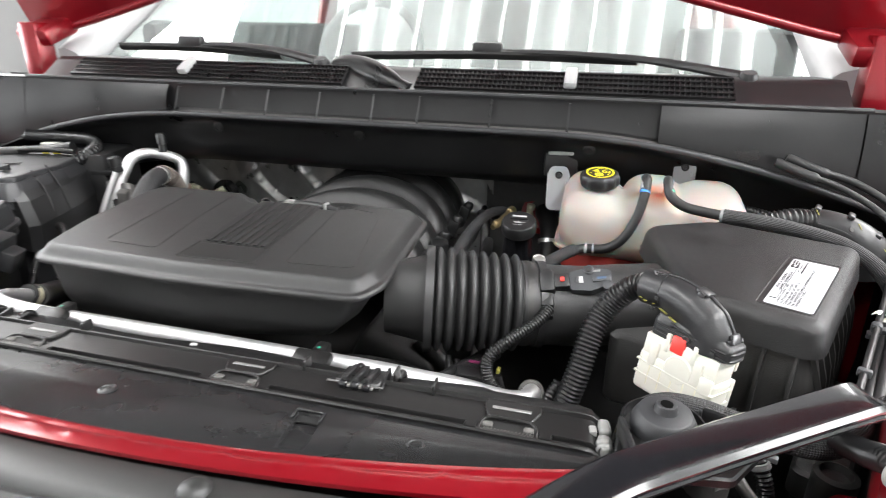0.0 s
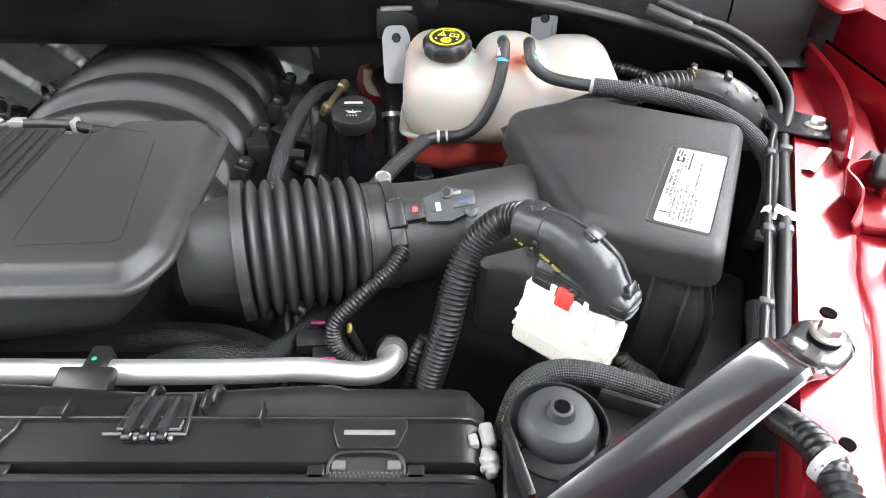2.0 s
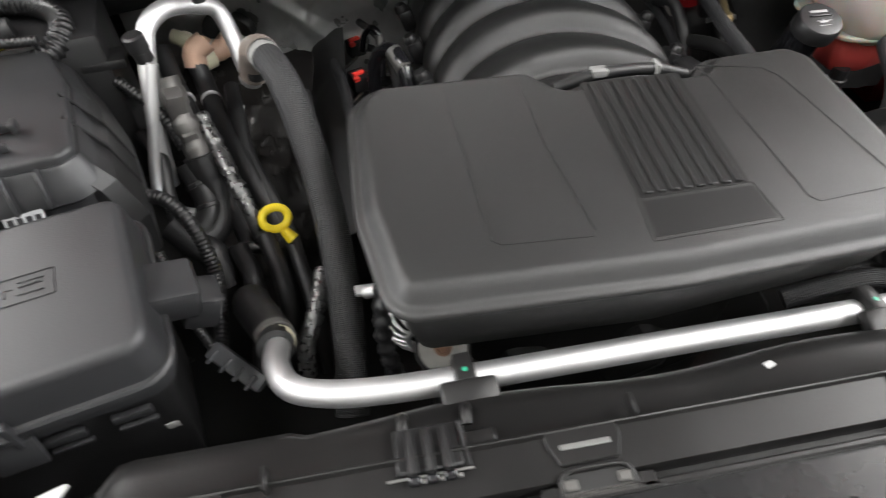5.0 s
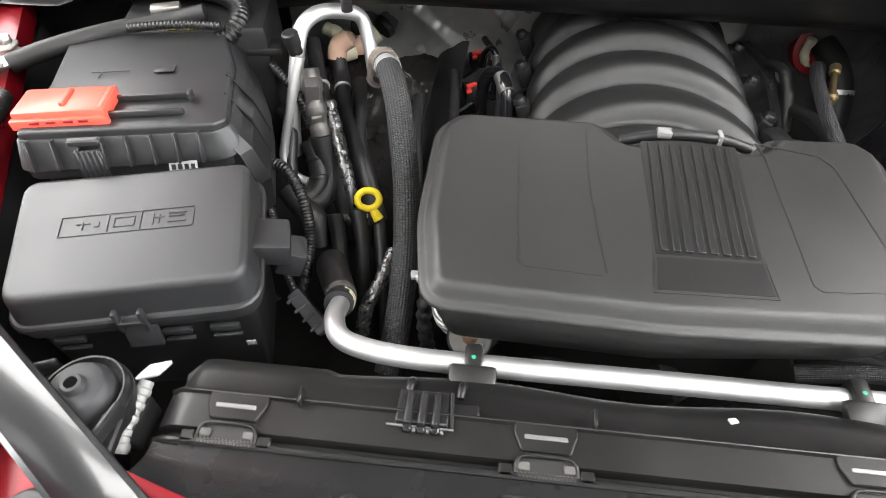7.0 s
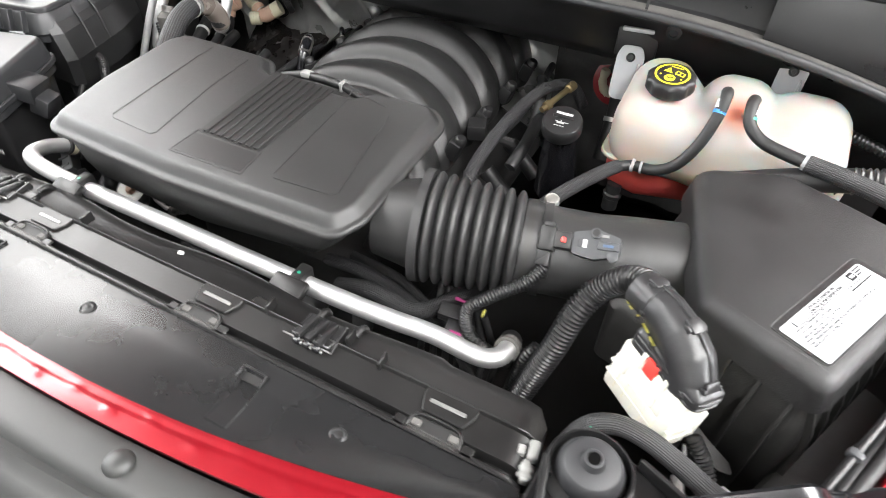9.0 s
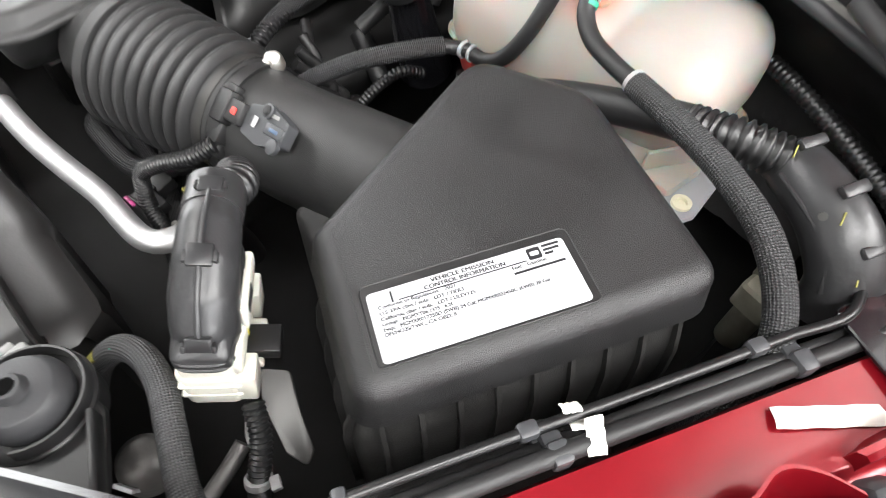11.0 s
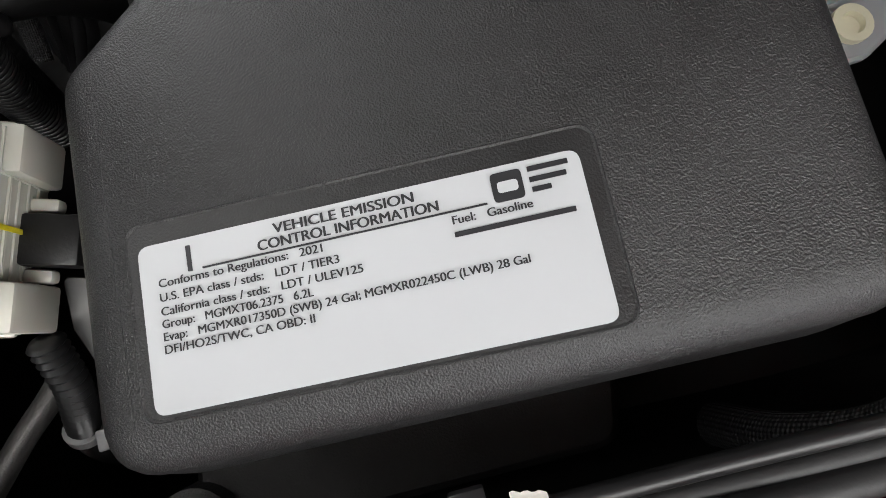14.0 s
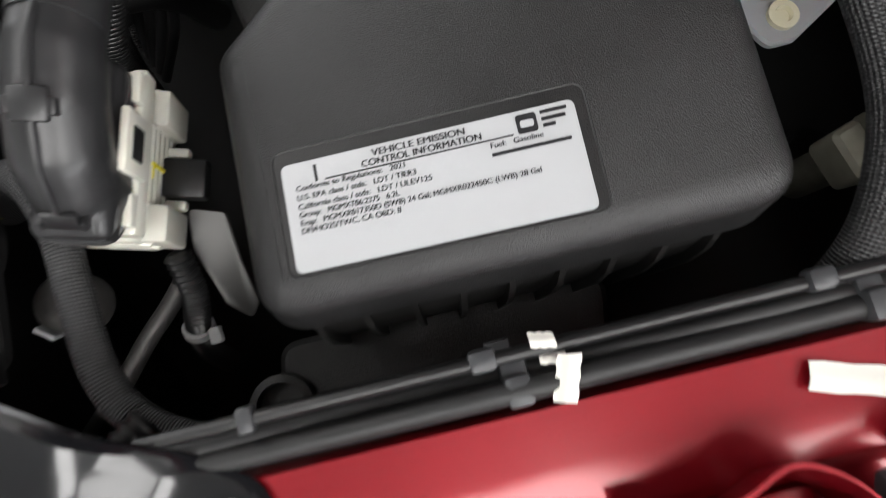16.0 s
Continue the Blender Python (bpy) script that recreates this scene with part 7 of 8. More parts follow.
rail_line(-0.0055, 0.000, 0.0058, "rubber", "black plastic line clipped along the fender rail", tail=[(0.884, 0.47, 1.125), (0.868, 0.525, 1.155), (0.823, 0.560, 1.180), (0.775, 0.572, 1.192)])
rail_line(-0.0130, -0.006, 0.0050, "rubber", "black plastic line clipped along the fender rail", tail=[(0.866, 0.46, 1.120), (0.845, 0.508, 1.150), (0.799, 0.540, 1.175), (0.755, 0.552, 1.188)])
rail_line(-0.0215, 0.006, 0.0034, "conduit", "thin black line clipped along the fender rail", tail=[(0.82, 0.45, 1.11), (0.815, 0.48, 1.09)])
for s, thin in ((0.148, 0.139), (0.310, 0.290)):
    root = thing("line_clip", ledge_point(s, -0.03, -0.02, 1), "grey plastic clip holding the fender rail lines", "clip", "line clips")
    bm = B()
    for w, h, a_ in ((-0.0055, 0.0, 0.0145), (-0.0130, -0.005, 0.0135), (-0.0220, 0.006, 0.0105)):
        p = Vector(ledge_point(thin if w < -0.015 else s + 0.004, w, h, 1))
        block(bm, p, (a_, 0.013, a_), (0, 0, -24), 0.003)
    part("jaw", bm, "sensor", root)
    part("web", block(B(), ledge_point(s, -0.016, -0.008, 1), (0.026, 0.012, 0.006), (0, 0, -24), 0.001), "sensor", root)
bm = B()
block(bm, ledge_point(0.032, -0.0215, 0.008, 1), (0.012, 0.008, 0.008), (0, 0, -24), 0.002)
solo("line_clip_small", bm, "sensor", "small grey clip on the thin line", "clip")
def tape(s, w, h, a, b, turn, label):
    """A torn strip of masking tape, lightly curled."""
    c = Vector(ledge_point(s, w, h, 1))
    m = Matrix.Translation(c) @ pose(0, 0, 0, *turn)
    def fn(u, v):
        e = 0.0003 * math.sin(v * 9 + u) * (abs(u) > 0.9)
        return m @ Vector((u * a / 2 + e + 0.0012 * v, v * b / 2 * (1 + 0.02 * u), 0.0009 * math.sin(u * 2.5 + 1) + 0.0004 * v * v))
    return solo("masking_tape", slab(B(), fn, span(-1, 1, 12), span(-1, 1, 10), 0.0006), "tape", label, "tape", group="scraps of tape")
tape(0.173, -0.0065, 0.0085, 0.0105, 0.021, (6, -10, 52), "white masking tape wrapped on a fender rail line")
tape(0.166, -0.0250, 0.0108, 0.007, 0.011, (0, -10, -24), "scrap of white tape on a thin line")
tape(0.170, -0.0170, 0.0020, 0.008, 0.012, (0, -20, -24), "shaded scrap of masking tape between two lines")
tape(0.306, 0.027, 0.0030, 0.013, 0.066, (1, 0, -40), "torn scrap of white tape on the red fender rail")
bm = B()
outline = rounded([ledge_point(0.352, -0.028, 0, 1)[:2], ledge_point(0.352, 0.044, 0, 1)[:2], ledge_point(0.410, 0.044, 0, 1)[:2], ledge_point(0.430, -0.028, 0, 1)[:2]], 0.008)
z = ledge_point(0.385, 0, 0, 1)[2]
prism(bm, outline, z + 0.001, z + 0.005, 0.001)
br = thing("rail_bracket", ledge_point(0.345, 0, 0, 1), "black steel bracket bolted to the fender rail", "bracket")
part("plate", bm, "gloss", br)
part("bolt", bolt(B(), ledge_point(0.384, 0.027, 0.005, 1), (0, 0, 1), 0.0085, 0.0075), "zinc", br, "zinc flange bolt")
prop = thing("hood_prop", ledge_point(0.18, 0.09, 0.03, 1), "black hood damper rod with a plastic end", "hood damper")
a = Vector(ledge_point(0.268, 0.080, 0.022, 1))
part("rod", tube(B(), [a, a + Vector((0.09, 0.14, 0.12)), a + Vector((0.20, 0.33, 0.27))], 0.006, 12, 0.02), "sensor", prop, "dark grey rod")
part("socket", block(B(), a, (0.019, 0.034, 0.020), (25, 0, -30), 0.004, 3), "rubber", prop, "black plastic ball socket")
loom([ledge_point(-0.03, -0.030, -0.03, 1), ledge_point(-0.06, -0.006, -0.012, 1), ledge_point(-0.10, 0.012, 0.012, 1), ledge_point(-0.15, 0.03, 0.012, 1)], 0.0115, "conduit", "lamp_conduit", "black corrugated headlamp conduit over the red rail", "conduit", 0.006)
bm = B()
lathe(bm, ledge_point(-0.105, 0.013, 0.012, 1), (0.35, -0.9, 0.1), [(0.0135, 0), (0.0135, 0.007)], 18)
solo("conduit_clip", bm, "lightgrey", "pale plastic clip round a conduit", "clip")

# ---------------------------------------------------------------- left side: fuse boxes, lines, dipstick
def fuse_front():
    root = thing("fuse_box", (-0.60, 0.19, 0.90), "dark grey plastic fuse box with a clipped lid", "fuse box", "fuse boxes")
    o = inset(rounded([(-0.667, 0.071), (-0.451, 0.119), (-0.486, 0.252), (-0.711, 0.203)], [0.014, 0.016, 0.012, 0.014], 5), -0.005)
    f0, f1 = Vector((-0.667, 0.071)), Vector((-0.451, 0.119))
    top = lambda x, y: 1.104 + 0.158 * (y - 0.119)
    over = lambda h: (lambda x, y: top(x, y) + h)
    part("lid", lid(B(), o, top, 0.034, 0.008, 5, flare=0.004), "fuse", root)
    bm = B()
    prism(bm, inset(o, -0.009), over(-0.044), over(-0.034), 0.002)
    prism(bm, inset(o, -0.004), over(-0.058), over(-0.043), 0.002)
    part("rim", bm, "fuse", root)
    bm = B()
    prism(bm, inset(o, 0.004), 0.90, over(-0.056), 0.003, 0.012)
    body = part("body", bm, "black", root)
    for f in (0.14, 0.62, 0.84):
        c = f0.lerp(f1, f)
        bm = B()
        block(bm, (c.x + 0.002, c.y - 0.004, 1.026), (0.030, 0.006, 0.009), (0, 0, 12), 0.0015)
        block(bm, (c.x + 0.002, c.y - 0.004, 1.012), (0.030, 0.005, 0.004), (0, 0, 12), 0.001)
        part("vent", bm, "fuse", body)
    c = f0.lerp(f1, 0.50)
    bm = B()
    for dx in (-0.012, 0.012):
        block(bm, (c.x + dx, c.y - 0.014 + dx * 0.2, 1.062), (0.005, 0.008, 0.030), (0, 0, 12), 0.0015)
    block(bm, (c.x, c.y - 0.016, 1.060), (0.026, 0.005, 0.006), (0, 0, 12), 0.001)
    block(bm, (c.x + 0.004, c.y - 0.014, 1.038), (0.034, 0.006, 0.030), (-10, 0, 12), 0.002)
    part("latch", bm, "fuse", root, "grey black spring latch")
    bm = B()
    block(bm, (-0.450, 0.186, 1.076), (0.044, 0.046, 0.030), (0, 14, 18), 0.005)
    block(bm, (-0.432, 0.190, 1.052), (0.030, 0.034, 0.034), (0, 25, 18), 0.004)
    part("side_latch", bm, "fuse", root, "grey black side latch block")
    part("print", block(B(), (-0.462, 0.108, 0.998), (0.010, 0.0012, 0.008), (0, 0, 12), 0.0004), "greyclip", root, "small pale mark")
    bm = B()
    m = pose(-0.584, 0.166, top(-0.584, 0.166) + 0.0003, 8.8, -1.95, 12.5)
    def raise_bar(u, v, w, h):
        bmesh.ops.create_cube(bm, size=1.0, matrix=m @ Matrix.Translation((u, v, 0)) @ Matrix.Diagonal((w, h, 0.0014, 1)))
    for u0, u1, v0, v1 in ((-0.066, 0.066, 0.0115, 0.0125), (-0.066, 0.066, -0.0125, -0.0115)):
        raise_bar((u0 + u1) / 2, (v0 + v1) / 2, u1 - u0, 0.0009)
    for u in (-0.0665, -0.019, 0.0135, 0.0665):
        raise_bar(u, 0, 0.0009, 0.024)
    for u, w, h in ((-0.044, 0.014, 0.0012), (-0.044, 0.0012, 0.010), (-0.030, 0.005, 0.006), (0.026, 0.0012, 0.013), (0.032, 0.010, 0.0012), (0.032, 0.0012, 0.010), (0.050, 0.016, 0.0012), (0.050, 0.016, 0.0011)):
        raise_bar(u, 0.002 if w > h else 0.0, w, h)
    for v in (-0.005, 0.006):
        raise_bar(-0.003, v, 0.020, 0.0012)
        raise_bar(0.050, v, 0.018, 0.0010)
    for u in (-0.013, 0.007):
        raise_bar(u, 0.0005, 0.0012, 0.011)
    part("embossed_mark", bm, "fuse", root, "embossed frame with plain raised shapes")
fuse_front()

def fuse_rear():
    root = thing("fuse_box", (-0.62, 0.36, 0.92), "dark grey plastic power distribution box with a red slide", "fuse box", "fuse boxes")
    o = rounded([(-0.730, 0.242), (-0.528, 0.286), (-0.518, 0.300), (-0.556, 0.424), (-0.598, 0.506), (-0.798, 0.474), (-0.752, 0.345)], [0.006, 0.010, 0.010, 0.014, 0.014, 0.010, 0.01], 4)
    part("lid", lid(B(), o, lambda x, y: 1.150 - 0.06 * (y - 0.28), 0.012, 0.004, 3), "fuse", root)
    bm = B()
    prism(bm, inset(o, -0.010), 1.094, 1.114, 0.002)
    low = inset(o, -0.004)
    prism(bm, low, 1.108, lambda x, y: 1.141 - 0.06 * (y - 0.28), 0.002, -0.010)
    part("skirt", bm, "fuse", root)
    bm = B()
    prism(bm, inset(o, 0.002), 0.93, 1.10, 0.003, 0.010)
    part("body", bm, "fuse", root)
    edge = [(-0.600, 0.504), (-0.558, 0.424), (-0.520, 0.302), (-0.530, 0.287)]
    bm = B()
    loft(bm, [[(x - 0.030, y, 1.141 - 0.06 * (y - 0.28)), (x, y, 1.141 - 0.06 * (y - 0.28)), (x + 0.022, y - 0.002, 1.108), (x + 0.036, y - 0.004, 1.066), (x + 0.032, y - 0.004, 1.020), (x - 0.030, y, 1.020)] for x, y in edge])
    flank = part("flank", bm, "black", root, "sloping side of the box", sharp=12)
    for f in (0.28, 0.62):
        p = Vector(edge[1]).lerp(Vector(edge[2]), f)
        bm = B()
        loft(bm, [[(p.x - 0.004, p.y + d, 1.148), (p.x + 0.0225, p.y - 0.002 + d, 1.113), (p.x + 0.0365, p.y - 0.004 + d, 1.067), (p.x + 0.030, p.y + d, 1.060), (p.x - 0.004, p.y + d, 1.10)] for d in (-0.0014, 0.0014)])
        part("rib", bm, "black", flank)
    a, b = Vector((-0.728, 0.232)), Vector((-0.528, 0.276))
    for i in range(8):
        c = a.lerp(b, 0.06 + 0.125 * i)
        bm = B()
        block(bm, (c.x, c.y - 0.004, 1.130), (0.0028, 0.010, 0.034), (-18, 0, 11), 0.0008, 1)
        part("rib", bm, "fuse", root)
    c = a.lerp(b, 0.36)
    ridges = [block(B(), (c.x - 0.011 + i * 0.0055, c.y - 0.012 + i * 0.001, 1.116), (0.0035, 0.006, 0.042), (-8, 0, 11), 0.0012, 1) for i in range(5)]
    bm = B()
    block(bm, (c.x, c.y - 0.009, 1.116), (0.030, 0.005, 0.040), (-8, 0, 11), 0.001, 1)
    block(bm, (c.x, c.y - 0.004, 1.146), (0.034, 0.008, 0.008), (0, 0, 11), 0.002, 1)
    latch = part("latch", bm, "fuse", root, "ridged spring latch")
    for ridge_bm in ridges:
        part("ridge", ridge_bm, "fuse", latch)
    m = pose(-0.695, 0.291, 1.154, -3, 0, 12)
    def rb(bm, c, size, bev=0.0015):
        made = bmesh.ops.create_cube(bm, size=1.0, matrix=m @ Matrix.Translation(c) @ Matrix.Diagonal((*size, 1)))
        vs = set(made["verts"])
        bmesh.ops.bevel(bm, geom=[e for e in bm.edges if e.verts[0] in vs and e.verts[1] in vs], offset=bev, segments=2, affect="EDGES", profile=0.5)
        return bm
    bm = B()
    rb(bm, (0, 0, 0.003), (0.098, 0.052, 0.016), 0.003)
    rb(bm, (0, -0.027, -0.002), (0.102, 0.008, 0.012), 0.002)
    rb(bm, (0.002, 0.002, 0.012), (0.006, 0.034, 0.006), 0.002)
    rb(bm, (0.044, 0, 0.007), (0.006, 0.044, 0.010), 0.002)
    slide = part("slide", bm, "orange", root, "bright orange red plastic slide")
    bm = B()
    for u in (-0.025, -0.008, 0.010, 0.026):
        rb(bm, (u, -0.0315, 0.001), (0.010, 0.002, 0.003), 0.0005)
    part("slide_slot", bm, "darkred", slide)
    bm = B()
    rb(bm, (0.090, 0.016, -0.001), (0.085, 0.005, 0.008))
    rb(bm, (0.086, -0.018, -0.001), (0.085, 0.005, 0.008))
    rb(bm, (0.1305, 0.012, 0.001), (0.005, 0.014, 0.010))
    part("guide", bm, "fuse", root)
    bm = B()
    rb(bm, (0.02, 0.085, -0.0035), (0.045, 0.0012, 0.0012), 0.0003)
    rb(bm, (0.01, 0.078, -0.0035), (0.0012, 0.014, 0.0012), 0.0003)
    rb(bm, (0.085, 0.085, -0.0035), (0.024, 0.014, 0.0012), 0.0003)
    part("embossed_mark", bm, "fuse", root, "plain embossed signs")
    bm = B()
    block(bm, (-0.566, 0.2620, 1.106), (0.031, 0.002, 0.012), (-30, 0, 11))
    tag = part("sticker", bm, "paper", root, "small white code sticker")
    bm = B()
    for i in range(4):
        block(bm, (-0.576 + i * 0.007, 0.2586 + i * 0.0014, 1.1062), (0.0045, 0.001, 0.006), (-30, 0, 11))
    part("sticker_print", bm, "ink", tag)
fuse_rear()

bat = thing("battery", (-0.67, 0.56, 0.95), "black battery with thick cables under the cowl", "battery")
part("case", block(B(), (-0.655, 0.560, 1.042), (0.20, 0.13, 0.20), (0, 0, 11), 0.008), "black", bat)
part("cell_cap", block(B(), (-0.643, 0.500, 1.1425), (0.016, 0.004, 0.003), (0, 0, 11), 0.001), "yellowink", bat, "yellow sticker")
part("cell_cap", block(B(), (-0.668, 0.496, 1.1425), (0.012, 0.004, 0.003), (0, 0, 11), 0.001), "yellowink", bat, "yellow sticker")
part("terminal", block(B(), (-0.690, 0.535, 1.150), (0.040, 0.018, 0.012), (0, 0, 20), 0.003), "zinc", bat, "metal battery terminal")
loom([(-0.850, 0.405, 1.130), (-0.805, 0.440, 1.137), (-0.745, 0.484, 1.140), (-0.685, 0.512, 1.142), (-0.63, 0.53, 1.150)], 0.0125, "rubber", "battery_cable", "thick black battery cable", "cable")
loom([(-0.72, 0.480, 1.148), (-0.68, 0.488, 1.150), (-0.64, 0.495, 1.150), (-0.60, 0.502, 1.147)], 0.006, "conduit", "conduit", "thin black corrugated conduit over the battery", "conduit", 0.005)
loom([(-0.77, 0.550, 1.164), (-0.71, 0.565, 1.162), (-0.635, 0.570, 1.160), (-0.595, 0.555, 1.152), (-0.583, 0.525, 1.142), (-0.600, 0.502, 1.128), (-0.63, 0.498, 1.12)], 0.0135, "conduit", "battery_conduit", "thick black corrugated conduit looping over the battery", "conduit", 0.0065)
loom([(-0.82, 0.34, 1.13), (-0.805, 0.27, 1.12), (-0.795, 0.21, 1.08), (-0.79, 0.17, 1.02)], 0.014, "conduit", "side_conduit", "thick black conduit beside the fuse box", "conduit", 0.0065)
st = thing("jump_stud", (-0.860, 0.415, 1.10), "zinc hexagon jump stud on a steel bracket", "stud")
part("hexagon", lathe(B(), (-0.872, 0.402, 1.122), (0, 0, 1), [(0.012, 0), (0.012, 0.004), (0.0085, 0.006), (0.0085, 0.034), (0.007, 0.036)], 6), "zinc", st, "tall zinc hexagon")
part("nut", bolt(B(), (-0.880, 0.447, 1.130), (0, 0, 1), 0.0095, 0.010), "zinc", st, "zinc flange nut")
part("strap", block(B(), (-0.872, 0.425, 1.122), (0.055, 0.04, 0.006), (0, 0, 60), 0.002), "zinc", st)
part("nut", bolt(B(), (-0.566, 0.530, 1.112), (0, 0, 1), 0.0085, 0.010), "zinc", thing("body_bolt", (-0.566, 0.53, 1.10), "zinc bolt on a black bracket behind the fuse box", "bolt"))
part("plate", block(B(), (-0.556, 0.530, 1.104), (0.05, 0.035, 0.012), (0, 0, 10), 0.003), "black", bpy.data.objects["body_bolt"])

ac = thing("air_conditioning_line", (-0.44, 0.52, 0.95), "bent bare aluminium air conditioning line", "pipe")
part("tube", tube(B(), [(-0.522, 0.470, 0.96), (-0.518, 0.485, 1.02), (-0.510, 0.505, 1.075), (-0.506, 0.528, 1.110), (-0.500, 0.545, 1.132), (-0.480, 0.570, 1.140), (-0.448, 0.598, 1.129), (-0.430, 0.608, 1.114), (-0.418, 0.592, 1.085), (-0.409, 0.566, 1.062), (-0.402, 0.548, 1.056), (-0.394, 0.543, 1.064)], 0.0108, 18, 0.005), "alu", ac)
part("tube", tube(B(), [(-0.492, 0.490, 1.115), (-0.506, 0.468, 1.065), (-0.522, 0.446, 1.005), (-0.524, 0.432, 0.975), (-0.508, 0.425, 0.955), (-0.49, 0.42, 0.95)], 0.0066, 14, 0.005), "alu", ac, "thin aluminium line")
part("valve", lathe(B(), (-0.440, 0.568, 1.146), (0, 0, 1), [(0.008, 0), (0.008, 0.016), (0.0095, 0.017), (0.0095, 0.036), (0.008, 0.038)], 16), "black", ac, "black valve cap")
part("valve", lathe(B(), (-0.503, 0.506, 1.112), (-0.1, -0.1, 1), [(0.010, 0), (0.010, 0.012), (0.0115, 0.013), (0.0115, 0.030), (0.009, 0.032)], 16), "black", ac, "black valve cap")
bm = B()
block(bm, (-0.486, 0.492, 1.055), (0.022, 0.024, 0.050), (10, 5, 20), 0.005)
block(bm, (-0.478, 0.480, 1.010), (0.018, 0.020, 0.050), (10, -5, 20), 0.004)
part("joint_block", bm, "iron", ac, "cast joint block")
hose_b = thing("air_conditioning_hose", (-0.34, 0.35, 0.90), "thick woven black air conditioning hose beside the cover", "hose")
part("sleeve", tube(B(), [(-0.394, 0.540, 1.066), (-0.386, 0.520, 1.100), (-0.370, 0.475, 1.123), (-0.350, 0.420, 1.124), (-0.339, 0.385, 1.110), (-0.330, 0.350, 1.086), (-0.321, 0.310, 1.053), (-0.315, 0.250, 1.000), (-0.316, 0.180, 0.955), (-0.322, 0.130, 0.92)], 0.0165, 22, 0.005), "braid_grey", hose_b)
part("sheath", tube(B(), [(-0.397, 0.545, 1.060), (-0.391, 0.534, 1.082), (-0.384, 0.514, 1.104), (-0.374, 0.486, 1.120), (-0.369, 0.473, 1.1235)], 0.0182, 20, 0.005), "sheath", hose_b, "translucent brown sheath")
part("crimp", tube(B(), [(-0.403, 0.549, 1.050), (-0.396, 0.543, 1.064)], 0.0150, 18, 0.004), "alu", hose_b, "crimped metal end")
part("band", tube(B(), [(-0.3675, 0.468, 1.1238), (-0.3635, 0.457, 1.1245)], 0.0178, 18, 0.004), "foil", hose_b, "bright metal band")
dip = thing("dipstick", (-0.40, 0.39, 0.88), "yellow plastic oil dipstick ring handle", "dipstick")
DM = pose(-0.390, 0.380, 0.962, 52, 0, 12)
bm = B()
k = 30
rr = [[DM @ Vector(((0.0155 + 0.0050 * math.cos(a)) * math.cos(math.tau * i / k), (0.0130 + 0.0050 * math.cos(a)) * math.sin(math.tau * i / k), 0.0042 * math.sin(a))) for a in (math.tau * j / 10 for j in range(10))] for i in range(k)]
vs = [[bm.verts.new(p) for p in ring] for ring in rr]
for i in range(k):
    for j in range(10):
        bm.faces.new((vs[i][j], vs[(i + 1) % k][j], vs[(i + 1) % k][(j + 1) % 10], vs[i][(j + 1) % 10]))
tube(bm, [DM @ Vector((0.006, -0.016, 0)), DM @ Vector((0.013, -0.030, 0))], lambda s: 0.0060 + 0.15 * s, 12, 0.003)
part("handle", bm, "yellow", dip)
part("rod", tube(B(), [DM @ Vector((0.012, -0.030, 0)), (-0.385, 0.37, 0.90), (-0.37, 0.36, 0.82)], 0.005, 10, 0.01), "dark", dip)

def side_hose(points, r, mat, label, name="heater_hose", cat="hose"):
    return loom(points, r, mat, name, label, cat)
side_hose([(-0.489, 0.652, 1.028), (-0.480, 0.630, 1.000), (-0.462, 0.570, 0.985), (-0.432, 0.49, 0.970), (-0.405, 0.43, 0.93), (-0.39, 0.38, 0.88)], 0.0135, "rubber", "black rubber heater hose")
side_hose([(-0.530, 0.660, 1.046), (-0.518, 0.625, 1.020), (-0.490, 0.550, 0.995), (-0.455, 0.46, 0.955), (-0.43, 0.39, 0.90)], 0.0125, "rubber", "black rubber heater hose")
side_hose([(-0.466, 0.505, 1.035), (-0.452, 0.475, 1.010), (-0.434, 0.430, 0.985), (-0.420, 0.400, 0.955), (-0.412, 0.38, 0.91)], lambda s: 0.0095 + 0.0038 * noise.noise((s * 120, 3.1, 0)), "foilwrap", "foil wrapped line beside the engine", "foil_line", "line")
side_hose([(-0.335, 0.275, 0.975), (-0.345, 0.235, 0.965), (-0.360, 0.205, 0.945), (-0.365, 0.19, 0.91)], lambda s: 0.0090 + 0.0016 * noise.noise((s * 160, 7.1, 0)), "foilwrap", "foil wrapped hose beside the cover", "foil_line", "line")
side_hose([(-0.515, 0.40, 0.95), (-0.49, 0.38, 0.935), (-0.47, 0.37, 0.925), (-0.46, 0.35, 0.89)], 0.017, "rubber", "bent black rubber hose low beside the fuse box")
side_hose([(-0.275, 0.190, 1.050), (-0.279, 0.172, 1.032), (-0.281, 0.160, 1.005), (-0.278, 0.150, 0.975), (-0.270, 0.145, 0.93)], lambda s: 0.0078 + 0.0016 * math.sin(s * 1150), "conduit", "black corrugated conduit under the engine cover", "cover_loop", "conduit")
pulley = thing("pulley", (-0.215, 0.143, 0.965), "dark idler pulley with a rusty centre bolt", "pulley")
PC, PA = Vector((-0.228, 0.152, 0.980)), Vector((0.05, -0.62, 1)).normalized()
part("rim", lathe(B(), PC, PA, [(0.006, -0.010), (0.024, -0.010), (0.0265, -0.006), (0.0265, 0.004), (0.0250, 0.0062), (0.0232, 0.0050)], 36), "dark", pulley)
part("dish", lathe(B(), PC, PA, [(0.0234, 0.0052), (0.0225, 0.0020), (0.0190, 0.0004), (0.0125, 0.0006), (0.0105, 0.0030), (0.0060, 0.0034)], 36), "dish", pulley, "dull pale steel dish")
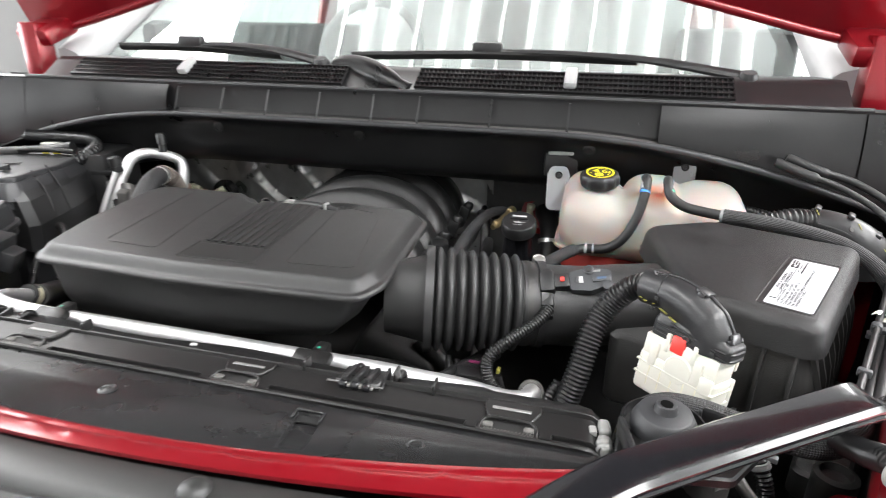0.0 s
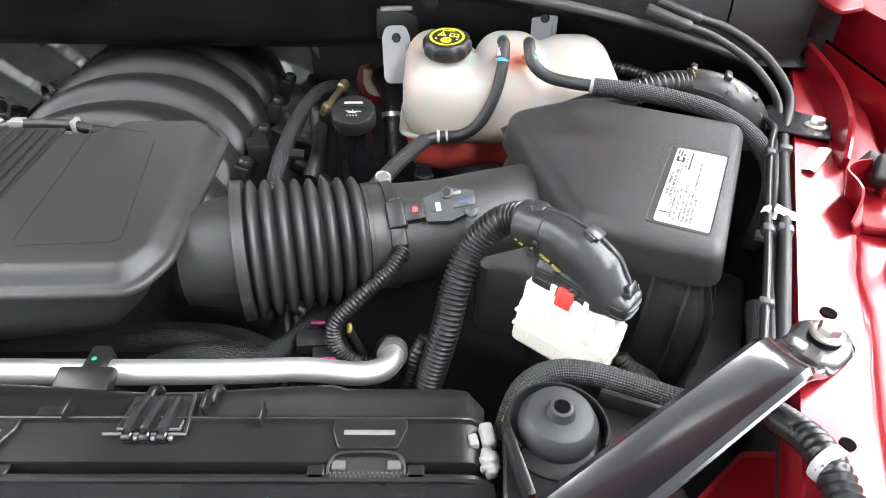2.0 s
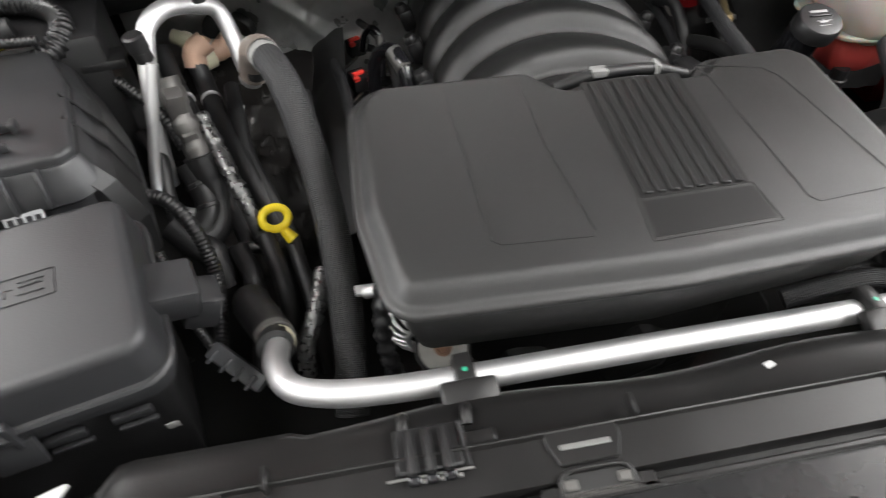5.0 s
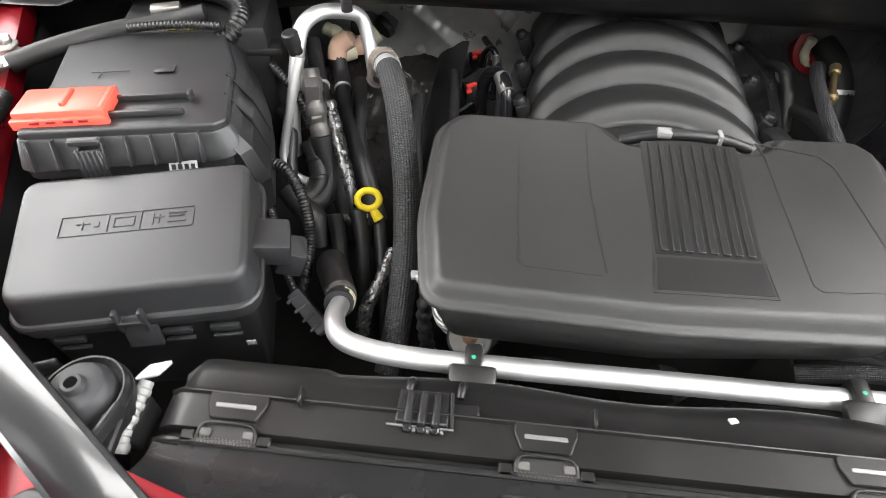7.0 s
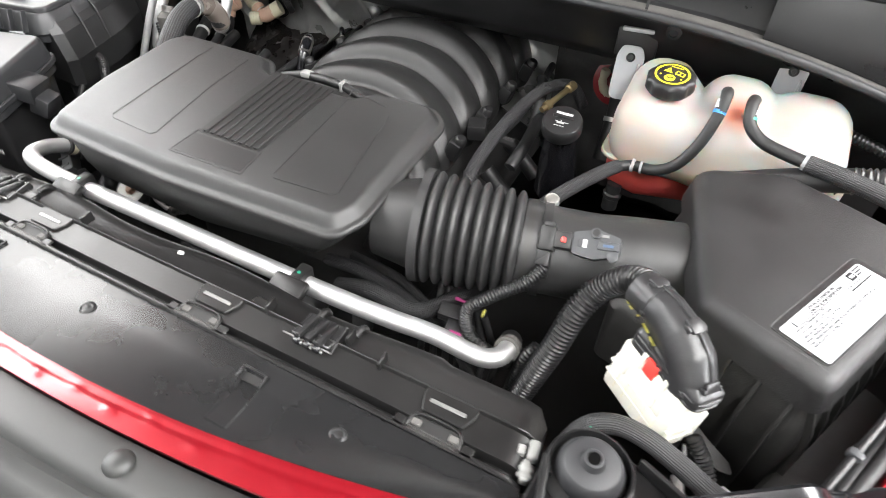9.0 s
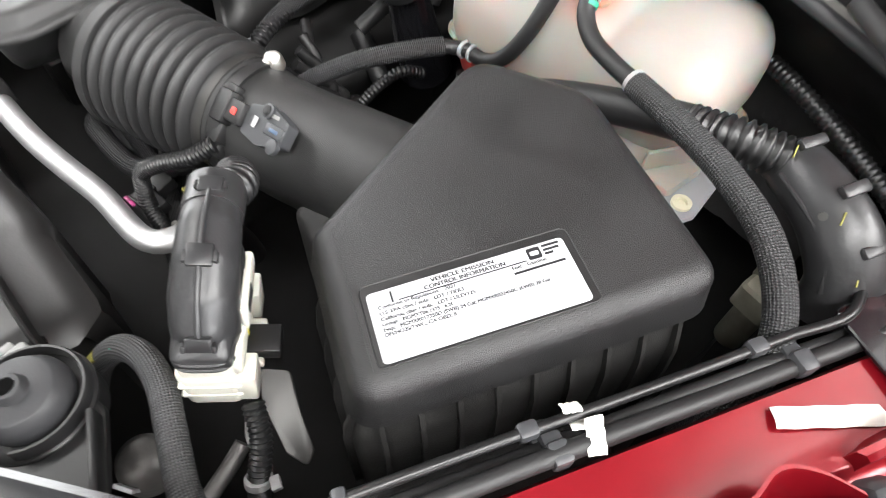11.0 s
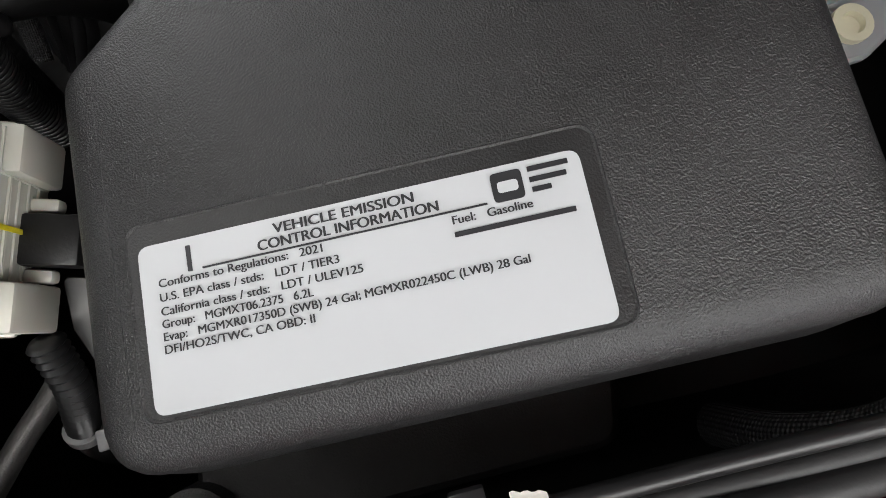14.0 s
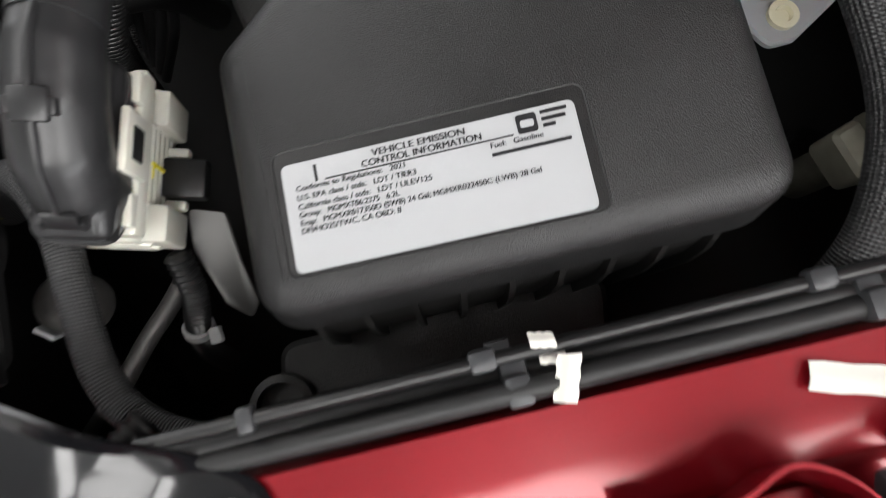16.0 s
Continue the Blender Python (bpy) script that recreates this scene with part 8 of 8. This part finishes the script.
part("bolt", bolt(B(), PC + PA * 0.0032, PA, 0.0068, 0.0055), "rust", pulley, "rusty bolt")
fit = thing("heater_fitting", (-0.44, 0.69, 0.99), "cream and tan heater pipe fittings on the firewall", "fitting")
part("opening", lathe(B(), (-0.470, 0.795, 1.000), (0.1, -0.9, 0.35), [(0.030, 0), (0.028, 0.004)], 20), "dark", fit, "dark opening in the firewall")
part("tee", tube(B(), [(-0.538, 0.765, 1.012), (-0.516, 0.757, 1.006), (-0.494, 0.752, 0.998)], lambda s: 0.0115 + 0.002 * (int(s / 0.012) % 2), 16, 0.004), "cream", fit, "cream plastic tee")
part("elbow", tube(B(), [(-0.489, 0.650, 1.020), (-0.487, 0.658, 1.038), (-0.470, 0.668, 1.048)], 0.0160, 16, 0.005), "tan", fit, "tan rubber elbow")
part("elbow", tube(B(), [(-0.500, 0.752, 1.000), (-0.476, 0.746, 0.990), (-0.458, 0.758, 1.000)], 0.0160, 16, 0.005), "tan", fit, "tan rubber elbow")
part("collar", tube(B(), [(-0.460, 0.757, 0.998), (-0.444, 0.768, 1.008)], 0.0165, 16, 0.004), "cream", fit, "cream collar")
part("grommet", lathe(B(), (-0.437, 0.776, 1.010), (0.3, 0.4, 0.2), [(0.020, 0.0), (0.022, 0.004), (0.022, 0.012), (0.016, 0.014)], 24), "black", fit, "black rubber grommet")
part("lower_collar", tube(B(), [(-0.500, 0.726, 0.985), (-0.482, 0.738, 0.986)], 0.0150, 16, 0.004), "cream", fit, "cream collar")
part("spring_clip", lathe(B(), (-0.486, 0.749, 0.993), (0.8, -0.2, -0.3), [(0.0172, 0), (0.0172, 0.003)], 18), "zinc", fit, "bright spring clip")

# crinkled heat shield foil along the firewall
bm = B()
def foil(u, v):
    w = noise.noise((u * 7, v * 6, 1.3)) * 0.014 - 0.010 * max(0.0, 1 - abs(noise.noise((u * 11 + v * 7, v * 5, 4.3))) * 4) - 0.0018 * max(0.0, 1 - abs(noise.noise((u * 22 - v * 16, v * 12, 9.1))) * 5)
    return (u, 0.815 + w + 0.25 * (v - 1.0) * -0.4, v)
sheet(bm, foil, span(-0.62, 0.22, 270), span(0.80, 1.13, 110))
hs = thing("heat_shield", (-0.1, 0.865, 0.80), "crinkled silver foil heat shield on the firewall", "heat shield")
part("sheet", bm, "foil", hs, sharp=60)
for x, z in ((-0.40, 1.06), (-0.33, 0.99), (-0.22, 1.07)):
    part("pin", lathe(B(), (x, 0.860, z), (0, -1, 0.1), [(0.011, 0), (0.011, 0.006), (0.006, 0.010)], 14), "black", hs, "black push pin")
bm = B()
def insulation(u, v):
    w = noise.noise((u * 16, v * 16, 7.3)) * 0.012 + noise.noise((u * 50, v * 50, 2.3)) * 0.004
    return (u, 0.80 - 0.10 * max(0.0, u - 0.22) + w, v)
sheet(bm, insulation, span(0.205, 0.80, 70), span(0.78, 1.13, 40))
solo("insulation_mat", bm, "felt", "grey black felt insulation on the firewall", "insulation", sharp=60)
for pts, r_ in (([(-0.252, 0.735, 0.975), (-0.246, 0.725, 1.005), (-0.235, 0.712, 1.022), (-0.226, 0.700, 1.016), (-0.224, 0.690, 0.990), (-0.226, 0.685, 0.95)], 0.0052), ([(-0.244, 0.600, 0.96), (-0.243, 0.605, 1.010), (-0.233, 0.600, 1.040), (-0.216, 0.580, 1.052), (-0.205, 0.550, 1.040), (-0.202, 0.53, 1.00)], 0.0100)):
    pipe_h = thing("plug_wire", (pts[0][0], pts[0][1], 0.94), "glossy black spark plug wire arching beside the manifold", "wire", "plug wires")
    part("wire", tube(B(), pts, r_, 14, 0.005), "gloss", pipe_h)
    part("end_ring", tube(B(), pts[3:5], r_ + 0.0015, 14, 0.004), "iron", pipe_h, "grey metal ring")
clamp = thing("pipe_clamp", (0.225, 0.66, 1.0), "bright metal pipe clamp behind the manifold", "clamp")
part("ring", lathe(B(), (0.228, 0.665, 1.030), (0.4, -0.5, 0.7), [(0.010, 0), (0.013, 0.001), (0.013, 0.006), (0.010, 0.007)], 18), "zinc", clamp)
part("stub", tube(B(), [(0.215, 0.69, 1.035), (0.228, 0.66, 1.040), (0.236, 0.63, 1.015), (0.240, 0.60, 0.97)], 0.0095, 12, 0.006), "rubber", clamp, "black rubber stub hose")

# more lines and wires low on the left
valve = thing("expansion_joint", (-0.48, 0.47, 0.93), "grey cast joint with a black rubber collar", "joint")
part("body", tube(B(), [(-0.490, 0.512, 1.085), (-0.484, 0.492, 1.045), (-0.474, 0.470, 1.000)], lambda s: 0.0135 + 0.0025 * (int(s / 0.016) % 2), 16, 0.004), "iron", valve)
part("collar", tube(B(), [(-0.474, 0.470, 1.000), (-0.468, 0.458, 0.972)], 0.0205, 18, 0.006), "rubber", valve, "black rubber collar")
part("hose", tube(B(), [(-0.468, 0.458, 0.975), (-0.462, 0.440, 0.945), (-0.470, 0.415, 0.925), (-0.495, 0.400, 0.92)], 0.0165, 16, 0.006), "rubber", valve, "bent black hose")
for pts, r, mat, kind, lab, pitch in (
        ([(-0.405, 0.37, 0.945), (-0.392, 0.33, 0.920), (-0.386, 0.29, 0.89), (-0.384, 0.25, 0.84)], 0.0110, "rubber", "hose", "black rubber hose under the dipstick", 0),
        ([(-0.375, 0.37, 0.930), (-0.366, 0.33, 0.910), (-0.356, 0.28, 0.88), (-0.35, 0.24, 0.83)], 0.0090, "rubber", "hose", "black rubber hose under the dipstick", 0),
        ([(-0.44, 0.37, 0.93), (-0.425, 0.33, 0.915), (-0.42, 0.28, 0.88), (-0.43, 0.23, 0.84)], 0.0120, "rubber", "hose", "black rubber hose under the dipstick", 0),
        ([(-0.276, 0.345, 0.985), (-0.274, 0.305, 0.972), (-0.278, 0.27, 0.955), (-0.284, 0.24, 0.92)], 0.0070, "conduit", "conduit", "thin black corrugated conduit beside the engine cover", 0.0045),
        ([(-0.560, 0.530, 1.085), (-0.535, 0.510, 1.075), (-0.505, 0.490, 1.050), (-0.490, 0.475, 1.01)], 0.0075, "conduit", "conduit", "black corrugated conduit behind the fuse box", 0.005),
        ([(-0.540, 0.50, 1.02), (-0.520, 0.47, 1.00), (-0.515, 0.43, 0.97), (-0.50, 0.38, 0.92)], 0.009, "rubber", "hose", "black rubber hose behind the fuse box", 0),
        ([(-0.445, 0.62, 1.00), (-0.435, 0.56, 0.99), (-0.425, 0.50, 0.97), (-0.400, 0.44, 0.94), (-0.38, 0.40, 0.90)], 0.0105, "rubber", "hose", "black rubber heater hose low in the bay", 0),
        ([(-0.345, 0.60, 0.99), (-0.340, 0.52, 0.97), (-0.330, 0.44, 0.95), (-0.325, 0.36, 0.92)], 0.010, "rubber", "hose", "black rubber hose beside the engine", 0),
        ([(-0.300, 0.72, 0.965), (-0.290, 0.64, 0.975), (-0.285, 0.56, 0.975), (-0.282, 0.48, 0.97), (-0.29, 0.40, 0.95)], 0.008, "braid", "loom", "black taped wiring loom beside the manifold", 0),
        ([(-0.250, 0.80, 0.99), (-0.225, 0.72, 1.00), (-0.215, 0.62, 1.00), (-0.215, 0.52, 0.99)], 0.006, "rubber", "cable", "thin black cable beside the manifold", 0),
        ([(0.205, 0.78, 1.02), (0.215, 0.70, 1.025), (0.215, 0.62, 1.01), (0.205, 0.54, 1.00)], 0.007, "braid", "loom", "black taped wiring loom beside the manifold", 0),
        ([(0.255, 0.46, 1.00), (0.262, 0.50, 1.02), (0.255, 0.56, 1.02), (0.245, 0.62, 1.00)], 0.010, "rubber", "hose", "black rubber hose beside the manifold", 0),
        ([(0.40, 0.40, 0.93), (0.44, 0.38, 0.945), (0.48, 0.38, 0.94), (0.52, 0.40, 0.92)], 0.012, "rubber", "hose", "black rubber hose low behind the air tube", 0)):
    loom(pts, r, mat, "lower_" + kind, lab, kind, pitch)
panel = thing("side_shield", (-0.32, 0.55, 0.86), "long black plastic heat shield panel beside the engine", "panel")
def shield_point(u, v):
    """u along the engine, v from the lower to the upper edge."""
    y = 0.345 + 0.475 * u
    lo = Vector((-0.348 - 0.008 * math.sin(u * 3.1), y + 0.030, 0.872 + 0.055 * max(0, u - 0.75) * 4))
    hi = Vector((-0.296 + 0.018 * u, y - 0.012, 0.968 + 0.012 * u))
    p = lo.lerp(hi, v)
    return p + Vector((0.010 * (1 - (2 * v - 1) ** 2) * -1, 0, 0.006 * (1 - (2 * v - 1) ** 2) + 0.0015 * math.sin(u * 40) * (v < 0.4)))
part("plate", slab(B(), shield_point, span(0, 1, 60), span(0, 1, 14), 0.003), "black", panel)
part("fold", tube(B(), [shield_point(u, 0.0) for u in span(0.02, 0.98, 12)], 0.0032, 8, 0.01), "black", panel)
part("hole", lathe(B(), shield_point(0.20, 0.66) + Vector((-0.0005, 0, 0.001)), (-0.8, 0, 0.55), [(0.0075, 0), (0.0075, 0.0012), (0.0060, 0.0014)], 18), "dark", panel, "dark round hole")
def crinkle(u, v):
    w = 0.020 * noise.noise((u * 16, v * 13, 3.3)) - 0.010 * max(0.0, 1 - abs(noise.noise((u * 17 + v * 9, v * 12, 5.1))) * 4)
    return (u, 0.800 - 0.22 * v + w, 0.955 - 0.14 * v - 0.10 * v * v + 0.6 * w - 0.02 * abs(u + 0.41))
bm = sheet(B(), crinkle, span(-0.545, -0.335, 90), span(0, 1.7, 110))
solo("insulation_film", bm, "film", "crinkled dark glossy insulation film below the firewall", "insulation", sharp=60)
low = thing("lower_connector", (-0.405, 0.20, 0.93), "metal bracket with a connector low beside the pipe", "bracket")
part("plate", block(B(), (-0.425, 0.183, 0.955), (0.062, 0.018, 0.024), (20, 24, -38), 0.003), "sensor", low)
for k in range(4):
    part("rib", block(B(), Vector((-0.445 + 0.011 * k, 0.188 - 0.0085 * k, 0.972 - 0.0055 * k)), (0.004, 0.016, 0.004), (20, 24, -38), 0.001), "sensor", low)
part("plug", block(B(), (-0.388, 0.172, 0.935), (0.022, 0.016, 0.020), (10, 10, -35), 0.003), "black", low, "black plug")

# washer filler in the fender corner
wash = thing("washer_filler", (0.866, 0.161, 1.03), "grey plastic washer filler cap beside the red fender", "filler cap")
WC, WA = Vector((0.866, 0.161, 1.098)), Vector((0.10, -0.20, 1)).normalized()
part("neck", tube(B(), [WC - WA * 0.07, WC + WA * 0.002], 0.019, 20, 0.01), "black", wash)
wcap = part("cap", lathe(B(), WC, WA, [(0.0235, -0.004), (0.0250, -0.002), (0.0255, 0.004), (0.0252, 0.017), (0.0238, 0.0205), (0.0215, 0.0215), (0.010, 0.0222)], 40), "greyrubber", wash)
wq = WA.to_track_quat("Z", "Y").to_matrix()
def wash_bar(pts, w=0.0012):
    bm = B()
    for (a, b), (c, d) in zip(pts, pts[1:]):
        p, q = Vector((a, b, 0)), Vector((c, d, 0))
        nrm = Vector((-(q - p).y, (q - p).x, 0)).normalized() * w * 500
        loft(bm, [[WC + wq @ (v * 0.001 + Vector((0, 0, 0.0218 + h))) for v in (p + nrm, p - nrm, q - nrm, q + nrm)] for h in (0.0, 0.0007)])
    return part("print", bm, "sensor", wcap, "dark printed windscreen sign")
wash_bar([(-10, -6), (-7, 7), (9, 7), (12, -6), (-10, -6)])
wash_bar([(1, -10), (1, 2)])
part("bracket", block(B(), (0.899, 0.202, 1.095), (0.05, 0.036, 0.010), (0, 0, -24), 0.003), "lightgrey", wash, "pale plastic bracket")
part("socket", block(B(), (0.893, 0.295, 1.118), (0.030, 0.022, 0.026), (10, 20, -30), 0.005), "sensor", wash, "grey plastic socket")

# lines low beside the fuse boxes
loom([(-0.462, 0.385, 0.905), (-0.440, 0.384, 0.912), (-0.415, 0.383, 0.915), (-0.392, 0.383, 0.918)], lambda s: 0.0085 + 0.0016 * noise.noise((s * 170, 5.3, 0)), "foilwrap", "foil_line", "crinkled foil wrapped line under the dipstick", "line")
loom([(-0.505, 0.345, 1.050), (-0.480, 0.335, 1.046), (-0.457, 0.312, 1.022), (-0.446, 0.285, 0.985), (-0.446, 0.250, 0.955), (-0.452, 0.215, 0.92)], 0.0080, "conduit", "loop_conduit", "black corrugated conduit looping beside the fuse box", "conduit", 0.0045)
loom([(-0.492, 0.290, 1.020), (-0.480, 0.262, 0.995), (-0.470, 0.240, 0.965), (-0.458, 0.225, 0.935)], 0.0055, "conduit", "thin_conduit", "thin corrugated conduit below the fuse box", "conduit", 0.0036)
heater = thing("heater_valve", (-0.485, 0.43, 0.90), "grey cast fitting on a bent black heater hose", "fitting")
part("hose", tube(B(), [(-0.490, 0.470, 0.990), (-0.480, 0.452, 0.965), (-0.474, 0.432, 0.945), (-0.486, 0.415, 0.930), (-0.508, 0.405, 0.928)], 0.0175, 18, 0.005), "rubber", heater)
for at, ax in (((-0.482, 0.456, 0.970), (0.3, -0.6, -0.7)), ((-0.476, 0.437, 0.950), (0.2, -0.6, -0.7))):
    part("hose_band", lathe(B(), at, ax, [(0.0185, 0), (0.0195, 0.001), (0.0195, 0.005), (0.0185, 0.006)], 20), "black", heater)
for pts in (((-0.5035, 0.588, 1.008), (-0.5020, 0.584, 1.0068)), ((-0.4735, 0.607, 0.9935), (-0.4720, 0.602, 0.9925))):
    solo("hose_stripe", tube(B(), pts, 0.0142, 16, 0.002), "lightgrey", "white stripe mark on a heater hose", "mark")
